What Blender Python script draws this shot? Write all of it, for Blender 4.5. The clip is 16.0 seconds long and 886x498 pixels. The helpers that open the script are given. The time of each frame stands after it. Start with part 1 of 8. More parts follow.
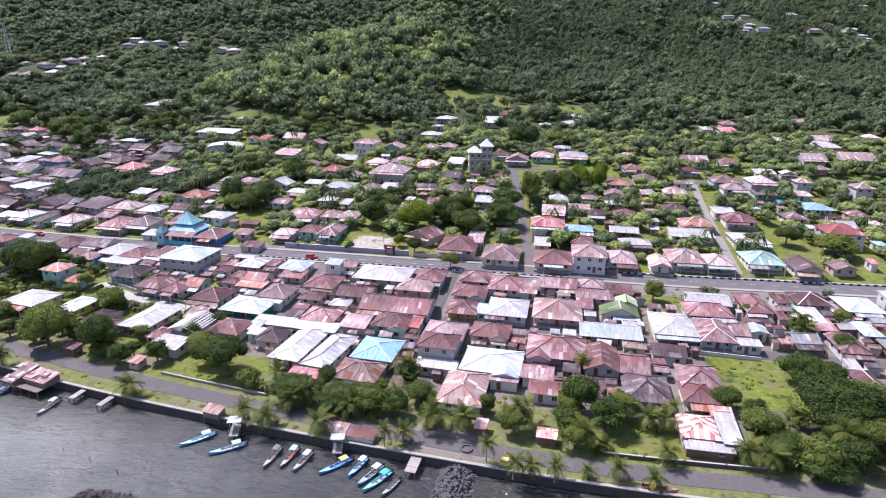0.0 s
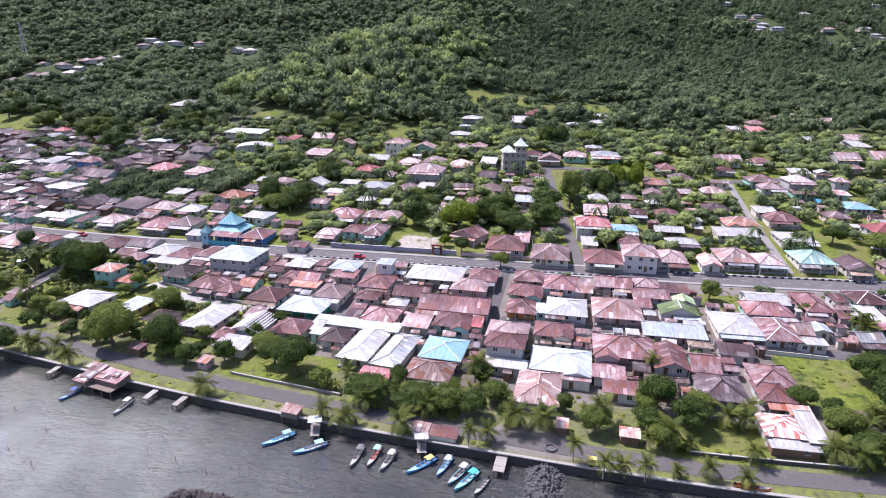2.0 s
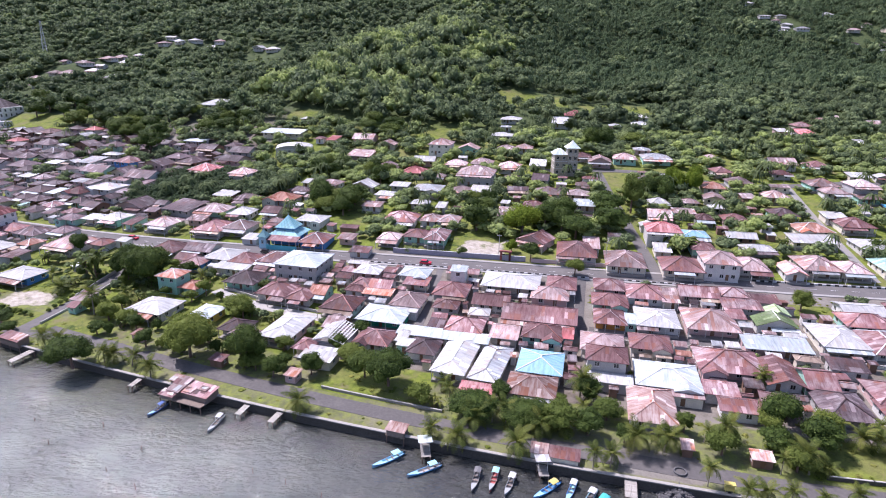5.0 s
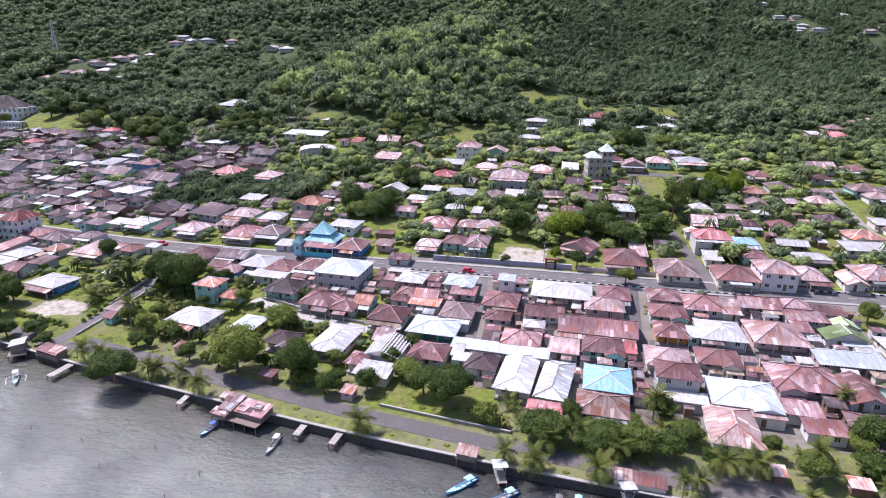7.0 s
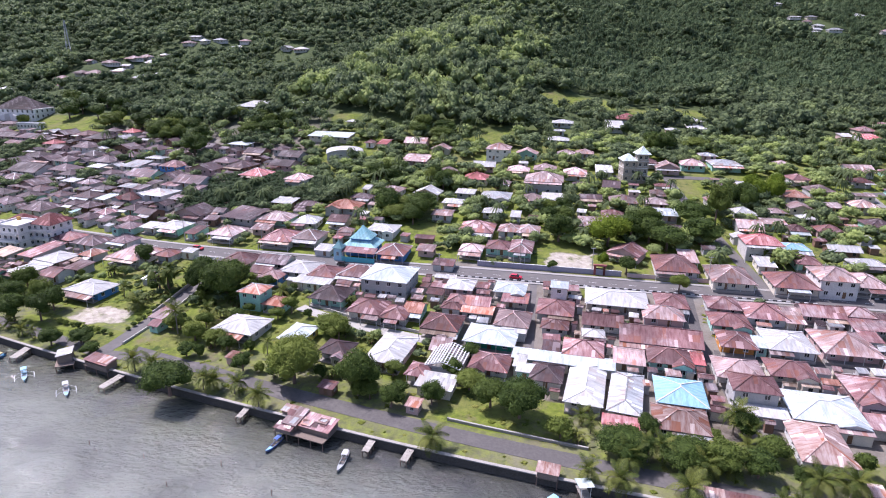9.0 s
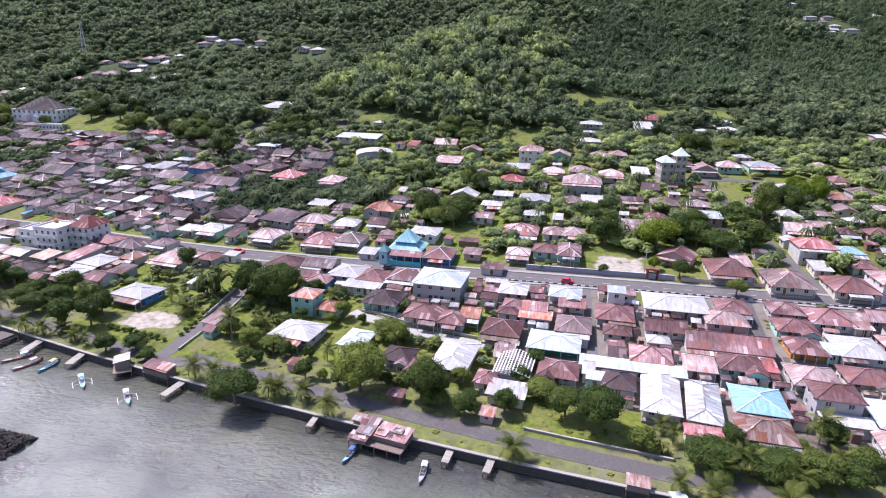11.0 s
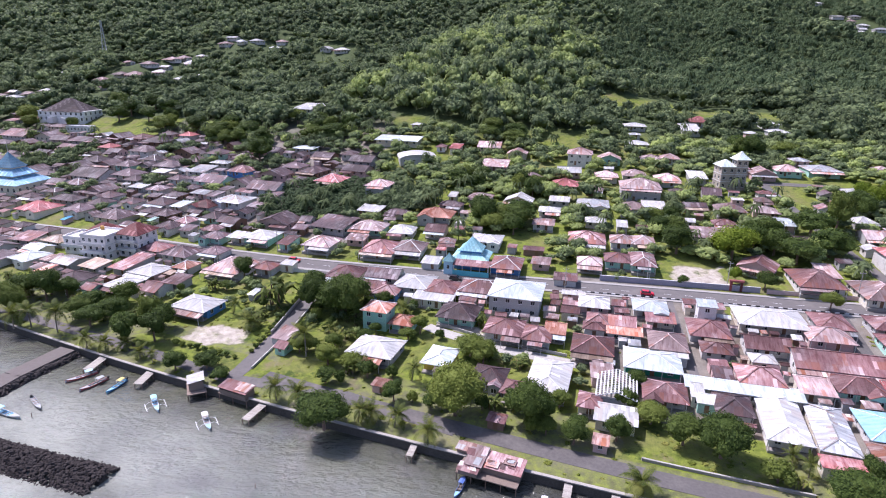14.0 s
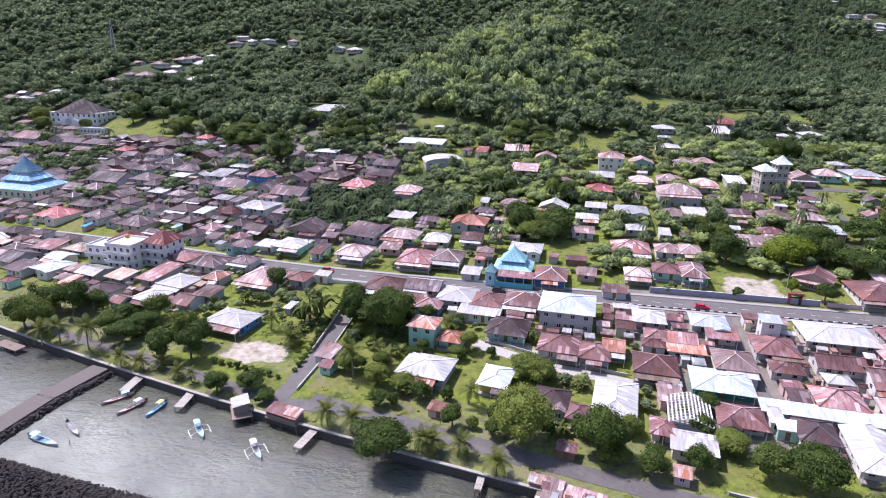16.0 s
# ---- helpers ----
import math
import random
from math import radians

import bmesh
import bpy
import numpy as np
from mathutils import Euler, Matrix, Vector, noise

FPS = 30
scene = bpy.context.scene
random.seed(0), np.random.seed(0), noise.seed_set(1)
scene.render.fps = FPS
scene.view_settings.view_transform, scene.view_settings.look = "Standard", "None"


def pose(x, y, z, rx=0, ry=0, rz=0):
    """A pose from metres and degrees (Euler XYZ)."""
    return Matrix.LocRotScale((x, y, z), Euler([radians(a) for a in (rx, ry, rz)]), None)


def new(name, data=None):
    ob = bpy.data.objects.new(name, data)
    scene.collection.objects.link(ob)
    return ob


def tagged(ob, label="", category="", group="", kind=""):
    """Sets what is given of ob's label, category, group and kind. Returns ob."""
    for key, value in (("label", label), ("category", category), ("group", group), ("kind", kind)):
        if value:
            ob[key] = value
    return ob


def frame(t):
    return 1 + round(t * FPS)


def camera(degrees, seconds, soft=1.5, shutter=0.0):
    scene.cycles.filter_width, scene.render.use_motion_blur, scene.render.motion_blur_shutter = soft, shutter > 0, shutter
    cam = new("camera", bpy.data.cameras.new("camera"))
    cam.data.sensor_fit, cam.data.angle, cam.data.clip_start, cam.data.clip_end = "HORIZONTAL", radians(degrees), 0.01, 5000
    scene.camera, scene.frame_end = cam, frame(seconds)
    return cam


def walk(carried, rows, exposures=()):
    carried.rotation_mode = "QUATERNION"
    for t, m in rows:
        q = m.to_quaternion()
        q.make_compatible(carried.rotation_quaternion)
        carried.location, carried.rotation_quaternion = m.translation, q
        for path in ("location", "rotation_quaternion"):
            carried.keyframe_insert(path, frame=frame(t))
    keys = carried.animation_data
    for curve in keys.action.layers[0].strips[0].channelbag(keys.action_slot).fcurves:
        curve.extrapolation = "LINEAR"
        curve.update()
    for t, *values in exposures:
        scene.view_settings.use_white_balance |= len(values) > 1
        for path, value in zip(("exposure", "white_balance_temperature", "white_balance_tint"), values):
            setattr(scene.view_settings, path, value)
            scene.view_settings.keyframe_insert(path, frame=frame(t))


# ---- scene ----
# Camera: a drone gliding along the shore, looking inland and down.
cam = camera(72.0, 16.0, soft=1.05)
PATH = [
    (0.0, pose(0.02, 0.07, 77.51, 71.993, -0.518, 0.159)),
    (0.5, pose(-4.29, -0.41, 77.44, 71.997, -0.459, 0.128)),
    (1.0, pose(-8.47, -0.52, 77.39, 71.997, -0.430, 0.118)),
    (1.5, pose(-12.60, -0.40, 77.36, 71.992, -0.424, 0.125)),
    (2.0, pose(-16.71, -0.10, 77.34, 71.985, -0.436, 0.142)),
    (2.5, pose(-20.79, 0.42, 77.32, 71.975, -0.461, 0.166)),
    (3.0, pose(-24.81, 1.18, 77.31, 71.963, -0.495, 0.193)),
    (3.5, pose(-28.76, 2.21, 77.30, 71.951, -0.534, 0.222)),
    (4.0, pose(-32.61, 3.51, 77.29, 71.938, -0.575, 0.250)),
    (6.5, pose(-50.77, 12.34, 77.37, 71.892, -0.754, 0.360)),
    (7.0, pose(-54.34, 14.04, 77.42, 71.890, -0.776, 0.378)),
    (7.5, pose(-57.95, 15.55, 77.46, 71.891, -0.794, 0.396)),
    (8.0, pose(-61.63, 16.85, 77.50, 71.895, -0.806, 0.415)),
    (8.5, pose(-65.38, 17.94, 77.52, 71.902, -0.814, 0.436)),
    (9.0, pose(-69.20, 18.84, 77.53, 71.910, -0.818, 0.461)),
    (11.5, pose(-88.60, 22.99, 77.19, 71.966, -0.800, 0.654)),
    (12.0, pose(-92.31, 24.26, 77.09, 71.974, -0.794, 0.707)),
    (12.5, pose(-95.91, 25.78, 77.00, 71.979, -0.788, 0.763)),
    (13.0, pose(-99.38, 27.54, 76.95, 71.979, -0.782, 0.821)),
    (13.5, pose(-102.73, 29.47, 76.96, 71.974, -0.776, 0.878)),
    (14.0, pose(-105.98, 31.50, 77.04, 71.963, -0.771, 0.930)),
    (14.5, pose(-109.19, 33.57, 77.20, 71.946, -0.765, 0.976)),
    (15.0, pose(-112.39, 35.62, 77.43, 71.921, -0.759, 1.009)),
    (15.5, pose(-115.63, 37.70, 77.67, 71.888, -0.749, 1.026)),
    (16.0, pose(-118.93, 40.04, 77.85, 71.848, -0.736, 1.019)),
]
walk(cam, PATH, exposures=[(0.0, 0.44, 5860, 26), (16.0, 0.44, 5860, 26)])

# ---- daylight: high sun from inland, over the left shoulder of the hill ----
SUN_AZ, SUN_EL = math.radians(-56), math.radians(58)   # from +y, turning to -x
world = bpy.data.worlds.new("sky")
scene.world = world
world.use_nodes = True
wn = world.node_tree
sky = wn.nodes.new("ShaderNodeTexSky")
sky.sky_type, sky.sun_disc = "NISHITA", False
sky.sun_elevation, sky.sun_rotation = SUN_EL, SUN_AZ
sky.air_density, sky.dust_density, sky.ozone_density = 1.0, 2.0, 0.9
wn.links.new(sky.outputs[0], wn.nodes["Background"].inputs[0])
wn.nodes["Background"].inputs[1].default_value = 0.132
sun = new("sun", bpy.data.lights.new("sun", "SUN"))
sun.data.energy, sun.data.angle, sun.data.color = 4.7, math.radians(0.53), (1.0, 0.95, 0.90)
sun_way = Vector((math.sin(SUN_AZ) * math.cos(SUN_EL), math.cos(SUN_AZ) * math.cos(SUN_EL), math.sin(SUN_EL)))
sun.rotation_mode = "QUATERNION"
sun.rotation_quaternion = sun_way.to_track_quat("Z", "Y")
sun.location = (-60, 300, 400)

# ---- materials ----
def node(nt, kind, **sockets):
    n = nt.nodes.new(kind)
    for k, v in sockets.items():
        n.inputs[k.replace("_", " ")].default_value = v
    return n


def mix(nt, fac, a, b, blend="MIX"):
    """A colour mix; each of fac, a, b is a socket or a value."""
    m = nt.nodes.new("ShaderNodeMix")
    m.data_type, m.blend_type = "RGBA", blend
    for sock, v in ((m.inputs[0], fac), (m.inputs[6], a), (m.inputs[7], b)):
        if hasattr(v, "links"):
            nt.links.new(v, sock)
        elif isinstance(v, (int, float)):
            sock.default_value = v
        else:
            sock.default_value = (*v[:3], 1)
    return m.outputs[2]


def ramp(nt, sock, lo, hi):
    r = nt.nodes.new("ShaderNodeMapRange")
    r.inputs[1].default_value, r.inputs[2].default_value = lo, hi
    nt.links.new(sock, r.inputs[0])
    return r.outputs[0]


def noise_of(nt, coord, scale, detail=4.0, rough=0.6):
    n = node(nt, "ShaderNodeTexNoise", Scale=scale, Detail=detail, Roughness=rough)
    nt.links.new(coord, n.inputs["Vector"])
    return n.outputs[0]


def begin(name, rough=0.8, metal=0.0, spec=0.3):
    m = bpy.data.materials.new(name)
    m.use_nodes = True
    nt = m.node_tree
    b = nt.nodes["Principled BSDF"]
    b.inputs["Roughness"].default_value, b.inputs["Metallic"].default_value = rough, metal
    b.inputs["Specular IOR Level"].default_value = spec
    tc = nt.nodes.new("ShaderNodeTexCoord")
    geo = nt.nodes.new("ShaderNodeNewGeometry")
    return m, nt, b, tc, geo


def relief(nt, b, height, strength, distance):
    bp = node(nt, "ShaderNodeBump", Strength=strength, Distance=distance)
    nt.links.new(height, bp.inputs["Height"])
    nt.links.new(bp.outputs[0], b.inputs["Normal"])


def plain(name, colour, rough=0.8, vary=0.25, scale=0.6, dirt=(0.2, 0.17, 0.14), grime=0.35, bump=0.02, metal=0.0, spec=0.3, rnd=0.18):
    """Painted or weathered surface: grain, stains and a little difference from piece to piece."""
    m, nt, b, tc, geo = begin(name, rough, metal, spec)
    info = nt.nodes.new("ShaderNodeObjectInfo")
    fine, broad = noise_of(nt, geo.outputs["Position"], scale * 6), noise_of(nt, geo.outputs["Position"], scale)
    dark = tuple(c * (1 - vary) for c in colour)
    c = mix(nt, ramp(nt, fine, 0.3, 0.7), dark, colour)
    st = nt.nodes.new("ShaderNodeMath")
    st.operation = "MULTIPLY"
    nt.links.new(ramp(nt, broad, 0.5, 0.8), st.inputs[0])
    st.inputs[1].default_value = grime
    c = mix(nt, st.outputs[0], c, dirt)
    c = mix(nt, ramp(nt, info.outputs["Random"], 0.0, 0.5 / rnd), c, tuple(min(0.85, v * 1.5 + 0.02) for v in colour))
    nt.links.new(c, b.inputs["Base Color"])
    relief(nt, b, fine, 0.5, bump)
    return m


def sheet_roof(name, base, worn, rust, rust_cover=0.5, rough=0.6, stripes=False, metal=0.0, spec=0.2, weather=1.0):
    """Corrugated sheets running down the slope: ribs, lapped sheets of slightly different age, rust from the laps."""
    m, nt, b, tc, geo = begin(name, rough, metal, spec)
    info = nt.nodes.new("ShaderNodeObjectInfo")
    uv = tc.outputs["UV"]
    off = nt.nodes.new("ShaderNodeVectorMath")
    off.operation = "MULTIPLY_ADD"
    cx = nt.nodes.new("ShaderNodeCombineXYZ")
    nt.links.new(info.outputs["Random"], cx.inputs[2])
    nt.links.new(cx.outputs[0], off.inputs[0])
    off.inputs[1].default_value = (0, 0, 90)
    nt.links.new(uv, off.inputs[2])
    pos = off.outputs[0]
    # one cell to each sheet, 0.9 m by 2.4 m
    mp = node(nt, "ShaderNodeMapping", Scale=(1 / 0.9, 1 / 2.4, 1.0))
    nt.links.new(pos, mp.inputs[0])
    fl = nt.nodes.new("ShaderNodeVectorMath")
    fl.operation = "FLOOR"
    nt.links.new(mp.outputs[0], fl.inputs[0])
    wn_ = nt.nodes.new("ShaderNodeTexWhiteNoise")
    nt.links.new(fl.outputs[0], wn_.inputs["Vector"])
    streak = node(nt, "ShaderNodeMapping", Scale=(1.6, 0.28, 1.0))
    nt.links.new(pos, streak.inputs[0])
    s = noise_of(nt, streak.outputs[0], 1.0, 5, 0.65)
    broad = noise_of(nt, pos, 0.22, 4, 0.6)
    c = mix(nt, ramp(nt, wn_.outputs[0], -0.5, 1.5), base, worn)
    c = mix(nt, ramp(nt, broad, 0.35, 0.75), c, worn)
    c = mix(nt, ramp(nt, s, 0.42, 0.70), c, tuple(v * 0.66 for v in base))
    c = mix(nt, ramp(nt, wn_.outputs[0], 0.92, 0.925), c, tuple(min(0.75, v * 1.35 + 0.06) for v in worn))
    old = nt.nodes.new("ShaderNodeMath")
    old.operation = "MULTIPLY"
    nt.links.new(ramp(nt, wn_.outputs[0], 0.12, 0.115), old.inputs[0])
    old.inputs[1].default_value = 0.25 + 0.75 * rust_cover
    c = mix(nt, old.outputs[0], c, rust)
    ad = nt.nodes.new("ShaderNodeMath")
    ad.operation = "MULTIPLY"
    nt.links.new(ramp(nt, broad, 0.62 - 0.25 * rust_cover, 0.75), ad.inputs[0])
    nt.links.new(ramp(nt, s, 0.35, 0.62), ad.inputs[1])
    c = mix(nt, ad.outputs[0], c, rust)
    # from roof to roof: some newly coated and dark, some bleached, and bleached fields within one
    tone = noise_of(nt, pos, 0.045, 2, 0.5)
    bleach = nt.nodes.new("ShaderNodeMath")
    bleach.operation = "MULTIPLY"
    nt.links.new(ramp(nt, noise_of(nt, pos, 0.12, 4, 0.6), 0.50, 0.68), bleach.inputs[0])
    nt.links.new(ramp(nt, s, 0.70, 0.38), bleach.inputs[1])
    faded = nt.nodes.new("ShaderNodeMath")
    faded.operation = "MULTIPLY"
    nt.links.new(bleach.outputs[0], faded.inputs[0])
    faded.inputs[1].default_value = 0.6 * weather
    c = mix(nt, faded.outputs[0], c, tuple(0.35 + 0.45 * v for v in worn))
    low, high = 1 - 0.55 * weather, 1 + 0.50 * weather
    c = mix(nt, 1.0, c, mix(nt, ramp(nt, tone, 0.34, 0.64), (low, low, low), (high, high, high)), "MULTIPLY")
    if stripes:
        w = node(nt, "ShaderNodeTexWave", Scale=0.16, Distortion=0.15)
        w.bands_direction = "X"
        nt.links.new(uv, w.inputs[0])
        c = mix(nt, ramp(nt, w.outputs[1], 0.45, 0.55), c, (0.72, 0.66, 0.62))
    own = 0.30 * weather
    c = mix(nt, 1.0, c, mix(nt, info.outputs["Random"], (1 - own, 1 - own, 1 - own), (1 + own, 1 + own, 1 + own)), "MULTIPLY")
    nt.links.new(c, b.inputs["Base Color"])
    rib = node(nt, "ShaderNodeTexWave", Scale=1.4, Distortion=0.0)
    rib.bands_direction = "X"
    nt.links.new(uv, rib.inputs[0])
    lap = nt.nodes.new("ShaderNodeVectorMath")
    lap.operation = "FRACTION"
    nt.links.new(mp.outputs[0], lap.inputs[0])
    sx = nt.nodes.new("ShaderNodeSeparateXYZ")
    nt.links.new(lap.outputs[0], sx.inputs[0])
    both = nt.nodes.new("ShaderNodeMath")
    both.operation = "MINIMUM"
    nt.links.new(ramp(nt, sx.outputs[0], 0.0, 0.12), both.inputs[0])
    nt.links.new(ramp(nt, sx.outputs[1], 0.0, 0.05), both.inputs[1])
    hs = nt.nodes.new("ShaderNodeMath")
    hs.operation = "MULTIPLY_ADD"
    nt.links.new(both.outputs[0], hs.inputs[0])
    hs.inputs[1].default_value = 1.4
    nt.links.new(rib.outputs[1], hs.inputs[2])
    relief(nt, b, hs.outputs[0], 0.5, 0.05)
    return m


ROOFS = {
    "m": ("weathered maroon sheet-metal", sheet_roof("maroon_sheet", (0.168, 0.066, 0.068), (0.245, 0.148, 0.145), (0.23, 0.088, 0.060))),
    # d: brown roofs, and maroon ones with cloud shade put into the colour.
    "d": ("dark brown sheet-metal", sheet_roof("brown_and_shade_sheet", (0.090, 0.056, 0.062), (0.150, 0.108, 0.112), (0.14, 0.065, 0.055), 0.35)),
    "p": ("sun-faded pinkish sheet-metal", sheet_roof("faded_sheet", (0.285, 0.180, 0.175), (0.42, 0.335, 0.32), (0.30, 0.130, 0.09), 0.6)),
    "q": ("half-white rust-streaked sheet-metal", sheet_roof("patched_sheet", (0.30, 0.14, 0.12), (0.52, 0.42, 0.38), (0.30, 0.11, 0.06), 0.9)),
    "o": ("rust-orange sheet-metal", sheet_roof("rusty_sheet", (0.32, 0.125, 0.075), (0.42, 0.24, 0.19), (0.26, 0.07, 0.035), 0.7)),
    "w": ("bright white-coated sheet-metal", sheet_roof("white_sheet", (0.43, 0.425, 0.41), (0.53, 0.522, 0.505), (0.44, 0.37, 0.31), 0.3, 0.5, spec=0.3, weather=0.22)),
    "c": ("pale blue-white sheet-metal", sheet_roof("pale_blue_sheet", (0.43, 0.495, 0.505), (0.52, 0.57, 0.575), (0.45, 0.42, 0.37), 0.2, 0.5, spec=0.3, weather=0.3)),
    "b": ("sky-blue sheet-metal", sheet_roof("blue_sheet", (0.20, 0.39, 0.48), (0.27, 0.46, 0.55), (0.3, 0.38, 0.42), 0.1, 0.5, spec=0.3, weather=0.3)),
    "B": ("bright blue sheet-metal", sheet_roof("bright_blue_sheet", (0.06, 0.30, 0.55), (0.10, 0.40, 0.65), (0.2, 0.3, 0.4), 0.1)),
    "r": ("red sheet-metal", sheet_roof("red_sheet", (0.36, 0.080, 0.085), (0.46, 0.18, 0.17), (0.34, 0.12, 0.08), 0.3)),
    "R": ("dark red tiered sheet-metal", sheet_roof("dark_red_sheet", (0.14, 0.034, 0.034), (0.19, 0.06, 0.055), (0.16, 0.06, 0.045), 0.2)),
    "z": ("grey zinc sheet-metal", sheet_roof("zinc_sheet", (0.33, 0.345, 0.35), (0.48, 0.49, 0.49), (0.30, 0.18, 0.13), 0.5, 0.45, False, 0.2, 0.3, 0.6)),
    "n": ("pale grey-green sheet-metal", sheet_roof("grey_green_sheet", (0.42, 0.50, 0.47), (0.52, 0.58, 0.55), (0.4, 0.38, 0.33), 0.2)),
    "N": ("sea-green sheet-metal", sheet_roof("sea_green_sheet", (0.24, 0.40, 0.35), (0.32, 0.47, 0.42), (0.3, 0.33, 0.28), 0.2)),
    "v": ("leaf-green sheet-metal", sheet_roof("leaf_green_sheet", (0.22, 0.33, 0.11), (0.31, 0.40, 0.18), (0.3, 0.33, 0.2), 0.2)),
    "t": ("tan fibre-cement", sheet_roof("tan_sheet", (0.36, 0.26, 0.19), (0.46, 0.35, 0.27), (0.25, 0.16, 0.11), 0.5)),
    "x": ("red and white striped sheet-metal", sheet_roof("striped_sheet", (0.40, 0.10, 0.09), (0.48, 0.20, 0.17), (0.35, 0.14, 0.09), 0.5, 0.75, True)),
}
WALLS = {
    "": ("whitewashed", plain("whitewash", (0.66, 0.63, 0.59), 0.8, 0.3, 0.6, (0.2, 0.17, 0.14), 0.6)),
    "grey": ("bare grey rendered", plain("grey_render", (0.42, 0.41, 0.40))),
    "pale": ("pale cream", plain("cream_paint", (0.68, 0.60, 0.48))),
    "rose": ("dull pink", plain("pink_paint", (0.58, 0.40, 0.38))),
    "timber": ("brown timber", plain("brown_boards", (0.22, 0.13, 0.09), 0.85)),
    "orange": ("orange", plain("orange_paint", (0.62, 0.28, 0.07))),
    "green": ("bright green", plain("green_paint", (0.03, 0.30, 0.19))),
    "blue": ("blue", plain("blue_paint", (0.07, 0.22, 0.50))),
    "mint": ("mint green", plain("mint_paint", (0.36, 0.62, 0.50))),
    "yellow": ("yellow", plain("yellow_paint", (0.66, 0.47, 0.10))),
    "cream": ("cream", plain("warm_cream_paint", (0.66, 0.54, 0.38))),
}
M_TRIM = plain("white_trim", (0.66, 0.65, 0.63), 0.6)
M_DOOR = plain("door_wood", (0.20, 0.11, 0.06), 0.6)
M_POST = plain("post_paint", (0.66, 0.64, 0.60))
M_CONCRETE = plain("concrete", (0.30, 0.275, 0.245), 0.9, 0.3, 0.4)
M_PALE_CONCRETE = plain("pale_concrete", (0.41, 0.39, 0.355), 0.9, 0.3, 0.3)
M_ASPHALT = plain("asphalt", (0.128, 0.118, 0.112), 0.95, 0.25, 0.25, (0.22, 0.20, 0.18), 0.5)
M_SIDEWALK = plain("pavement_slabs", (0.29, 0.275, 0.255), 0.9, 0.3, 0.5)
M_SEAWALL = plain("sea_wall_stone", (0.100, 0.090, 0.080), 0.98, 0.5, 0.5, (0.04, 0.038, 0.032), 0.8, 0.08, 0.0, 0.08)
M_ROCK = plain("black_rock", (0.062, 0.053, 0.050), 0.95, 0.5, 1.2, (0.03, 0.03, 0.03), 0.4, 0.1, 0.0, 0.1)
M_GREYROCK = plain("grey_rock", (0.13, 0.125, 0.125), 0.9, 0.5, 1.2, (0.08, 0.08, 0.08), 0.4, 0.1)
M_PLANK = plain("weathered_planks", (0.24, 0.185, 0.15), 0.9, 0.4, 1.0)
M_DECK = plain("bleached_planks", (0.42, 0.385, 0.335), 0.9, 0.4, 1.0)
M_LINE = plain("road_paint", (0.7, 0.69, 0.66), 0.8)
M_BLACK = plain("black_paint", (0.03, 0.03, 0.03), 0.6)
M_RUBBER = plain("rubber", (0.02, 0.02, 0.02), 0.8)
M_STEEL = plain("galvanised_steel", (0.45, 0.46, 0.47), 0.45, 0.2, 0.5, (0.3, 0.2, 0.15), 0.3, 0.01, 0.6)
M_TRUNK = plain("bark", (0.20, 0.13, 0.10), 0.95, 0.4, 1.5)
M_PALMTRUNK = plain("palm_bark", (0.26, 0.22, 0.18), 0.95, 0.4, 1.5)


def glass_mat():
    m, nt, b, tc, geo = begin("window_glass", 0.08, 0.0, 0.5)
    b.inputs["Base Color"].default_value = (0.025, 0.03, 0.035, 1)
    return m


M_GLASS = glass_mat()


def leaf_mat(name, dark, light, yellowed, by_island=True, sheen=0.05, through_light=0.36):
    """Leaves: colour differs from clump to clump and, more widely, from tree to tree."""
    m, nt, b, tc, geo = begin(name, 0.62, 0.0, sheen)
    info = nt.nodes.new("ShaderNodeObjectInfo")
    at = nt.nodes.new("ShaderNodeAttribute")
    at.attribute_name = "tint"
    c = mix(nt, geo.outputs["Random Per Island"], dark, light)
    t = nt.nodes.new("ShaderNodeMath")
    t.operation = "ADD"
    nt.links.new(info.outputs["Random"] if not by_island else at.outputs["Fac"], t.inputs[0])
    t.inputs[1].default_value = 0.0
    # On the slopes the tint also carries sunlit and cloud-shaded tones.
    c = mix(nt, ramp(nt, t.outputs[0], 0.5, 1.35), c, yellowed)
    c = mix(nt, ramp(nt, t.outputs[0], 0.35, -0.35), c, mix(nt, 0.6, c, tuple(v * 0.5 for v in dark)))
    nt.links.new(c, b.inputs["Base Color"])
    tr = node(nt, "ShaderNodeBsdfTranslucent")
    nt.links.new(c, tr.inputs[0])
    ms = nt.nodes.new("ShaderNodeMixShader")
    ms.inputs[0].default_value = through_light
    nt.links.new(b.outputs[0], ms.inputs[1])
    nt.links.new(tr.outputs[0], ms.inputs[2])
    nt.links.new(ms.outputs[0], nt.nodes["Material Output"].inputs[0])
    return m


M_LEAF = leaf_mat("tree_leaves", (0.028, 0.052, 0.013), (0.105, 0.150, 0.032), (0.24, 0.28, 0.055), False, 0.1, 0.28)
M_LEAF_BRIGHT = leaf_mat("bright_leaves", (0.085, 0.135, 0.014), (0.21, 0.275, 0.034), (0.25, 0.30, 0.04), False)
# Paler, bluer greens than the near leaves: distance haze put into the colour.
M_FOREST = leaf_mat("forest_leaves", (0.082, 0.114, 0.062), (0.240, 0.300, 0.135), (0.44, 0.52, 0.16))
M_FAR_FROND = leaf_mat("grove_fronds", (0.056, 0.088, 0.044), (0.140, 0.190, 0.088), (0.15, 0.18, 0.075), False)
M_WEED = leaf_mat("weed_leaves", (0.090, 0.125, 0.020), (0.23, 0.27, 0.045), (0.30, 0.30, 0.08))
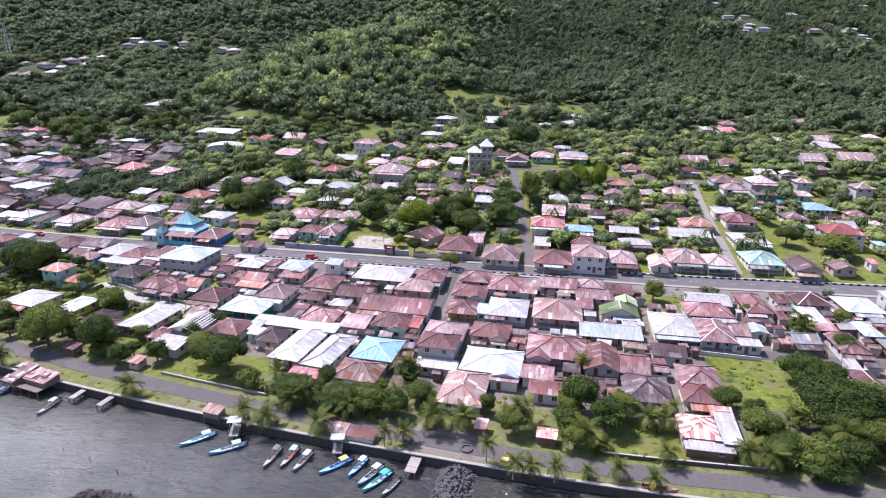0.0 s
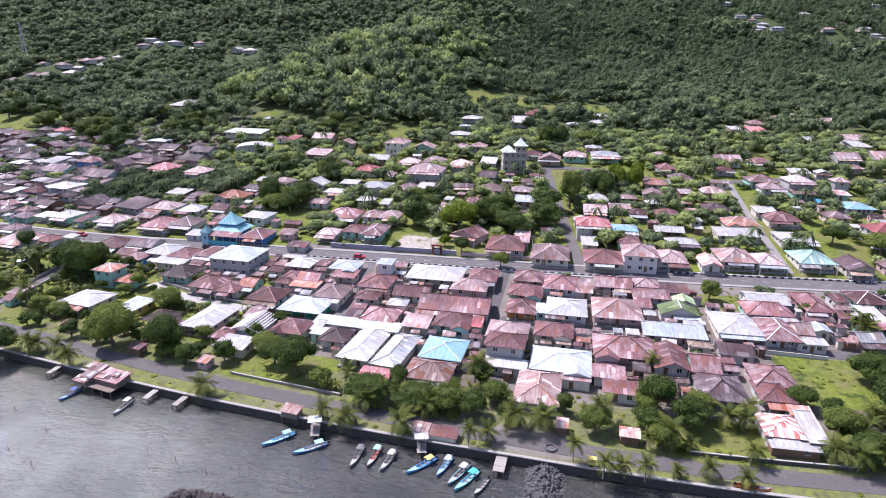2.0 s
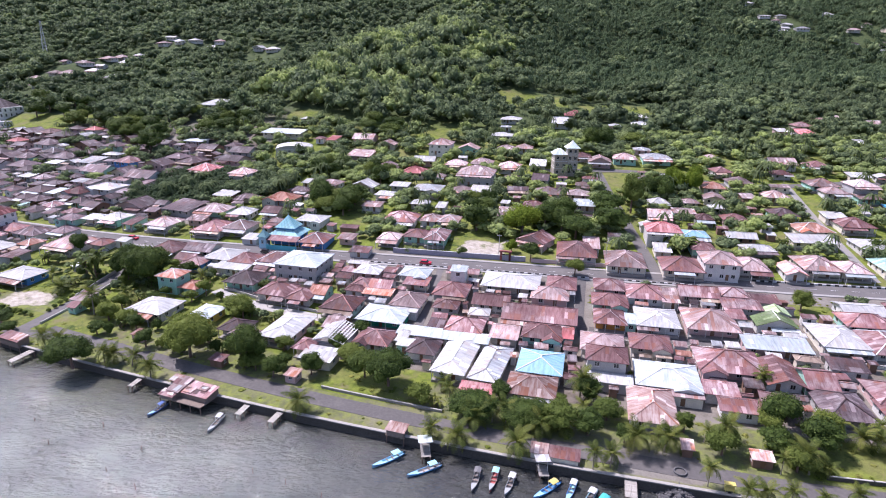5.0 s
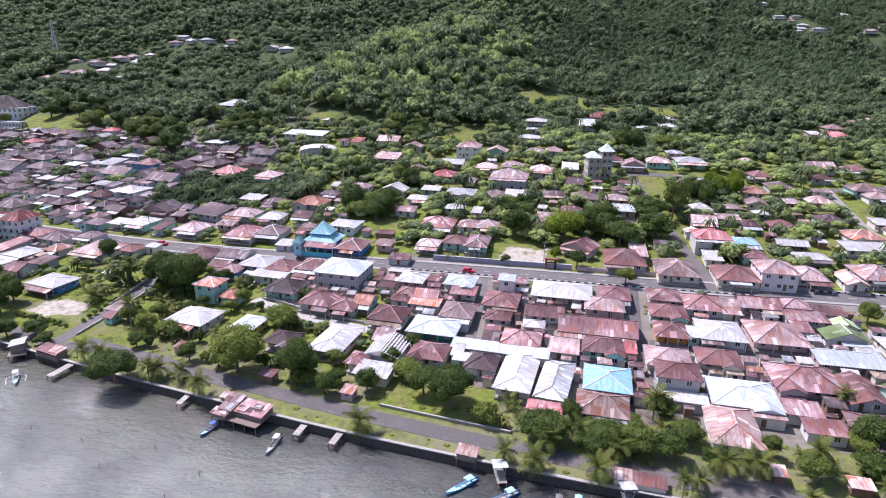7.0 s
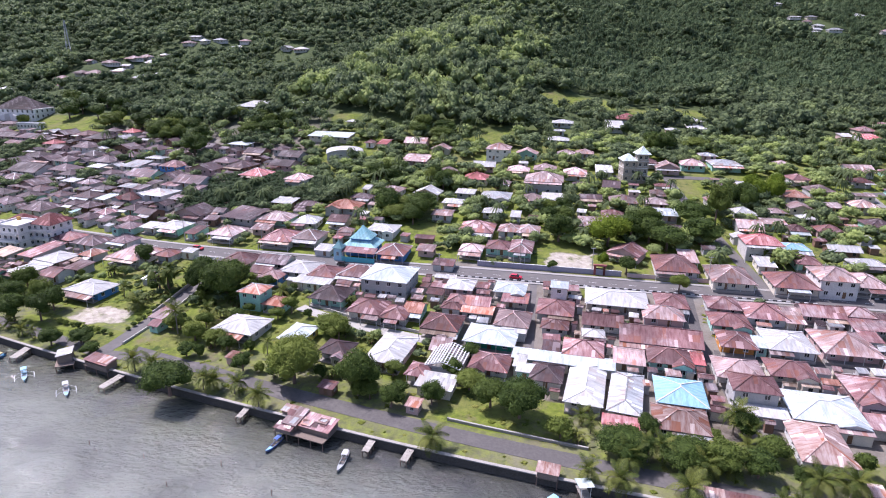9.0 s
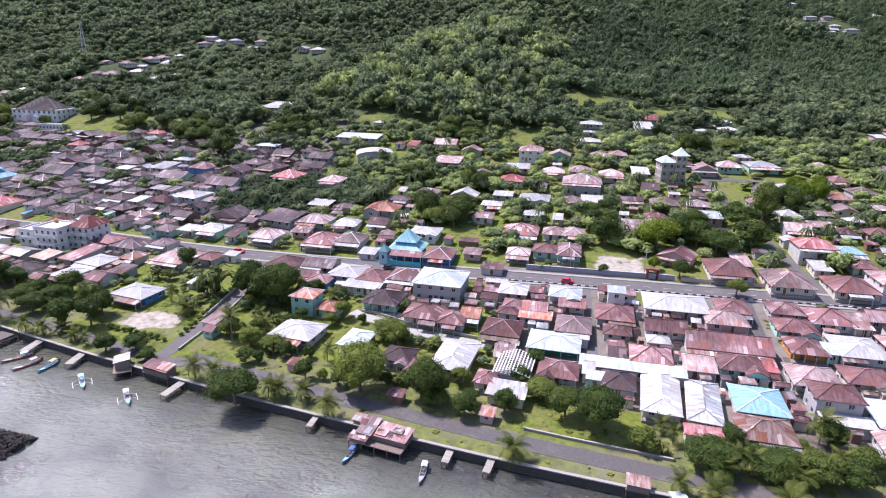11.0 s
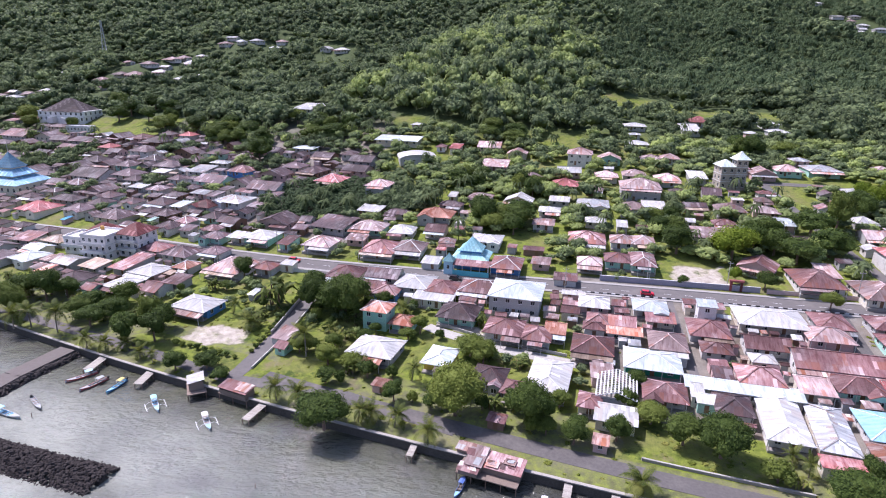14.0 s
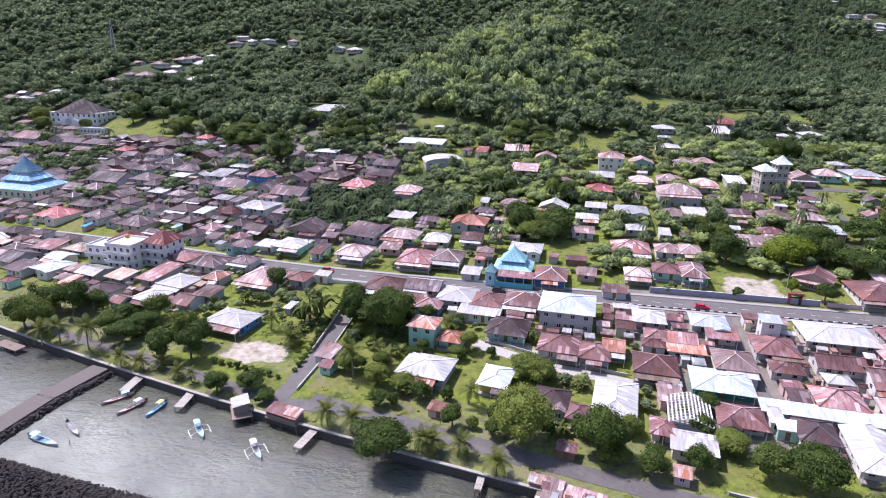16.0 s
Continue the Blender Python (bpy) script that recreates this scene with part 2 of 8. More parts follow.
M_FROND = leaf_mat("palm_fronds", (0.046, 0.070, 0.014), (0.150, 0.180, 0.036), (0.27, 0.27, 0.06), False, 0.15, 0.3)


def ground_mat():
    """Grass, bare earth and swept concrete; the share of each is stored with the land."""
    m, nt, b, tc, geo = begin("land", 0.95, 0.0, 0.15)
    at, pl = nt.nodes.new("ShaderNodeAttribute"), nt.nodes.new("ShaderNodeAttribute")
    at.attribute_name, pl.attribute_name = "grass", "pale"
    p = geo.outputs["Position"]
    n1, n2, n3 = noise_of(nt, p, 0.06), noise_of(nt, p, 0.5, 5), noise_of(nt, p, 3.0, 3)
    grass = mix(nt, ramp(nt, n2, 0.3, 0.7), (0.080, 0.112, 0.016), (0.225, 0.270, 0.040))
    grass = mix(nt, ramp(nt, n1, 0.45, 0.75), grass, (0.20, 0.185, 0.075))
    n4 = noise_of(nt, p, 0.17, 5, 0.7)
    grass = mix(nt, ramp(nt, n4, 0.56, 0.74), grass, (0.200, 0.165, 0.092))
    grass = mix(nt, ramp(nt, n4, 0.44, 0.34), grass, (0.050, 0.080, 0.016))
    earth = mix(nt, ramp(nt, n2, 0.3, 0.7), (0.115, 0.095, 0.075), (0.24, 0.205, 0.17))
    earth = mix(nt, ramp(nt, n1, 0.4, 0.7), earth, (0.27, 0.25, 0.22))
    soft = nt.nodes.new("ShaderNodeMath")
    soft.operation = "ADD"
    nt.links.new(at.outputs["Fac"], soft.inputs[0])
    nt.links.new(ramp(nt, n2, -1.0, 2.0), soft.inputs[1])
    c = mix(nt, ramp(nt, soft.outputs[0], 0.85, 1.1), earth, grass)
    soft2 = nt.nodes.new("ShaderNodeMath")
    soft2.operation = "ADD"
    nt.links.new(pl.outputs["Fac"], soft2.inputs[0])
    nt.links.new(ramp(nt, n4, 0.25, 0.75), soft2.inputs[1])
    c = mix(nt, ramp(nt, soft2.outputs[0], 1.12, 1.5), c, mix(nt, ramp(nt, n2, 0.35, 0.65), (0.34, 0.30, 0.25), (0.56, 0.50, 0.42)))
    c = mix(nt, ramp(nt, n3, 0.3, 0.8), c, mix(nt, 0.35, c, (0.05, 0.05, 0.03)))
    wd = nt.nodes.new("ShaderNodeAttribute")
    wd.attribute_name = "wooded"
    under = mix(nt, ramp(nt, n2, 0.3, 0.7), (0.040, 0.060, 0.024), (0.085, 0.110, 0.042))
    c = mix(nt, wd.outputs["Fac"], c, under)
    nt.links.new(c, b.inputs["Base Color"])
    relief(nt, b, n3, 0.7, 0.15)
    return m


def water_mat():
    m, nt, b, tc, geo = begin("sea_water", 0.06, 0.0, 0.6)
    p = geo.outputs["Position"]
    mp = node(nt, "ShaderNodeMapping", Scale=(1.0, 1.7, 1.0), Rotation=(0, 0, radians(25)))
    nt.links.new(p, mp.inputs[0])
    chop, swell, shoal_glint = noise_of(nt, mp.outputs[0], 0.6, 5, 0.62), noise_of(nt, mp.outputs[0], 0.16, 3), noise_of(nt, p, 0.045, 3)
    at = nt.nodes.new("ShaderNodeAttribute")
    at.attribute_name = "shoal_glint"
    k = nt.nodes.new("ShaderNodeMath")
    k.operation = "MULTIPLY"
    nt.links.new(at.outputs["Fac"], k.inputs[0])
    nt.links.new(ramp(nt, shoal_glint, 0.12, 0.66), k.inputs[1])
    c = mix(nt, ramp(nt, shoal_glint, 0.3, 0.7), (0.042, 0.043, 0.042), (0.056, 0.058, 0.054))
    # Paler water: shoals, and the sun's glint put into the colour.
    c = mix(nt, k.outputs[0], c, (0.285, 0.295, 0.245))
    nr = nt.nodes.new("ShaderNodeAttribute")
    nr.attribute_name = "shallow"
    k2 = nt.nodes.new("ShaderNodeMath")
    k2.operation = "MULTIPLY"
    nt.links.new(nr.outputs["Fac"], k2.inputs[0])
    nt.links.new(ramp(nt, noise_of(nt, p, 0.09, 4), 0.32, 0.6), k2.inputs[1])
    c = mix(nt, k2.outputs[0], c, (0.082, 0.086, 0.050))
    nt.links.new(c, b.inputs["Base Color"])
    h = nt.nodes.new("ShaderNodeMath")
    h.operation = "MULTIPLY_ADD"
    nt.links.new(swell, h.inputs[0])
    h.inputs[1].default_value = 2.0
    nt.links.new(chop, h.inputs[2])
    relief(nt, b, h.outputs[0], 1.0, 0.6)
    return m


# ---- lie of the land: a coast curving away, a town on a gentle slope, wooded hills behind ----
def table(v, pairs):
    """Smooth-ended linear table."""
    for (a, fa), (b, fb) in zip(pairs, pairs[1:]):
        if v <= b:
            return fa + (fb - fa) * (v - a) / (b - a)
    (a, fa), (b, fb) = pairs[-2], pairs[-1]
    return fb + (fb - fa) * (v - b) / (b - a)


SHORE = [(-900, 520), (-420, 282), (-231, 187.3), (-187, 166.5), (-136, 145.2), (-78, 123.5), (-30, 108.6), (24, 94.6), (52, 89), (110, 80), (400, 50), (900, 20)]
MAIN_ROAD = [(-900, 520), (-420, 318), (-250, 262), (-186, 238.5), (-151, 228), (-87, 213.4), (-37, 203), (10, 193.5), (75, 182.1), (125, 176), (400, 146), (900, 110)]
RISE = [(-4, 1.7), (4, 1.9), (30, 2.7), (60, 4.7), (95, 8.0), (150, 13.5), (195, 19), (285, 32.5), (325, 36), (400, 45), (436, 49), (490, 52), (540, 57), (610, 65), (650, 79), (710, 102), (800, 131), (900, 158), (1100, 205), (1500, 290), (2500, 430)]
# the western slopes stand higher and begin nearer to the town
RISE_WEST = RISE[:10] + [(435, 56), (490, 65), (535, 80), (606, 100), (700, 125), (800, 149), (900, 172), (1100, 215), (1500, 300), (2500, 440)]
SPUR = (-105, 470, 5, 765)


def shore_y(x):
    return sum(table(x + d, SHORE) for d in (-16, -8, 0, 8, 16)) / 5


def main_y(x):
    return sum(table(x + d, MAIN_ROAD) for d in (-16, -8, 0, 8, 16)) / 5


def along_spur(x, y):
    """How far up the wooded spur behind the town a place lies, and how far from its crest."""
    ax, ay, bx, by = SPUR
    f = min(1, max(0, ((x - ax) * (bx - ax) + (y - ay) * (by - ay)) / ((bx - ax) ** 2 + (by - ay) ** 2)))
    return f, math.hypot(x - ax - f * (bx - ax), y - ay - f * (by - ay))


def ground(x, y):
    ys = shore_y(x)
    s = y - ys
    k = min(1, max(0, (s - 100) / 200))
    s += 0.5 * k * k * (3 - 2 * k) * (ys - 101)
    z = (table(s - 6, RISE) + table(s, RISE) + table(s + 6, RISE)) / 3
    w = min(1, max(0, (-60 - x) / 150))
    if w and s > 390:
        w *= w * (3 - 2 * w)
        z += w * ((table(s - 6, RISE_WEST) + table(s, RISE_WEST) + table(s + 6, RISE_WEST)) / 3 - z)
    f, d = along_spur(x, y)
    z += (14 + 38 * f) * math.exp(-((d / (70 + 6 * f)) ** 2))
    # gullies and knolls on the wooded slopes
    k = min(1, max(0, (s - 330) / 120))
    if k:
        z += k * (4.5 * math.sin(x * 0.047 + 1.6 * math.sin(y * 0.017)) * math.sin(y * 0.039 + 1.1 * math.sin(x * 0.021)) + 2.2 * math.sin(x * 0.113 + y * 0.031) * math.sin(y * 0.097 - x * 0.02))
    return z


def street_yaw(x, y):
    """The turn of the town's grid: along the shore low down, along the main road above it."""
    ys, ym = shore_y(x), main_y(x)
    f = min(1, max(0, (y - ys) / (ym - ys)))
    a = math.atan2(shore_y(x + 12) - shore_y(x - 12), 24)
    b = math.atan2(main_y(x + 12) - main_y(x - 12), 24)
    return math.degrees(a + f * (b - a))

# ---- kit for building ----
class Sheet:
    """Collects the corners, faces and slope coordinates of one mesh."""

    def __init__(self):
        self.v, self.f, self.uv = [], [], []

    def face(self, pts, uvs=None):
        n = len(self.v)
        self.v.extend([tuple(p) for p in pts])
        self.f.append(tuple(range(n, n + len(pts))))
        self.uv.extend(uvs or [(p[0] + p[1], p[2]) for p in pts])

    def slope(self, pts, thick=0.12):
        """A roof plane whose first two corners are its eave; with an underside and an eave edge."""
        p = [Vector(q) for q in pts]
        e = (p[1] - p[0]).normalized()
        uvs = []
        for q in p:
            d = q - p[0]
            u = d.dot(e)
            uvs.append((u, (d - u * e).length))
        self.face(p, uvs)
        lo = [q - Vector((0, 0, thick)) for q in p]
        self.face(lo[::-1], uvs[::-1])
        for i in range(len(p)):
            j = (i + 1) % len(p)
            self.face((p[i], lo[i], lo[j], p[j]), [(0, 0)] * 4)

    def box(self, x0, y0, z0, x1, y1, z1, m=None):
        c = [Vector((x, y, z)) for x in (x0, x1) for y in (y0, y1) for z in (z0, z1)]
        if m:
            c = [m @ q for q in c]
        for f in ((0, 1, 3, 2), (4, 6, 7, 5), (0, 4, 5, 1), (2, 3, 7, 6), (0, 2, 6, 4), (1, 5, 7, 3)):
            self.face([c[i] for i in f])

    def beam(self, a, b, w, h):
        """A bar from a to b, w wide and h high."""
        a, b = Vector(a), Vector(b)
        d = b - a
        side = d.cross(Vector((0, 0, 1)))
        side = side.normalized() if side.length > 1e-4 else Vector((1, 0, 0))
        up = side.cross(d).normalized()
        q = [[p + side * (s * w / 2) + up * (t * h / 2) for s, t in ((-1, -1), (1, -1), (1, 1), (-1, 1))] for p in (a, b)]
        for i in range(4):
            j = (i + 1) % 4
            self.face((q[0][i], q[0][j], q[1][j], q[1][i]))
        self.face(q[0][::-1])
        self.face(q[1])

    def tube(self, path, radii, sides=8):
        """A tapered round stem along the points of path."""
        rings = []
        for i, p in enumerate(path):
            p = Vector(p)
            d = (Vector(path[min(i + 1, len(path) - 1)]) - Vector(path[max(i - 1, 0)])).normalized()
            a = d.orthogonal().normalized()
            b = d.cross(a)
            rings.append([p + radii[i] * (math.cos(t) * a + math.sin(t) * b) for t in (2 * math.pi * k / sides for k in range(sides))])
        for r, s in zip(rings, rings[1:]):
            for k in range(sides):
                j = (k + 1) % sides
                self.face((r[k], r[j], s[j], s[k]))
        self.face(rings[-1])

    def wall(self, a, b, z0, z1, holes=(), reveal=0.14):
        """An upright wall from a to b (outside to the right of the way), with openings (along0, along1, low, high)."""
        a, b = Vector((a[0], a[1], 0)), Vector((b[0], b[1], 0))
        length, e = (b - a).length, (b - a).normalized()
        inward = Vector((-e.y, e.x, 0)) * reveal
        us = sorted({0.0, length, *[h[0] for h in holes], *[h[1] for h in holes]})
        zs = sorted({z0, z1, *[h[2] for h in holes], *[h[3] for h in holes]})
        at = lambda u, z: a + e * u + Vector((0, 0, z))
        for u0, u1 in zip(us, us[1:]):
            for w0, w1 in zip(zs, zs[1:]):
                if not any(h[0] <= u0 and u1 <= h[1] and h[2] <= w0 and w1 <= h[3] for h in holes):
                    self.face((at(u0, w0), at(u1, w0), at(u1, w1), at(u0, w1)))
        for u0, u1, w0, w1 in holes:
            for p, q in (((u0, w0), (u1, w0)), ((u1, w0), (u1, w1)), ((u1, w1), (u0, w1)), ((u0, w1), (u0, w0))):
                P, Q = at(*p), at(*q)
                self.face((P, Q, Q + inward, P + inward))

    def mesh(self, name, material, smooth=False):
        me = bpy.data.meshes.new(name)
        me.from_pydata(self.v, [], self.f)
        layer = me.uv_layers.new(name="slope")
        layer.data.foreach_set("uv", [c for q in self.uv for c in q])
        if smooth:
            me.polygons.foreach_set("use_smooth", [True] * len(me.polygons))
        me.materials.append(material)
        me.update()
        return me


def part(name, shape, material, parent, label="", smooth=False):
    """One mesh object under a thing or a part; shape is a Sheet or a mesh that others share."""
    ob = new(name, shape.mesh(name, material, smooth) if isinstance(shape, Sheet) else shape)
    ob.parent = parent
    return tagged(ob, label)


def thing(name, m, label, category, group=""):
    """An Empty at the base of a thing, to hold its parts."""
    ob = new(name)
    ob.empty_display_size = 0.5
    ob.matrix_basis = m
    return tagged(ob, label, category, group)


def on_ground(x, y, yaw=0.0, lift=0.0):
    return pose(x, y, ground(x, y) + lift, 0, 0, yaw)


def drape(name, points, width, material, label, lift=0.06, kind="structure", step=3.0, category="road", crown=0.04):
    """A strip of road laid over the land along the given line."""
    pts = []
    for (ax, ay), (bx, by) in zip(points, points[1:]):
        n = max(1, int(math.hypot(bx - ax, by - ay) / step))
        pts += [(ax + (bx - ax) * i / n, ay + (by - ay) * i / n) for i in range(n)]
    pts.append(points[-1])
    s, rows = Sheet(), []
    for i, p in enumerate(pts):
        q, r = pts[max(i - 1, 0)], pts[min(i + 1, len(pts) - 1)]
        dx, dy = r[0] - q[0], r[1] - q[1]
        k = 1 / math.hypot(dx, dy)
        nx, ny = -dy * k, dx * k
        row = []
        for f in (-0.5, -0.25, 0, 0.25, 0.5):
            x, y = p[0] + nx * width * f, p[1] + ny * width * f
            row.append((x, y, max(ground(x, y), ground(*p) - 0.25) + lift + crown * (1 - 4 * f * f)))
        low = [(c[0], c[1], c[2] - 0.5) for c in (row[0], row[-1])]
        rows.append([low[0], *row, low[1]])
    for a, b in zip(rows, rows[1:]):
        for k in range(6):
            s.face((a[k], b[k], b[k + 1], a[k + 1]))
    ob = new(name, s.mesh(name, material))
    return tagged(ob, label, category, "", kind)

# ---- land: one sheet from the sea floor to the hills ----
# open ground: x, y, half length, half width, turn, kind
OPEN = [
    (76, 128, 10.5, 10.5, -6, "grass"), (40, 106, 9, 5, -8, "grass"), (-57, 135, 13, 7, -20, "grass"), (-152, 214, 6, 12, -8, "grass"),
    (-169, 181, 9.5, 5, -15, "pale"), (-26, 216, 9, 7.5, -8, "pale"), (-326, 440, 36, 16, -15, "grass"), (-95, 181, 12, 2.5, -28, "pale"),
    (-79, 245, 10, 7, -12, "grass"), (40, 292, 6, 12, 0, "grass"), (122, 214, 9, 20, 25, "grass"), (118, 262, 16, 8, 0, "grass"),
    (-142, 162, 7, 5, -25, "grass"), (-58, 330, 12, 5, 0, "grass"), (-44, 372, 12, 9, 0, "grass"),
    (24, 470, 24, 20, 0, "grass"), (84, 442, 30, 13, 0, "grass"), (-204, 455, 18, 8, -25, "pale"), (-133, 406, 8, 6, -20, "grass"), (75, 300, 9, 6, 0, "grass"), (150, 190, 12, 8, -10, "grass"),
    (2, 105, 8, 3.6, -14, "earth"), (66, 167, 6, 4, -8, "grass"), (-22, 194, 6, 4, -10, "grass"), (-170, 172, 20, 3, -24, "grass"), (-112, 172, 5, 4, -20, "grass"),
]


def in_open(x, y, grow=0.0):
    for cx, cy, a, b, turn, kind in OPEN:
        t = math.radians(turn)
        u, v = (x - cx) * math.cos(t) + (y - cy) * math.sin(t), (y - cy) * math.cos(t) - (x - cx) * math.sin(t)
        if abs(u) < a + grow and abs(v) < b + grow:
            return kind
    return ""


def steps(*spans):
    out = []
    for a, b, d in spans:
        n = max(1, round((b - a) / d))
        out += [a + (b - a) * i / n for i in range(n)]
    return out + [spans[-1][1]]


def build_land():
    xs = steps((-3000, -900, 150), (-900, -420, 24), (-420, -260, 6), (-260, 140, 3), (140, 300, 8), (300, 900, 30), (900, 3000, 150))
    ss = [-1500, -500, -120, -40, -12, -3, -0.75, -0.35] + steps((0.5, 24, 2.3), (24, 180, 3), (180, 340, 5), (340, 700, 12), (700, 1200, 40), (1200, 2600, 140))
    verts, grass, pale, wooded = [], [], [], []
    for x in xs:
        ys = shore_y(x)
        for s in ss:
            y = ys + s
            z = ground(x, y) if s > -0.5 else (-2.2 + 0.012 * min(0, s + 3) if s > -130 else -5 + 0.01 * s)
            verts.append((x, y, z))
            kind = in_open(x, y)
            g = 0.25
            if s < 24:
                g = 0.52
            elif s < 98:
                g = 0.12 if x > -62 else 0.12 + 0.55 * min(1, (-62 - x) / 15)
            elif s < 290:
                g = 0.3 if x < -140 else 0.62
            else:
                g = 0.95
            grass.append(1.0 if kind == "grass" else 0.0 if kind == "earth" else g)
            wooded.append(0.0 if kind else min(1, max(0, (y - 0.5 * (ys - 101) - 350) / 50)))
            pale.append(1.0 if kind == "pale" else 0.0)
    n = len(ss)
    faces = [(i * n + j, (i + 1) * n + j, (i + 1) * n + j + 1, i * n + j + 1) for i in range(len(xs) - 1) for j in range(n - 1)]
    me = bpy.data.meshes.new("ground")
    me.from_pydata(verts, [], faces)
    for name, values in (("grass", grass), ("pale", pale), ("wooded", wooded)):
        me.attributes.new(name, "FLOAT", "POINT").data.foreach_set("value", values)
    me.polygons.foreach_set("use_smooth", [True] * len(faces))
    me.materials.append(ground_mat())
    tagged(new("ground", me), "sloping coastal land of grass and bare earth", "ground", "", "structure")


build_land()


def build_sea():
    xs, ys = steps((-3000, -300, 300), (-300, 150, 6), (150, 3000, 300)), steps((-2500, 0, 250), (0, 200, 6), (200, 600, 100))
    verts = [(x, y, 0.0) for x in xs for y in ys]
    n = len(ys)
    faces = [(i * n + j, (i + 1) * n + j, (i + 1) * n + j + 1, i * n + j + 1) for i in range(len(xs) - 1) for j in range(n - 1)]
    me = bpy.data.meshes.new("water")
    me.from_pydata(verts, [], faces)
    # Share of pale water, westward: real shallows plus painted sun glint.
    def shoal_glint(x, y):
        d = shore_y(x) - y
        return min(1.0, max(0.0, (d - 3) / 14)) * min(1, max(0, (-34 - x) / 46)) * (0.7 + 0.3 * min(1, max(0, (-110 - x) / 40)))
    near = [max(0.0, 1 - abs(shore_y(x) - y) / 26) * min(1, max(0.25, (-60 - x) / 60)) for x, y, z in verts]
    me.attributes.new("shallow", "FLOAT", "POINT").data.foreach_set("value", near)
    me.attributes.new("shoal_glint", "FLOAT", "POINT").data.foreach_set("value", [shoal_glint(x, y) for x, y, z in verts])
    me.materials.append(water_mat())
    tagged(new("water", me), "rippled grey-green sea water beside the sea wall", "sea", "", "structure")


build_sea()


# ---- sea wall, roads and walls along them ----
def build_sea_wall():
    s, xs = Sheet(), steps((-420, -240, 6), (-240, 120, 3), (120, 400, 20))
    prof = ((-0.75, -2.4), (-0.55, 1.55), (-0.62, 1.6), (-0.62, 2.05), (0.15, 2.05), (0.2, 1.2))
    rows = [[(x, shore_y(x) + a, z) for a, z in prof] for x in xs]
    for a, b in zip(rows, rows[1:]):
        for k in range(len(prof) - 1):
            s.face((a[k], b[k], b[k + 1], a[k + 1]))
    ob = tagged(new("sea_wall", s.mesh("sea_wall", M_SEAWALL)), "long dark stone sea wall holding up the shore road", "sea wall", "", "structure")
    s = Sheet()
    rows = [[(x, shore_y(x) + a, z) for a, z in ((-0.72, 1.9), (-0.72, 2.12), (0.05, 2.12), (0.05, 1.9))] for x in xs]
    for a, b in zip(rows, rows[1:]):
        for k in range(3):
            s.face((a[k], b[k], b[k + 1], a[k + 1]))
    part("coping", s, plain("worn_coping", (0.36, 0.335, 0.30), 0.9, 0.5, 0.7, (0.10, 0.09, 0.075), 0.8), ob, "worn grey concrete coping")


build_sea_wall()


def shore_road_y(x):
    return shore_y(x) + table(x, [(-500, 10), (-160, 10), (-98, 7.8), (-63, 6.4), (-32, 5.6), (26, 4.4), (62, 5.6), (300, 7)])


def line(f, x0, x1, step=6, off=0.0):
    return [(x, f(x) + off) for x in steps((x0, x1, step))]


drape("road", line(shore_road_y, -150, 130), 4.4, M_ASPHALT, "narrow grey asphalt road along the sea wall")
drape("road", line(main_y, -420, 260), 6.4, M_ASPHALT, "grey asphalt main road through the town")
drape("road", [(-158.5, 157.5), (-156.4, 163.5), (-152.2, 182.5), (-148.3, 207.2), (-147.5, 224.7)], 4.2, M_ASPHALT, "narrow asphalt side road down to the shore")
drape("road", [(-104, 140), (-130, 153), (-158.5, 159.5), (-185, 172.5), (-240, 197)], 3.6, M_ASPHALT, "narrow grey asphalt lane behind the sea wall")
drape("road", [(29.7, 192.0), (31.4, 231.5), (33.8, 279.8), (35.1, 304)], 4.0, M_ASPHALT, "straight grey side street running uphill")
drape("road", [(-4, 128), (-3.2, 141.7), (-1.3, 166.5), (4.6, 191)], 2.8, M_ASPHALT, "narrow dark lane between tin-roofed houses")
drape("road", [(-48.5, 150), (-46.5, 163.7), (-41, 199.0)], 2.2, M_ASPHALT, "narrow dark lane between tin-roofed houses")
drape("road", [(0, 159), (6.0, 157.3), (33.6, 151.5), (51.0, 147.3), (68.5, 142.3), (90, 138.2), (125, 133)], 4.2, M_ASPHALT, "grey asphalt back street between the houses")
drape("road", [(8, 308), (12.9, 306.5), (44.2, 305.2), (62, 301.9), (87, 285), (110, 281.8), (147, 287), (240, 280)], 4.5, M_ASPHALT, "grey asphalt upper street below the hill")
drape("road", [(117.9, 286), (108.0, 242.8), (96.5, 187)], 3.0, M_SIDEWALK, "pale concrete lane running uphill")
drape("path", [(-112, 186), (-109.3, 183.8), (-95.8, 175.2), (-74, 166.5)], 3.6, M_PALE_CONCRETE, "pale concrete lane beside a cream house", category="path")
drape("pavement", line(main_y, -300, 200, 6, -4.0), 1.2, M_SIDEWALK, "raised grey concrete pavement beside the main road", 0.2, category="pavement", crown=0.0)
drape("pavement", line(main_y, -300, 200, 6, 4.0), 1.2, M_SIDEWALK, "raised grey concrete pavement beside the main road", 0.2, category="pavement", crown=0.0)


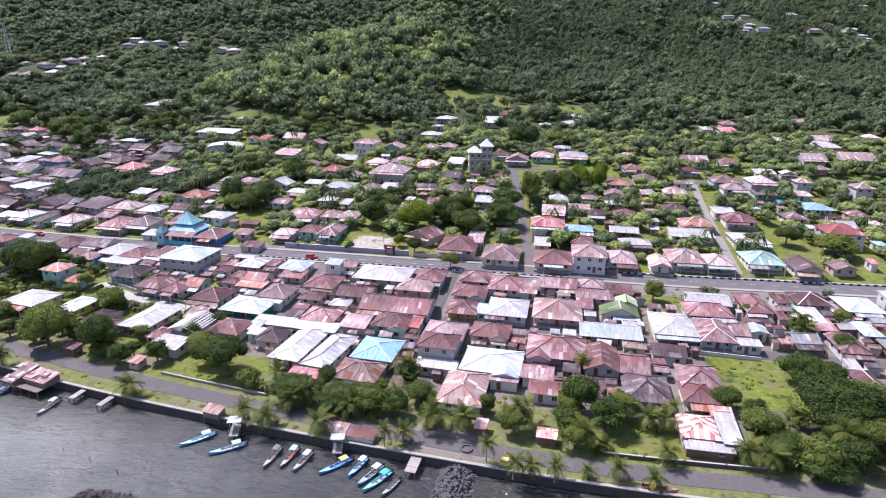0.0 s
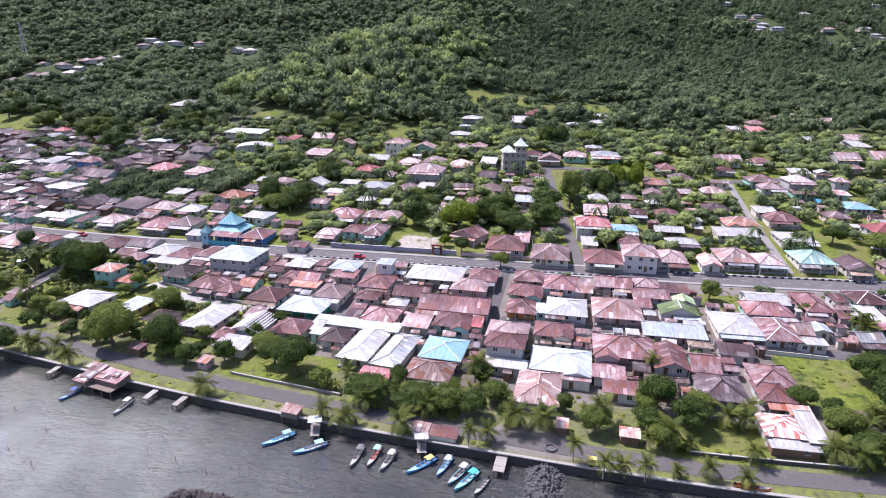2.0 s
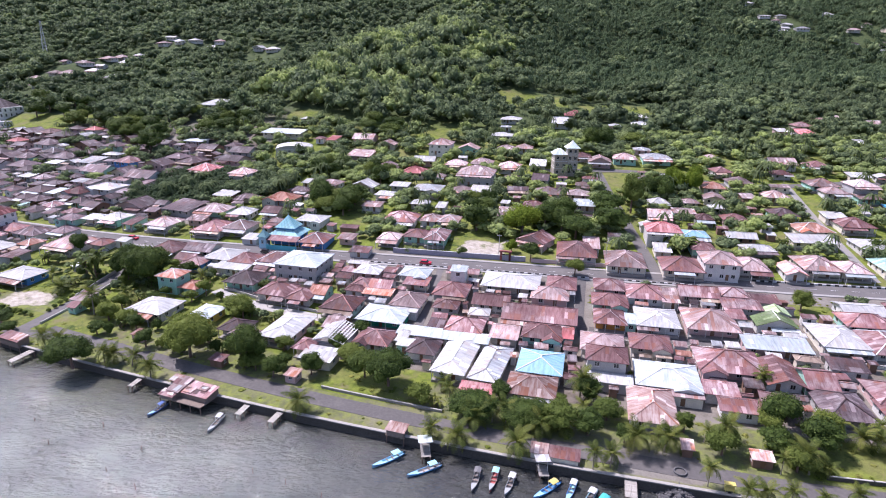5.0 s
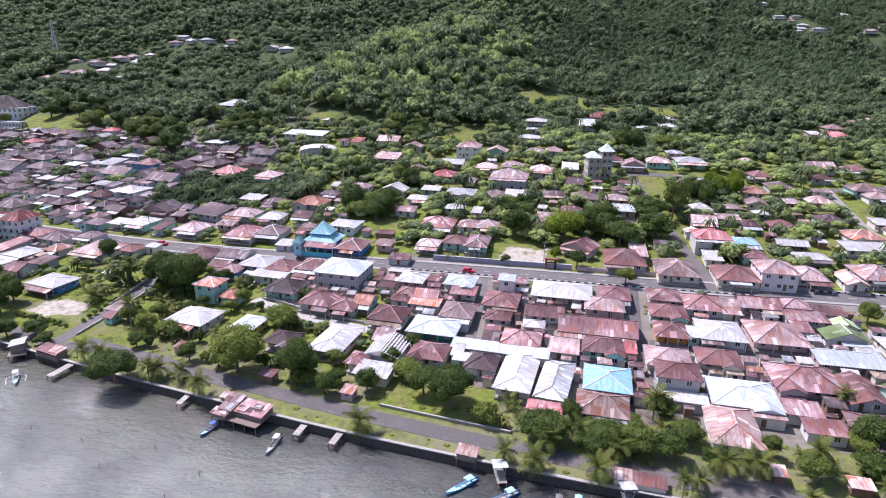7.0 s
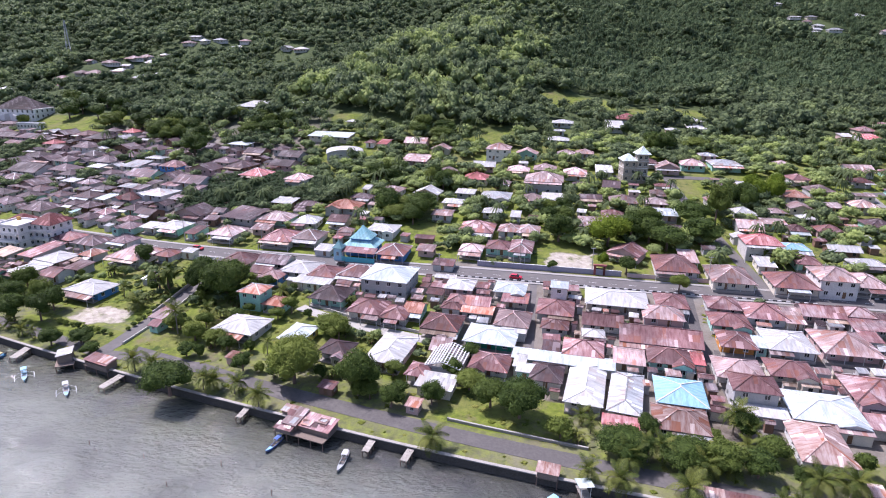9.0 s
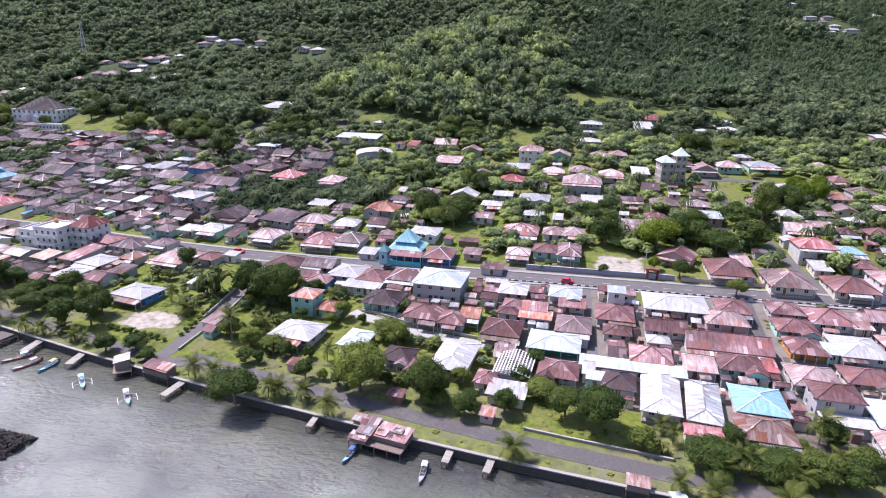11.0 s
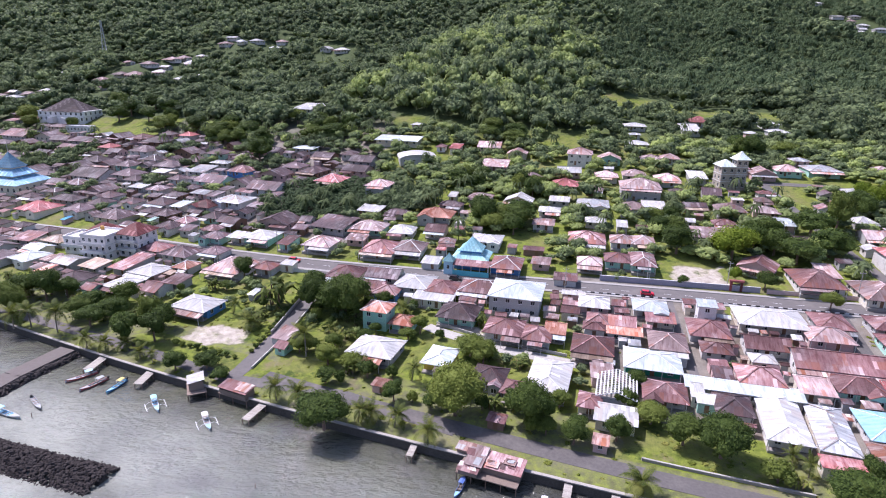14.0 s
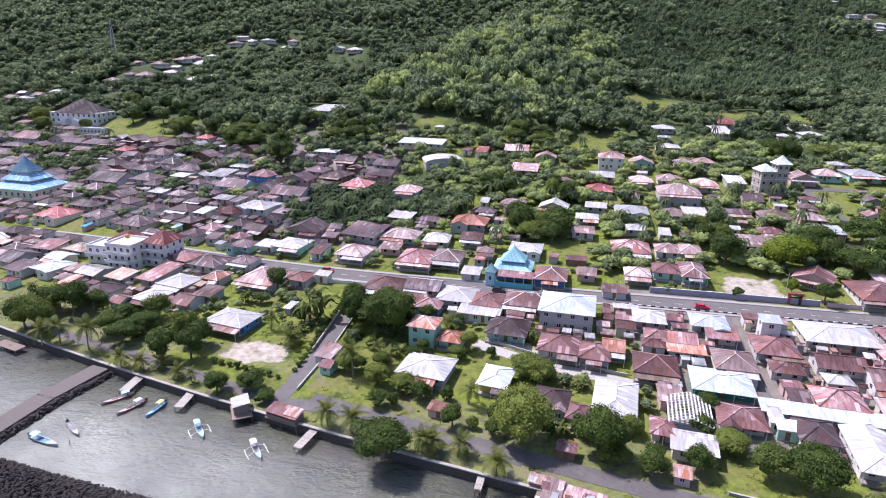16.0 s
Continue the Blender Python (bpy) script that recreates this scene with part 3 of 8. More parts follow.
def yard_wall(points, height, thick, material, label, cap=None):
    """A low wall following the land, with piers and a coping."""
    root = thing("garden_wall", on_ground(*points[0]), label, "wall")
    inv = root.matrix_basis.inverted()
    body, top = Sheet(), Sheet()
    for (ax, ay), (bx, by) in zip(points, points[1:]):
        n = max(1, int(math.hypot(bx - ax, by - ay) / 4))
        for i in range(n):
            p, q = [(ax + (bx - ax) * k / n, ay + (by - ay) * k / n) for k in (i, i + 1)]
            zp, zq = ground(*p), ground(*q)
            body.beam(inv @ Vector((*p, zp + height / 2 - 0.3)), inv @ Vector((*q, zq + height / 2 - 0.3)), thick, height + 0.6)
            top.beam(inv @ Vector((*p, zp + height + 0.06)), inv @ Vector((*q, zq + height + 0.06)), thick + 0.1, 0.12)
            body.box(-0.17, -0.17, -0.4, 0.17, 0.17, height + 0.18, inv @ pose(p[0], p[1], zp))
    part("wall_body", body, material, root)
    part("coping", top, cap or M_PALE_CONCRETE, root)
    return root


W_ROAD = [(-153.5, 160), (-154.3, 182), (-150.6, 206), (-150.2, 222)]
yard_wall(W_ROAD[1:], 0.9, 0.22, M_PALE_CONCRETE, "low whitish wall along the side road")
yard_wall([(-154, 164), (-149.8, 182), (-145.5, 206)], 0.5, 0.2, M_PALE_CONCRETE, "low whitish kerb wall along the side road")
yard_wall([(-150.2, 222), (-175, 226.5)], 1.0, 0.22, M_TRIM, "white wall between a green lot and the main road")
yard_wall(line(main_y, -58, -12, 8, 6.4), 1.7, 0.25, plain("mural_paint", (0.30, 0.28, 0.34), 0.8, 0.6, 0.9, (0.12, 0.12, 0.16), 0.8), "painted grey-violet school wall along the main road", M_TRIM)
yard_wall(line(main_y, -10, 26, 8, 6.4), 1.2, 0.22, WALLS["rose"][1], "low dull pink garden wall along the main road")
yard_wall(line(main_y, 34, 64, 8, 6.4), 0.9, 0.2, M_TRIM, "low white garden wall along the main road")
yard_wall(line(shore_road_y, -68, -40, 7, 4.6), 0.5, 0.3, M_CONCRETE, "low mossy concrete wall beside the shore road")
yard_wall(line(shore_road_y, 32, 62, 7, 4.0), 0.8, 0.25, M_SEAWALL, "low dark stone wall beside the shore road")
yard_wall([(-109, 187), (-95, 178.3), (-76, 170)], 0.7, 0.2, M_PALE_CONCRETE, "low pale wall along the concrete lane")
yard_wall([(4, 152.5), (33, 148), (52, 143.5), (80, 137)], 0.9, 0.2, M_TRIM, "low white wall along the back street")


def striped_kerb(x0, x1, off, label):
    """Kerb stones painted black and white in turn."""
    root = thing("kerb", on_ground(x0, main_y(x0) + off), label, "kerb")
    inv = root.matrix_basis.inverted()
    x, k = x0, 0
    pale, dark = Sheet(), Sheet()
    while x < x1:
        p, q = (x, main_y(x) + off), (x + 1.15, main_y(x + 1.15) + off)
        (pale if k % 2 else dark).beam(inv @ Vector((*p, ground(*p) + 0.25)), inv @ Vector((*q, ground(*q) + 0.25)), 0.3, 0.5)
        x, k = x + 1.2, k + 1
    part("white_stones", pale, M_TRIM, root, "white-painted kerb stones")
    part("black_stones", dark, M_BLACK, root, "black-painted kerb stones")


striped_kerb(58, 150, 3.3, "black and white striped kerb along the main road")
striped_kerb(-70, 40, -3.3, "black and white striped kerb along the main road")

# dashes along the main road's middle
dash = Sheet()
dash.box(-1.2, -0.06, 0.0, 1.2, 0.06, 0.012)
dash_mesh = dash.mesh("lane_mark", M_LINE)
x = -250.0
while x < 170:
    a = math.atan2(main_y(x + 2) - main_y(x - 2), 4)
    ob = new("lane_mark", dash_mesh)
    ob.matrix_basis = Matrix.Translation((x, main_y(x), ground(x, main_y(x)) + 0.115)) @ pose(0, 0, 0, 0, 0, math.degrees(a))
    tagged(ob, "white painted dash on the main road", "road marking", "lane marks", "structure")
    x += 6

# ---- houses ----
TREES_AT = []
HOUSES = []          # plan of what stands where: x, y, half size
WINDOW = {}


def window_meshes(w, h):
    key = (round(w, 1), round(h, 1))
    if key not in WINDOW:
        f, g = Sheet(), Sheet()
        for x0, x1, z0, z1 in ((-w / 2, w / 2, 0, 0.07), (-w / 2, w / 2, h - 0.07, h), (-w / 2, -w / 2 + 0.07, 0.07, h - 0.07), (w / 2 - 0.07, w / 2, 0.07, h - 0.07), (-0.035, 0.035, 0.07, h - 0.07)):
            f.box(x0, -0.02, z0, x1, 0.07, z1)
        f.box(-w / 2 - 0.08, -0.14, -0.07, w / 2 + 0.08, 0.0, 0.0)
        g.box(-w / 2, 0.03, 0, w / 2, 0.05, h)
        WINDOW[key] = f.mesh("window", M_TRIM), g.mesh("pane", M_GLASS)
    return WINDOW[key]


def add_window(root, x, y, z, w, h, turn):
    f, g = window_meshes(w, h)
    ob = part("window", f, M_TRIM, root)
    ob.matrix_basis = pose(x, y, z, 0, 0, turn)
    part("pane", g, M_GLASS, ob)
    return ob


def roof_shape(kind, w, d, he, rise):
    """Top sheets with their undersides, and the lines of ridge and hips."""
    s, ridges = Sheet(), []
    a, b = w / 2, d / 2
    A, B, C, D = (-a, -b, he), (a, -b, he), (a, b, he), (-a, b, he)
    if kind == "h":
        if w >= d:
            R, S = (-(a - b) - 0.01, 0, he + rise), (a - b + 0.01, 0, he + rise)
            for q in ((A, B, S, R), (B, C, S), (C, D, R, S), (D, A, R)):
                s.slope(q)
        else:
            R, S = (0, -(b - a), he + rise), (0, b - a, he + rise)
            for q in ((A, B, R), (B, C, S, R), (C, D, S), (D, A, R, S)):
                s.slope(q)
        near = lambda p: R if (Vector(p) - Vector(R)).length < (Vector(p) - Vector(S)).length else S
        ridges = [(R, S)] + [(p, near(p)) for p in (A, B, C, D)]
    elif kind == "g":
        R, S = (-a, 0, he + rise), (a, 0, he + rise)
        s.slope((A, B, S, R)), s.slope((C, D, R, S))
        ridges = [(R, S)]
    elif kind == "G":
        R, S = (0, -b, he + rise), (0, b, he + rise)
        s.slope((B, C, S, R)), s.slope((D, A, R, S))
        ridges = [(R, S)]
    else:
        s.slope((A, B, (a, b, he + rise), (-a, b, he + rise)))
    return s, ridges


def house(x, y, w, d, roof="m", kind="h", storeys=1, wall="", turn=0.0, low=False):
    """A town house: walls with real openings, doors, windows, posts under the front eave, and a sheet roof."""
    rng = random.Random(int(x * 31 + y * 17))
    HOUSES.append((x, y, max(w, d) / 2, w, d, street_yaw(x, y) + turn))
    if not wall:
        wall = rng.choice(("", "grey") if storeys == 2 else ("", "", "", "", "grey", "pale", "pale", "rose", "mint") if not low else ("timber", "grey", "rose"))
    rname, rmat = ROOFS[roof]
    wname, wmat = WALLS[wall]
    size = "low shed" if low else ("two-storey house" if storeys == 2 else "house")
    shape = {"h": "hipped", "g": "gabled", "G": "gabled", "s": "lean-to"}[kind]
    label = "%s with %s %s roof, %s walls" % (size, rname, shape, wname)
    root = thing("shed" if low else "house", on_ground(x, y, street_yaw(x, y) + turn), label, "shed" if low else "house")
    he = (2.0 if low else 2.6) + (2.9 if storeys == 2 else 0)
    pitch = 0.62 if roof in "wcbzn" else 1.0
    rise = {"s": 0.10 * d, "h": 0.215 * pitch * min(w, d), "g": 0.205 * pitch * d, "G": 0.205 * pitch * w}[kind]
    over = 0.35 if low or min(w, d) < 5 else 0.6
    front = over if (low or d < 6.5 or storeys == 2) else rng.choice((1.3, 1.7, 2.1))
    a, y0, y1 = w / 2 - over, -d / 2 + front, d / 2 - over
    top = he + (0.02 if kind == "s" else 0.12)
    body = Sheet()
    spots = []   # windows: x, y, z, w, h, turn
    ww, wh = (0.9, 0.8) if low else (1.2, 1.2)

    def openings(length, door):
        out, n = [], max(1, int(length / 3.4))
        if length < 2.4:
            return [], None
        gate = None
        if door and length > 3:
            c = length * rng.choice((0.5, 0.33, 0.66))
            gate = (c - 0.5, c + 0.5, 0.05, 2.05 if not low else 1.85)
        for f in range(storeys):
            for i in range(n):
                c = length * (i + 0.5) / n
                if f == 0 and gate and abs(c - (gate[0] + gate[1]) / 2) < 1.25:
                    continue
                out.append((c - ww / 2, c + ww / 2, 0.85 + 2.9 * f, 0.85 + wh + 2.9 * f))
        return out, gate

    sides = [((-a, y0), (a, y0), 0, True), ((a, y0), (a, y1), 90, False), ((a, y1), (-a, y1), 180, False), ((-a, y1), (-a, y0), 270, False)]
    for (p, q, ang, door) in sides:
        length = math.hypot(q[0] - p[0], q[1] - p[1])
        wins, gate = openings(length, door)
        if ang == 180:
            wins = []
        elif ang and (y > 215 or x < -190):
            wins = []
        body.wall(p, q, -1.2, top, wins + ([gate] if gate else []))
        ex, ey = (q[0] - p[0]) / length, (q[1] - p[1]) / length
        for u0, u1, z0, z1 in wins:
            c = (u0 + u1) / 2
            spots.append((p[0] + ex * c - ey * 0.07, p[1] + ey * c + ex * 0.07, z0, u1 - u0, z1 - z0, ang))
        if gate:
            c = (gate[0] + gate[1]) / 2
            leaf = Sheet()
            leaf.box(-0.5, 0.06, 0.05, 0.5, 0.11, gate[3])
            for z in (0.25, 1.15):
                leaf.box(-0.36, 0.035, z, 0.36, 0.06, z + 0.7)
            ob = part("door", leaf, M_DOOR, root, "brown panelled wooden door")
            ob.matrix_basis = pose(p[0] + ex * c, p[1] + ey * c, 0, 0, 0, ang)
    if kind == "g":
        k = rise * (y1 - y0) / d
        for sx in (-a, a):
            t = [(sx, y0, top), (sx, y1, top), (sx, (y0 + y1) / 2, top + k * 0.97)]
            body.face(t if sx > 0 else t[::-1])
    elif kind == "G":
        k = rise * 2 * a / w
        for sy in (y0, y1):
            t = [(-a, sy, top), (a, sy, top), (0, sy, top + k * 0.97)]
            body.face(t if sy == y0 else t[::-1])
    elif kind == "s":
        hb = top + 0.12 * (d - 2 * over)
        body.face([(a, y0, top), (a, y1, top), (a, y1, hb)])
        body.face([(-a, y1, top), (-a, y0, top), (-a, y1, hb)])
        body.face([(a, y1, top), (-a, y1, top), (-a, y1, hb), (a, y1, hb)])
    part("wall", body, wmat, root)
    for sp in spots:
        add_window(root, *sp)
    sheet, ridges = roof_shape(kind, w, d, he, rise)
    rf = part("roof", sheet, rmat, root)
    if ridges and not low:
        caps = Sheet()
        for p, q in ridges:
            if (Vector(p) - Vector(q)).length > 0.3:
                caps.beam(Vector(p) + Vector((0, 0, 0.05)), Vector(q) + Vector((0, 0, 0.05)), 0.28, 0.09)
        part("ridge_cap", caps, M_TRIM if rng.random() > 0.86 or roof in "wcbn" else rmat, rf)
    gabled = kind == "h" and w >= d > 6.5 and y < 330 and storeys == 1 and not low and rng.random() < 0.42
    if gabled:
        # a wing with its gable to the front
        gw, k = w * rng.uniform(0.38, 0.5), rise / (d / 2)
        gx, yf, hr = rng.choice((-1, 1)) * (w / 2 - gw / 2 - 0.3), -d / 2 - rng.uniform(0.9, 1.7), he + gw / 2 * k + 0.04
        h0, back = he + 0.04, -d / 2 + gw / 2
        wing, front_wall = Sheet(), Sheet()
        wing.slope([(gx - gw / 2, -d / 2, h0), (gx - gw / 2, yf, h0), (gx, yf, hr), (gx, back, hr)])
        wing.slope([(gx + gw / 2, yf, h0), (gx + gw / 2, -d / 2, h0), (gx, back, hr), (gx, yf, hr)])
        part("wing_roof", wing, rmat, root)
        g0, g1, gy = gx - gw / 2 + 0.35, gx + gw / 2 - 0.35, yf + 0.35
        hole = (gw / 2 - 1.0, gw / 2 + 0.3, 0.8, 2.0)
        front_wall.wall((g0, gy), (g1, gy), -1.2, he, [hole])
        front_wall.wall((g1, gy), (g1, y0), -1.2, he)
        front_wall.wall((g0, y0), (g0, gy), -1.2, he)
        front_wall.face([(g0, gy, he), (g1, gy, he), (gx, gy, hr - 0.2 - 0.35 * k)])
        part("wing_wall", front_wall, wmat, root)
        add_window(root, g0 + (hole[0] + hole[1]) / 2, gy + 0.07, 0.8, 1.3, 1.2, 0)
    if not gabled and not low and d > 5.5 and y < 330 and rng.random() < 0.55 and kind != "s":
        # a lower sheet roof before the front, on two posts
        reach, wide = rng.uniform(1.3, 2.3), w * rng.choice((1.0, 0.7, 0.5)) * 0.96
        ax = rng.choice((-1, 1, 0)) * (w - wide) / 2
        lip, z = -d / 2 - reach, he - 0.25 - 0.2 * (reach + 0.3)
        aw = Sheet()
        aw.slope([(ax - wide / 2, lip, z), (ax + wide / 2, lip, z), (ax + wide / 2, -d / 2 + 0.3, he - 0.22), (ax - wide / 2, -d / 2 + 0.3, he - 0.22)], 0.08)
        aname, amat = ROOFS[rng.choice("wwzzqqpmtoc")]
        porch = part("awning", aw, amat, root, aname + " awning")
        for sx in (-1, 1):
            post = Sheet()
            post.beam((ax + sx * (wide / 2 - 0.15), lip + 0.15, -1.3), (ax + sx * (wide / 2 - 0.15), lip + 0.15, z), 0.12, 0.12)
            if y < 250:
                part("post", post, M_POST, porch)
    if front > 1.2 and y < 290 and x > -200:
        n = 3 if w < 9 or y > 200 else 4
        for i in range(n):
            post = Sheet()
            px = -a + 2 * a * i / (n - 1)
            post.tube([(px, -d / 2 + 0.35, -0.9), (px, -d / 2 + 0.35, he - 0.08)], [0.09, 0.08], 6)
            part("post", post, M_POST, root)
        slab = Sheet()
        slab.box(-a - 0.1, -d / 2 + 0.1, -1.2, a + 0.1, y0, 0.12)
        part("porch_floor", slab, M_CONCRETE, root)
    return root


# ---- small annexes and back houses that fill the rows ----
LANES = [((29.7, 192), (35, 306), 2.5), ((117.9, 286), (96.5, 187), 2), ((8, 307), (62, 302), 2.8), ((62, 302), (87, 285), 2.8), ((87, 285), (240, 281), 2.8),
         ((-4, 128), (-1.3, 166.5), 1.8), ((-1.3, 166.5), (4.6, 191), 1.8), ((-48.5, 150), (-46.5, 163.7), 1.6), ((-46.5, 163.7), (-41, 199), 1.6),
         ((0, 159), (33.6, 151.5), 2.6), ((33.6, 151.5), (90, 138.2), 2.6), ((90, 138), (125, 133), 2.6), ((-158.5, 157.5), (-152.2, 182.5), 2.6), ((-152.2, 182.5), (-147.5, 225), 2.6),
         ((-112, 186), (-74, 166.5), 2.4)]


def off_lanes(x, y, r):
    for (ax, ay), (bx, by), half in LANES:
        f = min(1, max(0, ((x - ax) * (bx - ax) + (y - ay) * (by - ay)) / ((bx - ax) ** 2 + (by - ay) ** 2)))
        if math.hypot(x - ax - f * (bx - ax), y - ay - f * (by - ay)) < half + r:
            return False
    return True


# thickets and plantations among the upper houses: x, y, half length, half width
GROVES_AT = [(-163, 295, 27, 26), (-126, 293, 14, 18), (-333, 374, 18, 12), (-289, 320, 8, 6), (-322, 390, 13, 8), (-251, 329, 10, 6), (-265, 383, 13, 7), (-401, 456, 22, 8),
             (-287, 439, 20, 9), (-217, 376, 11, 8), (-201, 347, 12, 10), (-302, 347, 9, 5), (-240, 353, 9, 5), (-362, 402, 20, 8), (-229, 311, 6, 4), (-262, 290, 7, 4), (-180, 372, 22, 9)]


def in_grove(x, y, grow=0.0):
    return any(((x - a) / (p + grow)) ** 2 + ((y - b) / (q + grow)) ** 2 < 1 for a, b, p, q in GROVES_AT)


def room_for(x, y, w, d, gap):
    """Whether a roof of that size fits between those that stand."""
    yaw = math.radians(street_yaw(x, y))
    c, s = math.cos(yaw), math.sin(yaw)
    for hx, hy, hr, hw, hd, ha in HOUSES:
        if abs(x - hx) + abs(y - hy) > 60:
            continue
        u, v = (x - hx) * c + (y - hy) * s, (y - hy) * c - (x - hx) * s
        if abs(u) < (w + hw) / 2 + gap and abs(v) < (d + hd) / 2 + gap:
            return False
    r = max(w, d) / 2
    if any(abs(x - tx) < 12 and math.hypot(x - tx, y - ty) < tw * 0.33 + r * 0.8 for tx, ty, tw in TREES_AT):
        return False
    if in_grove(x, y, r * 0.6):
        return False
    return abs(y - main_y(x)) > 6.5 + d / 2 and not in_open(x, y, r * 0.9) and off_lanes(x, y, r * 0.85)


def joined(name, sheets, label, category):
    """Many small buildings in one mesh, with a slot for each material."""
    me = bpy.data.meshes.new(name)
    v, f, uv, slot = [], [], [], []
    for k, (material, sh) in enumerate(sheets):
        n = len(v)
        v += sh.v
        f += [tuple(i + n for i in q) for q in sh.f]
        uv += sh.uv
        slot += [k] * len(sh.f)
        me.materials.append(material)
    me.from_pydata(v, [], f)
    me.uv_layers.new(name="slope").data.foreach_set("uv", [c for q in uv for c in q])
    me.polygons.foreach_set("material_index", slot)
    me.update()
    return tagged(new(name, me), label, category, "", "stuff")


PACKED = {}


def packed(x, y, w, d, roof, kind, wall, turn=0.0, storeys=1):
    """A back house or annex of the crowded rows: walls with openings, dark panes set into them, and a sheet roof."""
    m = on_ground(x, y, street_yaw(x, y) + turn)
    HOUSES.append((x, y, max(w, d) / 2, w, d, street_yaw(x, y) + turn))
    he = (2.6 if w > 5 else 2.3) + 2.9 * (storeys - 1)
    steep = 0.85 + 0.3 * ((x * 3.7 + y * 1.9) % 1.0)
    rise = {"s": 0.12 * d, "h": 0.205 * steep * min(w, d), "g": 0.19 * steep * d, "G": 0.19 * steep * w}[kind]
    over = 0.5 if w > 5 else 0.25
    a, b = w / 2 - over, d / 2 - over
    body, glass = Sheet(), Sheet()
    c = b - (1.2 if w > 6 and d > 6 and storeys == 1 else 0.0)
    for p, q in (((-a, -c), (a, -c)), ((a, -c), (a, b)), ((a, b), (-a, b)), ((-a, b), (-a, -c))):
        ln = math.hypot(q[0] - p[0], q[1] - p[1])
        n = int(ln / 3.2)
        holes = [(ln * (i + 0.5) / n - 0.5, ln * (i + 0.5) / n + 0.5, 0.9 + 2.9 * k, 1.95 + 2.9 * k) for i in range(n) for k in range(storeys)]
        body.wall(p, q, -1.2, he + 0.1, holes)
        e = Vector(((q[0] - p[0]) / ln, (q[1] - p[1]) / ln, 0))
        inward = Vector((-e.y, e.x, 0)) * 0.1
        for u0, u1, z0, z1 in holes:
            P = Vector((*p, 0)) + inward
            glass.face([P + e * u0 + Vector((0, 0, z0)), P + e * u1 + Vector((0, 0, z0)), P + e * u1 + Vector((0, 0, z1)), P + e * u0 + Vector((0, 0, z1))])
    if kind == "G":
        for sy in (-c, b):
            t = [(-a, sy, he + 0.1), (a, sy, he + 0.1), (0, sy, he + 0.1 + rise * a * 2 / w)]
            body.face(t if sy < 0 else t[::-1])
    if kind == "g":
        for sx in (-a, a):
            t = [(sx, -b, he + 0.1), (sx, b, he + 0.1), (sx, 0, he + 0.1 + rise * b * 2 / d)]
            body.face(t if sx > 0 else t[::-1])
    top, ridges = roof_shape(kind, w, d, he, rise)
    for p, q in ridges:
        if (Vector(p) - Vector(q)).length > 0.3:
            top.beam(Vector(p) + Vector((0, 0, 0.05)), Vector(q) + Vector((0, 0, 0.05)), 0.26, 0.09)
    extra, rng = Sheet(), random.Random(int(x * 41 + y * 29))
    if w > 5 and kind != "s" and rng.random() < 0.6:
        wide, reach = w * rng.choice((0.95, 0.6, 0.5)), rng.uniform(1.2, 2.4)
        ax, lip = rng.choice((-1, 1)) * (w - wide) / 2, -d / 2 - reach
        z = he - 0.2 - 0.2 * reach
        extra.slope([(ax - wide / 2, lip, z), (ax + wide / 2, lip, z), (ax + wide / 2, -d / 2 + 0.3, he - 0.15), (ax - wide / 2, -d / 2 + 0.3, he - 0.15)], 0.08)
        for sx in (-1, 1):
            extra.beam((ax + sx * (wide / 2 - 0.15), lip + 0.15, -1.3), (ax + sx * (wide / 2 - 0.15), lip + 0.15, z), 0.12, 0.12)
    for material, sh in ((WALLS[wall][1], body), (M_GLASS, glass), (ROOFS[roof][1], top), (ROOFS[rng.choice("zqpmmddtw")][1], extra)):
        to = PACKED.setdefault(material.name, (material, Sheet()))[1]
        n = len(to.v)
        to.v += [tuple(m @ Vector(p)) for p in sh.v]
        to.f += [tuple(i + n for i in q) for q in sh.f]
        k, k2 = (x * 73.7 + y * 31.3) % 400, (x * 17.9 + y * 53.1) % 700
        to.uv += [(u + k, q + k2) for u, q in sh.uv]


def fill(x0, x1, low, high, tries, sizes, roofs, gap, seed, kinds="hhhgGs", walls=("", "grey", "pale", "rose", "timber")):
    """Back rows between x0 and x1, from low to high metres inland of the shore."""
    rng = random.Random(seed)
    for w0, w1 in sizes:
        for k in range(tries):
            x = rng.uniform(x0, x1)
            y = shore_y(x) + rng.uniform(low, high)
            w, d = rng.uniform(w0, w1), rng.uniform(w0, w1) * rng.uniform(0.75, 1.0)
            if room_for(x, y, w, d, gap):
                packed(round(x, 1), round(y, 1), round(w, 1), round(d, 1), rng.choice(roofs), rng.choice(kinds) if w > 6 else rng.choice("sssg"), rng.choice(walls), round(rng.uniform(-7, 7), 1))

# x, y, width, depth of each roof
house(52.4, 107.6, 7.6, 8.8, "x", "h")
house(52.6, 101.9, 9.4, 3.0, "w", "s", low=True)
house(58.2, 106.6, 4.0, 10.4, "w", "s")
house(57.4, 119.8, 7.9, 8.9, "m", "h")
house(59.9, 126.3, 9.5, 11.3, "m", "h")
house(59.3, 112.5, 4.8, 3.8, "o", "s")
house(46.2, 121.8, 10.5, 12.7, "d", "h")
house(46.3, 131.7, 7.0, 10.5, "m", "g")
house(5.2, 121.8, 10.2, 14.8, "q", "h")
house(12.4, 133.5, 14.7, 12.5, "c", "h")
house(14.5, 125.5, 6.9, 2.9, "p", "s")
house(22.6, 127.7, 7.7, 5.7, "m", "s")
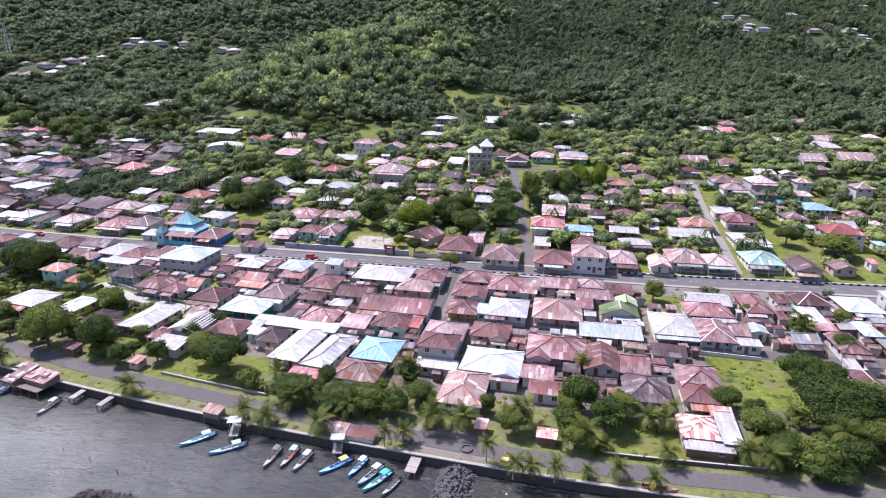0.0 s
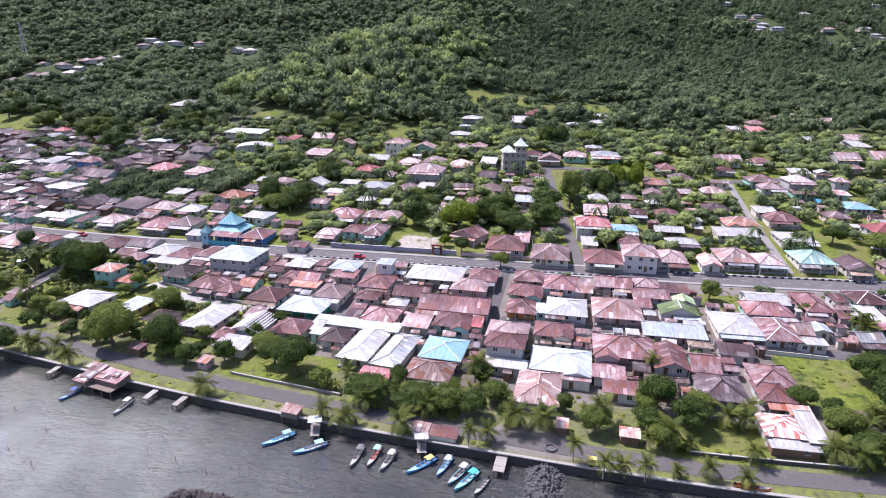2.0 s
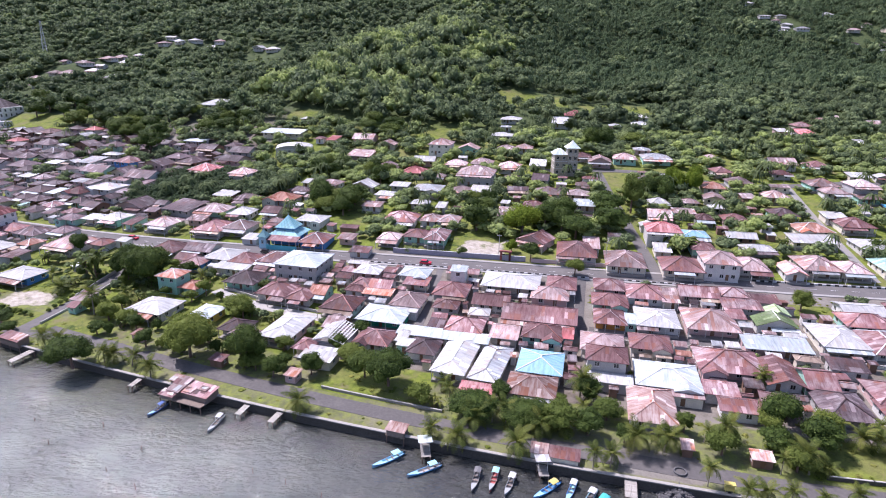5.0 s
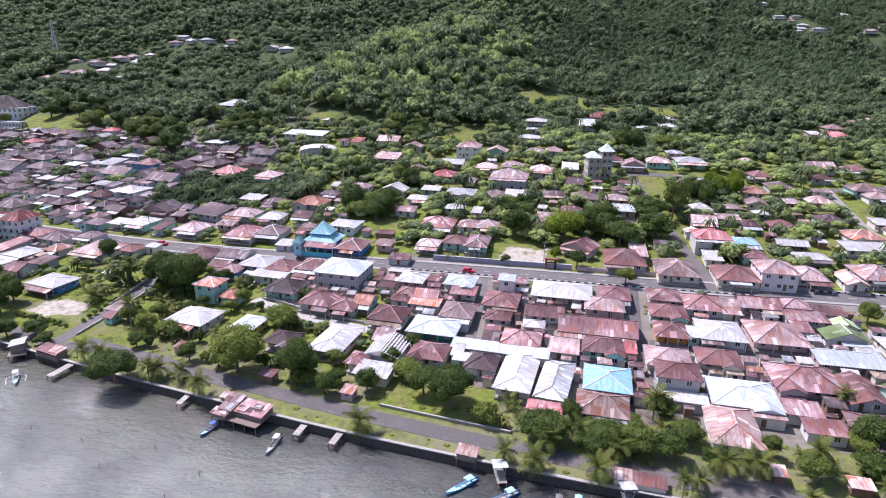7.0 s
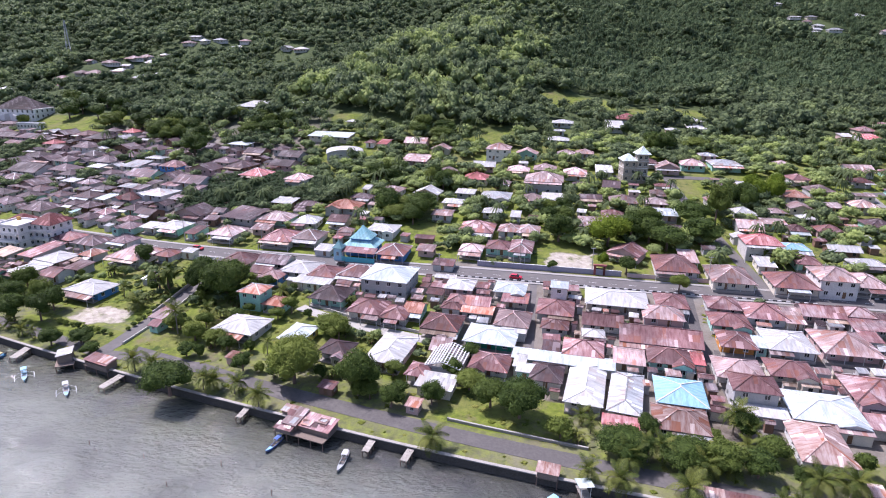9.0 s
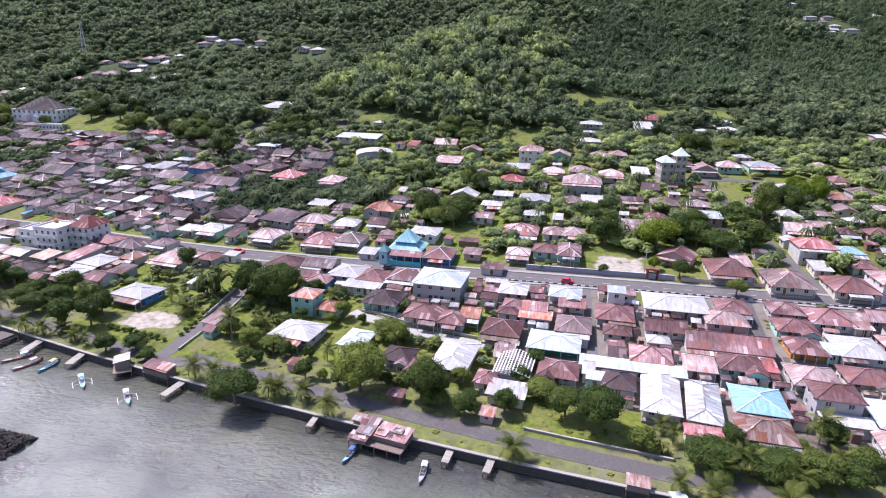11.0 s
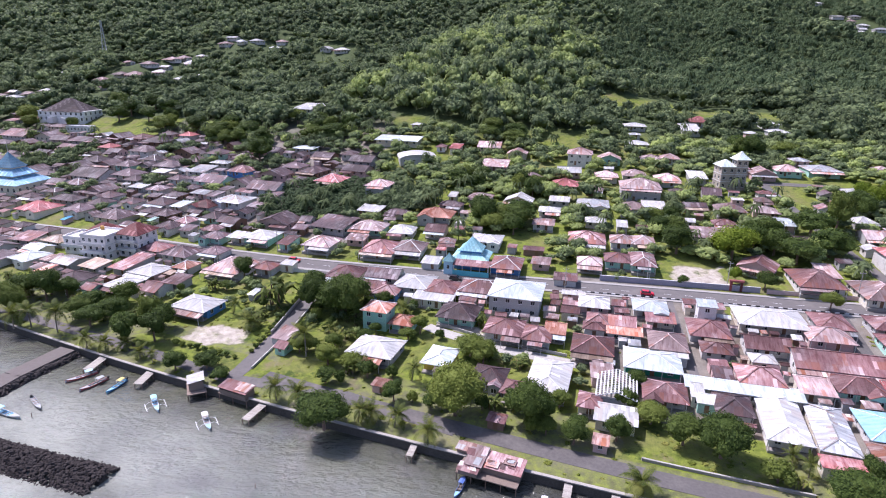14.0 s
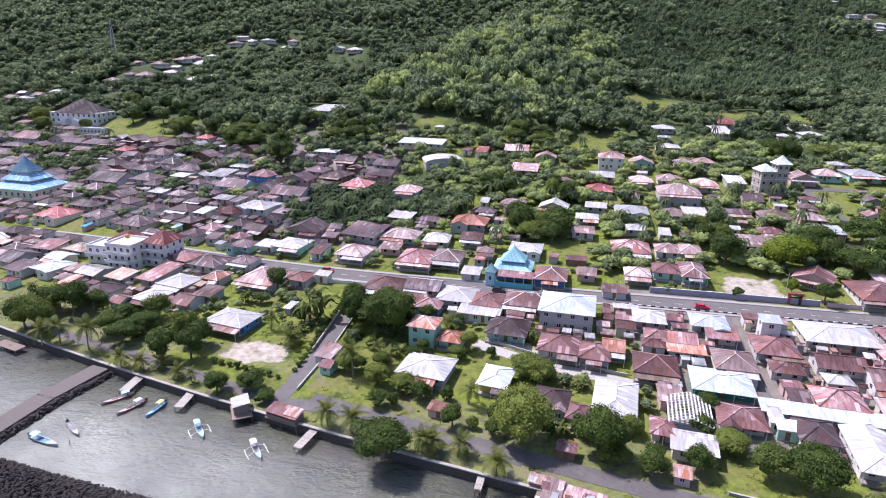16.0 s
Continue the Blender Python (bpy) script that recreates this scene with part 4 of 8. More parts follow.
house(23.8, 121.3, 8.4, 5.5, "m", "s")
house(39.0, 134.1, 8.6, 12.7, "m", "G")
house(29.2, 139.5, 15.1, 13.0, "m", "h")
house(8.3, 109.0, 2.6, 3.4, "q", "s", low=True)
house(21.4, 105.8, 4.2, 3.2, "q", "s", low=True)
house(62.4, 151.3, 11.5, 14.8, "w", "h")
house(77.4, 165.4, 11.8, 9.8, "w", "g")
house(74.8, 159.0, 12.9, 10.0, "m", "h")
house(72.0, 147.8, 9.5, 14.7, "m", "h")
house(78.9, 148.2, 4.4, 8.4, "p", "g")
house(83.7, 148.4, 5.4, 5.6, "c", "G")
house(77.8, 141.5, 7.6, 3.7, "w", "s")
house(89.5, 162.7, 7.7, 14.6, "m", "h")
house(93.8, 155.2, 2.7, 5.1, "m", "s")
house(106.9, 165.2, 9.9, 10.4, "m", "h")
house(101.9, 155.2, 5.7, 9.0, "w", "s")
house(102.5, 150.1, 5.4, 7.0, "m", "s")
house(97.0, 150.9, 4.7, 5.6, "o", "s")
house(119.0, 161.6, 10.6, 11.7, "n", "h")
house(113.0, 148.3, 5.2, 9.8, "c", "h")
house(103.6, 141.5, 7.4, 12.9, "m", "h")
house(98.1, 124.6, 5.7, 10.9, "m", "h")
house(98.7, 130.9, 3.0, 5.2, "w", "s")
house(106.6, 193.6, 11.9, 13.6, "N", "h")
house(117.7, 187.4, 9.5, 11.6, "d", "G")
house(91.2, 192.4, 9.1, 11.6, "p", "h")
house(81.6, 195.5, 11.9, 14.5, "p", "h")
house(71.5, 191.1, 6.8, 11.2, "p", "G")
house(91.3, 215.7, 15.6, 9.4, "w", "s")
house(110.3, 211.4, 12.2, 12.8, "w", "h")
house(142.9, 211.2, 13.3, 11.9, "r", "h", storeys=2)
house(154.5, 206.2, 4.1, 5.8, "b", "h")
house(141.7, 190.7, 2.5, 4.8, "r", "s")
house(126.6, 161.6, 2.7, 5.1, "w", "s", storeys=2)
house(20.3, 199.6, 13.0, 15.9, "p", "h")
house(6.0, 208.0, 13.6, 16.0, "m", "h")
house(12.1, 212.9, 5.9, 11.1, "p", "s")
house(37.5, 195.3, 13.3, 14.0, "m", "h")
house(48.8, 193.5, 11.5, 13.0, "p", "h", storeys=2)
house(59.9, 195.1, 10.1, 13.2, "p", "h")
house(35.6, 208.5, 5.9, 9.0, "w", "s")
house(49.9, 210.0, 8.3, 9.1, "m", "h")
house(35.7, 176.3, 11.5, 9.3, "m", "g")
house(20.1, 176.5, 11.3, 11.8, "m", "h")
house(26.4, 173.5, 5.2, 9.9, "p", "s")
house(10.7, 181.3, 9.4, 9.6, "m", "h")
house(8.6, 171.8, 10.5, 9.5, "m", "h")
house(6.2, 161.8, 9.0, 10.5, "m", "h", wall="orange")
house(11.5, 160.2, 3.2, 6.1, "c", "s")
house(18.9, 161.3, 11.6, 13.0, "w", "h")
house(32.8, 159.9, 13.8, 14.8, "p", "h")
house(41.1, 162.6, 4.9, 6.2, "m", "s")
house(45.9, 175.7, 7.9, 7.7, "m", "h")
house(45.1, 168.1, 11.0, 6.5, "m", "s")
house(53.1, 171.3, 8.2, 6.4, "m", "s")
house(49.8, 158.2, 10.8, 6.7, "v", "G")
house(53.3, 164.0, 6.2, 5.7, "v", "G")
house(44.6, 147.0, 16.2, 7.6, "c", "s")
house(13.1, 148.4, 10.5, 9.2, "m", "h")
house(0.9, 148.4, 11.1, 10.8, "p", "h")
house(-0.7, 138.0, 10.0, 8.6, "m", "h", storeys=2)
house(-1.2, 131.8, 10.4, 4.2, "w", "s", wall="grey")
house(-64.1, 194.8, 8.9, 9.3, "w", "h")
house(-48.9, 192.1, 9.8, 9.0, "c", "h")
house(-35.1, 187.3, 5.3, 4.9, "c", "s", storeys=2)
house(-18.7, 185.1, 17.9, 13.4, "w", "h")
house(-3.5, 182.8, 9.2, 10.9, "m", "h")
house(-8.1, 176.0, 11.3, 9.9, "p", "h")
house(-37.3, 179.5, 10.6, 11.4, "m", "h")
house(-25.7, 172.2, 11.1, 8.7, "m", "g")
house(-12.8, 163.9, 20.7, 11.9, "m", "g")
house(-23.6, 153.3, 7.7, 7.4, "p", "s")
house(-13.5, 154.0, 10.9, 9.2, "m", "h")
house(-7.1, 152.5, 3.2, 6.0, "r", "s")
house(-33.8, 158.0, 10.3, 9.7, "m", "h")
house(-39.9, 152.5, 24.9, 5.0, "c", "s")
house(-36.3, 142.6, 8.6, 19.5, "w", "h", turn=-2)
house(-28.2, 138.8, 7.4, 18.0, "z", "h", turn=-4)
house(-16.1, 139.2, 11.0, 12.0, "b", "h")
house(-19.6, 129.1, 11.4, 9.8, "q", "h")
house(-32.3, 127.9, 7.7, 3.8, "r", "s")
house(-50.0, 173.2, 9.7, 10.9, "p", "h")
house(-56.5, 164.5, 13.6, 11.3, "c", "h", wall="green")
house(-86.1, 197.2, 15.3, 14.9, "c", "h", storeys=2)
house(-124.6, 203.9, 7.9, 8.1, "m", "h", wall="blue")
house(-113.1, 200.4, 6.2, 7.9, "w", "s")
house(-103.0, 189.9, 11.2, 11.5, "d", "h")
house(-90.9, 181.1, 10.4, 10.6, "m", "h")
house(-77.3, 180.1, 5.8, 7.8, "o", "g")
house(-69.3, 171.6, 10.6, 10.8, "m", "h")
house(-125.4, 187.1, 8.0, 7.7, "o", "h", storeys=2, wall="mint")
house(-118.3, 184.8, 7.1, 7.2, "o", "h", wall="mint")
house(-124.2, 170.9, 12.5, 11.1, "w", "h", wall="grey")
house(-107.8, 166.3, 7.4, 10.1, "c", "h", wall="yellow")
house(-82.2, 157.8, 9.6, 15.5, "w", "h")
house(-70.6, 142.6, 9.0, 6.4, "w", "s")
house(-74.9, 147.9, 5.4, 6.8, "m", "h")
house(-57.6, 151.6, 9.8, 9.4, "m", "h")
house(-44.6, 146.8, 7.9, 9.1, "d", "h")
house(-50.4, 151.7, 3.1, 5.9, "w", "s")
house(166.3, 419.8, 9.0, 9.8, "w", "h")
house(176.2, 383.6, 10.3, 12.8, "m", "h")
house(167.4, 364.9, 9.8, 15.8, "r", "s")
house(156.7, 369.3, 7.1, 10.0, "w", "s")
house(196.9, 398.2, 7.1, 13.5, "m", "s")
house(213.8, 410.5, 4.3, 8.2, "p", "s")
house(222.1, 386.1, 10.3, 13.6, "p", "g")
house(189.2, 346.5, 5.1, 9.6, "w", "s")
house(213.0, 348.0, 11.9, 11.7, "p", "g")
house(208.9, 335.2, 9.3, 15.7, "w", "s")
house(209.9, 312.8, 17.3, 15.8, "p", "g")
house(182.9, 303.9, 11.4, 12.1, "p", "g", storeys=2)
house(183.6, 296.4, 7.7, 8.0, "p", "h")
house(126.7, 309.5, 13.0, 12.6, "p", "g")
house(142.4, 305.9, 10.5, 10.6, "m", "h")
house(95.9, 318.9, 6.7, 7.5, "p", "h")
house(94.2, 282.3, 10.6, 10.4, "p", "h")
house(79.8, 275.5, 10.1, 10.7, "o", "h")
house(101.7, 263.5, 10.6, 10.7, "p", "h")
house(130.0, 278.8, 13.0, 12.5, "p", "h")
house(129.6, 268.8, 10.4, 10.8, "p", "h")
house(141.5, 269.5, 11.2, 11.3, "p", "h", storeys=2)
house(139.7, 261.2, 9.7, 8.1, "p", "s")
house(159.9, 268.5, 7.1, 7.6, "p", "h", storeys=2)
house(155.8, 259.7, 6.1, 8.0, "p", "s")
house(141.8, 251.3, 2.9, 5.5, "B", "s", low=True)
house(152.5, 244.4, 11.8, 12.6, "b", "h")
house(181.5, 260.9, 8.0, 8.7, "p", "h", storeys=2)
house(94.5, 242.8, 10.1, 10.6, "d", "h")
house(97.2, 226.6, 13.0, 10.9, "o", "h")
house(113.0, 239.4, 8.6, 8.7, "w", "s")
house(115.6, 231.4, 12.4, 12.1, "m", "h")
house(72.9, 237.4, 9.5, 8.5, "m", "h")
house(164.9, 224.6, 6.8, 7.3, "p", "h")
house(1.6, 397.7, 12.9, 12.9, "w", "h")
house(-3.7, 377.4, 6.7, 6.7, "z", "h")
house(-7.3, 360.6, 12.4, 11.8, "w", "h")
house(30.9, 389.7, 10.7, 20.1, "w", "s")
house(44.7, 413.1, 14.5, 14.3, "r", "h")
house(62.3, 380.9, 7.2, 7.8, "w", "h")
house(84.7, 407.4, 10.8, 11.2, "w", "h")
house(79.1, 385.0, 11.3, 11.3, "w", "h")
house(64.5, 332.3, 8.9, 8.9, "z", "h")
house(67.7, 319.0, 14.6, 14.9, "z", "h")
house(51.6, 318.1, 12.0, 12.2, "p", "h")
house(37.9, 313.6, 11.6, 11.0, "p", "G")
house(30.5, 321.4, 9.9, 9.3, "m", "h")
house(-7.0, 335.4, 10.1, 10.3, "p", "h")
house(2.7, 336.6, 9.4, 9.6, "p", "h")
house(-21.1, 313.2, 11.1, 11.7, "p", "h")
house(-7.8, 306.9, 11.3, 12.2, "p", "h")
house(6.5, 309.8, 8.2, 13.2, "w", "s")
house(5.3, 269.8, 11.5, 11.2, "p", "h")
house(18.3, 254.8, 8.8, 9.4, "c", "s")
house(45.1, 241.9, 9.5, 10.7, "p", "g")
house(56.0, 244.7, 9.0, 6.9, "p", "s")
house(61.5, 238.4, 7.0, 8.3, "m", "h")
house(39.2, 219.7, 12.5, 11.2, "r", "h", storeys=2)
house(51.3, 221.6, 10.3, 9.2, "b", "h")
house(-6.6, 218.3, 11.3, 9.9, "m", "G", turn=-25)
house(-135.0, 371.0, 24.8, 13.0, "c", "s")
house(-111.4, 358.0, 5.7, 7.4, "m", "h")
house(-103.4, 356.3, 6.2, 11.7, "r", "s")
house(-126.2, 391.6, 6.4, 6.9, "w", "h")
house(-85.4, 356.6, 12.5, 12.2, "p", "g")
house(-71.9, 346.1, 10.4, 9.5, "p", "G")
house(-84.2, 330.3, 13.2, 14.6, "p", "s")
house(-41.9, 336.6, 12.6, 13.1, "p", "h", storeys=2)
house(-27.3, 336.5, 11.7, 10.5, "p", "G", wall="mint")
house(-54.6, 302.3, 11.8, 11.9, "r", "h")
house(-24.9, 290.1, 17.1, 15.5, "p", "h", storeys=2)
house(-34.1, 312.2, 10.8, 10.3, "p", "h")
house(-47.3, 277.7, 13.2, 12.9, "z", "h")
house(-32.1, 273.3, 10.6, 10.1, "p", "h")
house(-23.7, 273.7, 9.3, 10.5, "w", "s")
house(-65.9, 271.5, 8.9, 8.5, "w", "h")
house(-70.2, 257.5, 8.5, 7.4, "p", "s")
house(-41.1, 254.7, 4.2, 8.0, "w", "s")
house(-56.9, 241.9, 13.3, 13.8, "m", "h")
house(-44.5, 240.1, 9.1, 9.6, "p", "h")
house(-111.4, 269.4, 13.8, 12.0, "o", "h")
house(-110.9, 253.3, 8.1, 9.1, "m", "g")
house(-92.6, 243.2, 11.5, 10.2, "w", "h")
house(-59.8, 222.4, 8.3, 8.6, "p", "h")
house(-50.0, 224.6, 9.2, 9.6, "m", "h", wall="mint")
house(-104.8, 291.0, 3.8, 7.3, "w", "s")
house(239.0, 389.4, 6.5, 9.6, "p", "h")
house(244.0, 352.8, 7.6, 10.1, "p", "h")
# West of x -190 beyond y 235, most roof colours carry cloud shade.
house(-280.0, 252.7, 8.1, 7.6, "d", "h")
house(-255.5, 234.9, 10.9, 10.4, "c", "h")
house(-257.7, 243.3, 8.7, 7.8, "c", "g")
house(-238.2, 230.2, 9.5, 9.0, "z", "g")
house(-266.0, 234.3, 9.5, 8.5, "d", "s")
house(-241.9, 221.9, 3.9, 7.5, "o", "s")
house(-227.6, 215.3, 10.4, 10.7, "d", "h")
house(-217.5, 207.6, 5.4, 6.0, "m", "g")
house(-209.6, 211.0, 8.9, 10.1, "w", "h")
house(-205.4, 221.0, 10.9, 10.3, "w", "h")
house(-214.7, 227.3, 7.5, 14.2, "m", "s")
house(-201.3, 236.5, 11.7, 10.9, "d", "h")
house(-197.2, 207.3, 6.9, 8.5, "m", "g")
house(-192.9, 212.7, 6.8, 7.4, "m", "s")
house(-194.9, 224.6, 6.9, 8.1, "o", "h")
house(-262.0, 222.9, 4.6, 4.8, "m", "h")
house(-179.6, 195.8, 13.0, 10.3, "w", "h", wall="blue")
house(-178.9, 223.8, 13.4, 14.7, "p", "h")
house(-167.0, 223.0, 7.2, 8.0, "m", "h")
house(-160.1, 224.8, 5.0, 4.2, "w", "s")
house(-139.3, 216.9, 11.2, 11.5, "m", "h")
house(-176.6, 250.9, 11.4, 11.8, "w", "h")
house(-185.4, 250.7, 7.5, 6.9, "z", "s")
house(-165.2, 244.5, 5.2, 9.8, "m", "s")
house(-152.6, 242.9, 11.5, 12.1, "p", "h")
house(-136.9, 257.3, 13.1, 11.4, "p", "h")
house(-130.1, 237.0, 12.4, 14.0, "m", "h")
house(-165.5, 204.2, 2.5, 4.8, "z", "s", low=True)
house(-149.3, 178.5, 5.0, 7.2, "p", "s", low=True)
house(-148.3, 172.4, 3.5, 4.5, "m", "g", wall="mint", low=True)
house(-119.8, 237.1, 10.7, 11.5, "p", "h")
house(-112.0, 226.1, 6.3, 6.6, "w", "s", low=True)
house(-87.0, 221.9, 10.4, 12.3, "m", "h", wall="blue")
house(-126.6, 215.5, 11.1, 9.3, "d", "g")
house(-128.8, 207.4, 7.6, 6.9, "m", "g")
house(-116.5, 209.3, 11.5, 12.0, "w", "h")
house(-107.9, 205.4, 9.4, 10.1, "m", "h")
house(-109.1, 198.5, 9.5, 5.9, "w", "s")
house(-95.6, 204.7, 14.4, 10.7, "m", "h")
house(-82.5, 177.4, 7.9, 9.7, "m", "h")
house(-76.7, 234.5, 7.4, 4.0, "m", "s", low=True)
house(-37.8, 239.1, 8.5, 9.8, "p", "h")
house(-42.3, 223.2, 8.4, 14.2, "m", "h", wall="mint")
house(-69.4, 212.0, 7.4, 5.9, "m", "s", low=True)
house(-68.8, 201.3, 7.0, 2.9, "w", "s", low=True)
house(-70.3, 193.9, 6.0, 3.1, "m", "s")
house(-71.8, 189.8, 5.3, 4.1, "m", "s")
house(-65.0, 185.1, 6.4, 7.6, "m", "h")
house(-66.8, 181.2, 6.3, 5.3, "m", "h")
house(-58.9, 183.8, 7.4, 7.9, "m", "g")
house(-59.6, 178.4, 9.4, 5.2, "o", "s")
house(-162.5, 316.7, 13.2, 13.5, "r", "h")
house(-137.8, 299.5, 11.2, 11.1, "p", "h", storeys=2)
house(-201.8, 293.7, 15.0, 13.9, "z", "h")
house(-212.1, 287.9, 11.0, 10.6, "R", "h")
house(-211.7, 336.3, 13.3, 12.0, "m", "h", wall="blue")
house(-234.6, 367.7, 12.1, 11.2, "d", "h")
house(-218.1, 358.5, 9.5, 10.1, "d", "h")
house(-185.5, 338.7, 11.7, 10.6, "d", "h")
house(-185.9, 366.0, 13.1, 7.5, "c", "s")
house(-220.6, 322.6, 15.7, 12.9, "d", "g")
house(-191.0, 309.4, 16.4, 13.9, "d", "g")
house(-200.1, 304.5, 9.5, 5.8, "m", "s")
house(-185.0, 297.1, 6.0, 8.9, "d", "s")
house(-220.5, 304.6, 8.8, 6.5, "z", "s")
house(-189.2, 284.7, 6.6, 6.9, "d", "s")
house(-223.2, 288.5, 6.0, 8.8, "c", "s")
house(-233.5, 292.9, 11.0, 10.3, "d", "h")
house(-248.3, 295.5, 9.3, 8.7, "d", "h")
house(-263.7, 305.3, 10.2, 9.9, "d", "h")
house(-255.8, 317.7, 8.5, 7.1, "z", "s")
house(-263.5, 330.1, 9.1, 9.7, "d", "h")
house(-254.8, 341.1, 8.8, 8.3, "z", "s")
house(-290.2, 341.4, 19.6, 16.6, "d", "g")
house(-291.5, 327.6, 10.9, 10.1, "d", "h")
house(-279.9, 356.3, 11.9, 12.2, "d", "h")
house(-269.6, 363.9, 10.4, 10.3, "d", "h")
house(-282.7, 381.5, 14.3, 13.2, "d", "h")
house(-309.4, 392.7, 9.6, 10.2, "r", "h")
house(-255.2, 351.3, 14.5, 12.7, "d", "h")
house(-265.9, 403.8, 9.2, 9.7, "r", "h")
house(-288.1, 291.3, 15.0, 13.9, "r", "h")
house(-307.0, 295.4, 6.7, 7.4, "d", "h")
house(-302.6, 308.5, 7.2, 7.7, "d", "h")
house(-295.6, 315.5, 6.7, 7.0, "d", "h")
house(-267.9, 288.2, 12.0, 11.1, "d", "h")
house(-267.3, 276.9, 2.5, 4.8, "B", "s", low=True)
house(-246.5, 278.0, 14.2, 13.1, "d", "h")
house(-233.9, 282.4, 7.1, 7.6, "d", "h")
house(-293.0, 271.9, 8.5, 8.4, "d", "h")
house(-280.0, 268.6, 6.4, 6.3, "d", "h")
house(-265.5, 262.0, 6.7, 6.8, "d", "h")
house(-359.7, 408.9, 5.2, 6.0, "d", "h")
house(-212.9, 268.8, 7.6, 8.7, "m", "h")
house(-203.1, 273.0, 8.0, 8.0, "d", "h")
house(-198.6, 259.2, 7.6, 7.5, "m", "h")
house(-227.9, 271.0, 2.5, 4.8, "N", "s")
house(-228.0, 313.0, 7.3, 7.2, "d", "h")
house(-241.2, 328.3, 8.4, 8.9, "d", "h")
house(-184.1, 273.9, 2.5, 4.8, "d", "s")
house(-48.2, 185.1, 8.0, 6.6, "m", "s")
house(-50.5, 166.8, 6.9, 2.9, "w", "s")
house(-49.5, 148.5, 4.4, 4.0, "w", "s")
house(-96.1, 158.2, 8.1, 8.0, "d", "h")
house(-121.1, 154.9, 4.2, 3.4, "o", "s", low=True)
house(-95.5, 141.9, 4.1, 3.3, "m", "s", low=True)
house(-75.4, 135.0, 3.4, 3.6, "q", "s", low=True)
house(-91.1, 152.7, 5.4, 6.7, "m", "h")
house(-262.8, 295.8, 9.9, 9.8, "d", "h")
house(-244.5, 313.2, 9.1, 8.7, "d", "h")
house(-271.7, 339.7, 13.9, 12.4, "d", "h")
house(-243.7, 357.4, 10.5, 10.3, "d", "h")
house(-303.6, 368.1, 12.4, 11.8, "d", "h")
house(-194.6, 251.5, 9.2, 8.4, "d", "h")
house(-217.6, 263.7, 9.5, 8.5, "d", "h")
house(-212.5, 241.3, 9.9, 9.5, "m", "h")
house(-189.4, 237.0, 8.4, 8.6, "d", "h")
packed(-388.2, 433.5, 21.2, 19.5, "m", "g", "")
packed(-197.4, 445.9, 25.0, 20.4, "w", "s", "")
packed(-170.8, 438.6, 11.2, 12.7, "w", "h", "")
packed(-395.7, 555.9, 10.4, 10.0, "r", "h", "")
packed(-405.2, 599.6, 12.5, 11.0, "p", "h", "")
packed(-392.0, 598.5, 17.3, 14.0, "p", "h", "")
packed(-389.9, 622.2, 14.0, 12.0, "p", "h", "")
packed(-371.0, 603.8, 15.0, 11.0, "z", "h", "")
packed(-376.6, 643.0, 13.0, 11.0, "p", "h", "")
packed(-374.0, 664.0, 12.0, 10.0, "p", "h", "")
packed(-342.0, 695.6, 13.5, 11.0, "p", "h", "")
packed(-311.1, 701.2, 13.0, 11.0, "z", "h", "")
packed(-286.2, 707.6, 12.0, 10.0, "p", "h", "")
packed(-340.9, 580.0, 13.6, 12.0, "w", "h", "")
packed(-330.3, 588.5, 9.6, 9.0, "w", "h", "")
packed(-469.8, 625.4, 12.0, 10.0, "w", "h", "")
packed(-230.9, 662.1, 11.0, 11.0, "w", "G", "")
packed(-213.1, 649.4, 15.0, 11.0, "w", "h", "")
packed(-441.9, 537.0, 10.0, 9.0, "p", "h", "")
packed(-445.7, 553.4, 9.0, 9.0, "z", "h", "")
packed(368.6, 899.6, 12.0, 12.0, "w", "h", "")
packed(364.5, 840.3, 14.0, 12.0, "w", "s", "")
packed(371.4, 822.5, 10.0, 10.0, "p", "h", "")
packed(378.7, 810.0, 12.0, 10.0, "w", "h", "")
packed(387.0, 788.1, 16.0, 11.0, "z", "h", "")
packed(454.1, 862.4, 18.0, 14.0, "w", "h", "")
packed(443.8, 724.9, 10.0, 9.0, "w", "h", "")
packed(446.1, 783.6, 14.0, 10.0, "p", "h", "")
packed(562.4, 886.4, 14.0, 10.0, "w", "h", "")

# ---- trees ----
def leaf_cloud(rng, lobes, count, leaf, flat=0.25):
    """Leaf clumps scattered over several lobes: corners and faces."""
    weights = np.array([l[3] ** 2 for l in lobes])
    pick = rng.choice(len(lobes), count, p=weights / weights.sum())
    L = np.array(lobes)[pick]
    d = rng.normal(size=(count, 3))
    d /= np.linalg.norm(d, axis=1)[:, None]
    d[:, 2] = np.where(d[:, 2] < -0.35, -d[:, 2], d[:, 2])
    r = L[:, 3] * rng.uniform(0.72, 1.08, count)
    c = L[:, :3] + d * r[:, None] * np.array([1, 1, L[0][4]])
    nrm = d + rng.normal(scale=0.42, size=(count, 3)) + np.array([0, 0, flat])
    nrm /= np.linalg.norm(nrm, axis=1)[:, None]
    a = np.cross(nrm, rng.normal(size=(count, 3)))
    a /= np.linalg.norm(a, axis=1)[:, None]
    b = np.cross(nrm, a)
    s = leaf * rng.uniform(0.6, 1.25, count)[:, None]
    v = np.stack([c - a * s, c - b * s * 0.6, c + a * s, c + b * s * 0.6], 1).reshape(-1, 3)
    return v


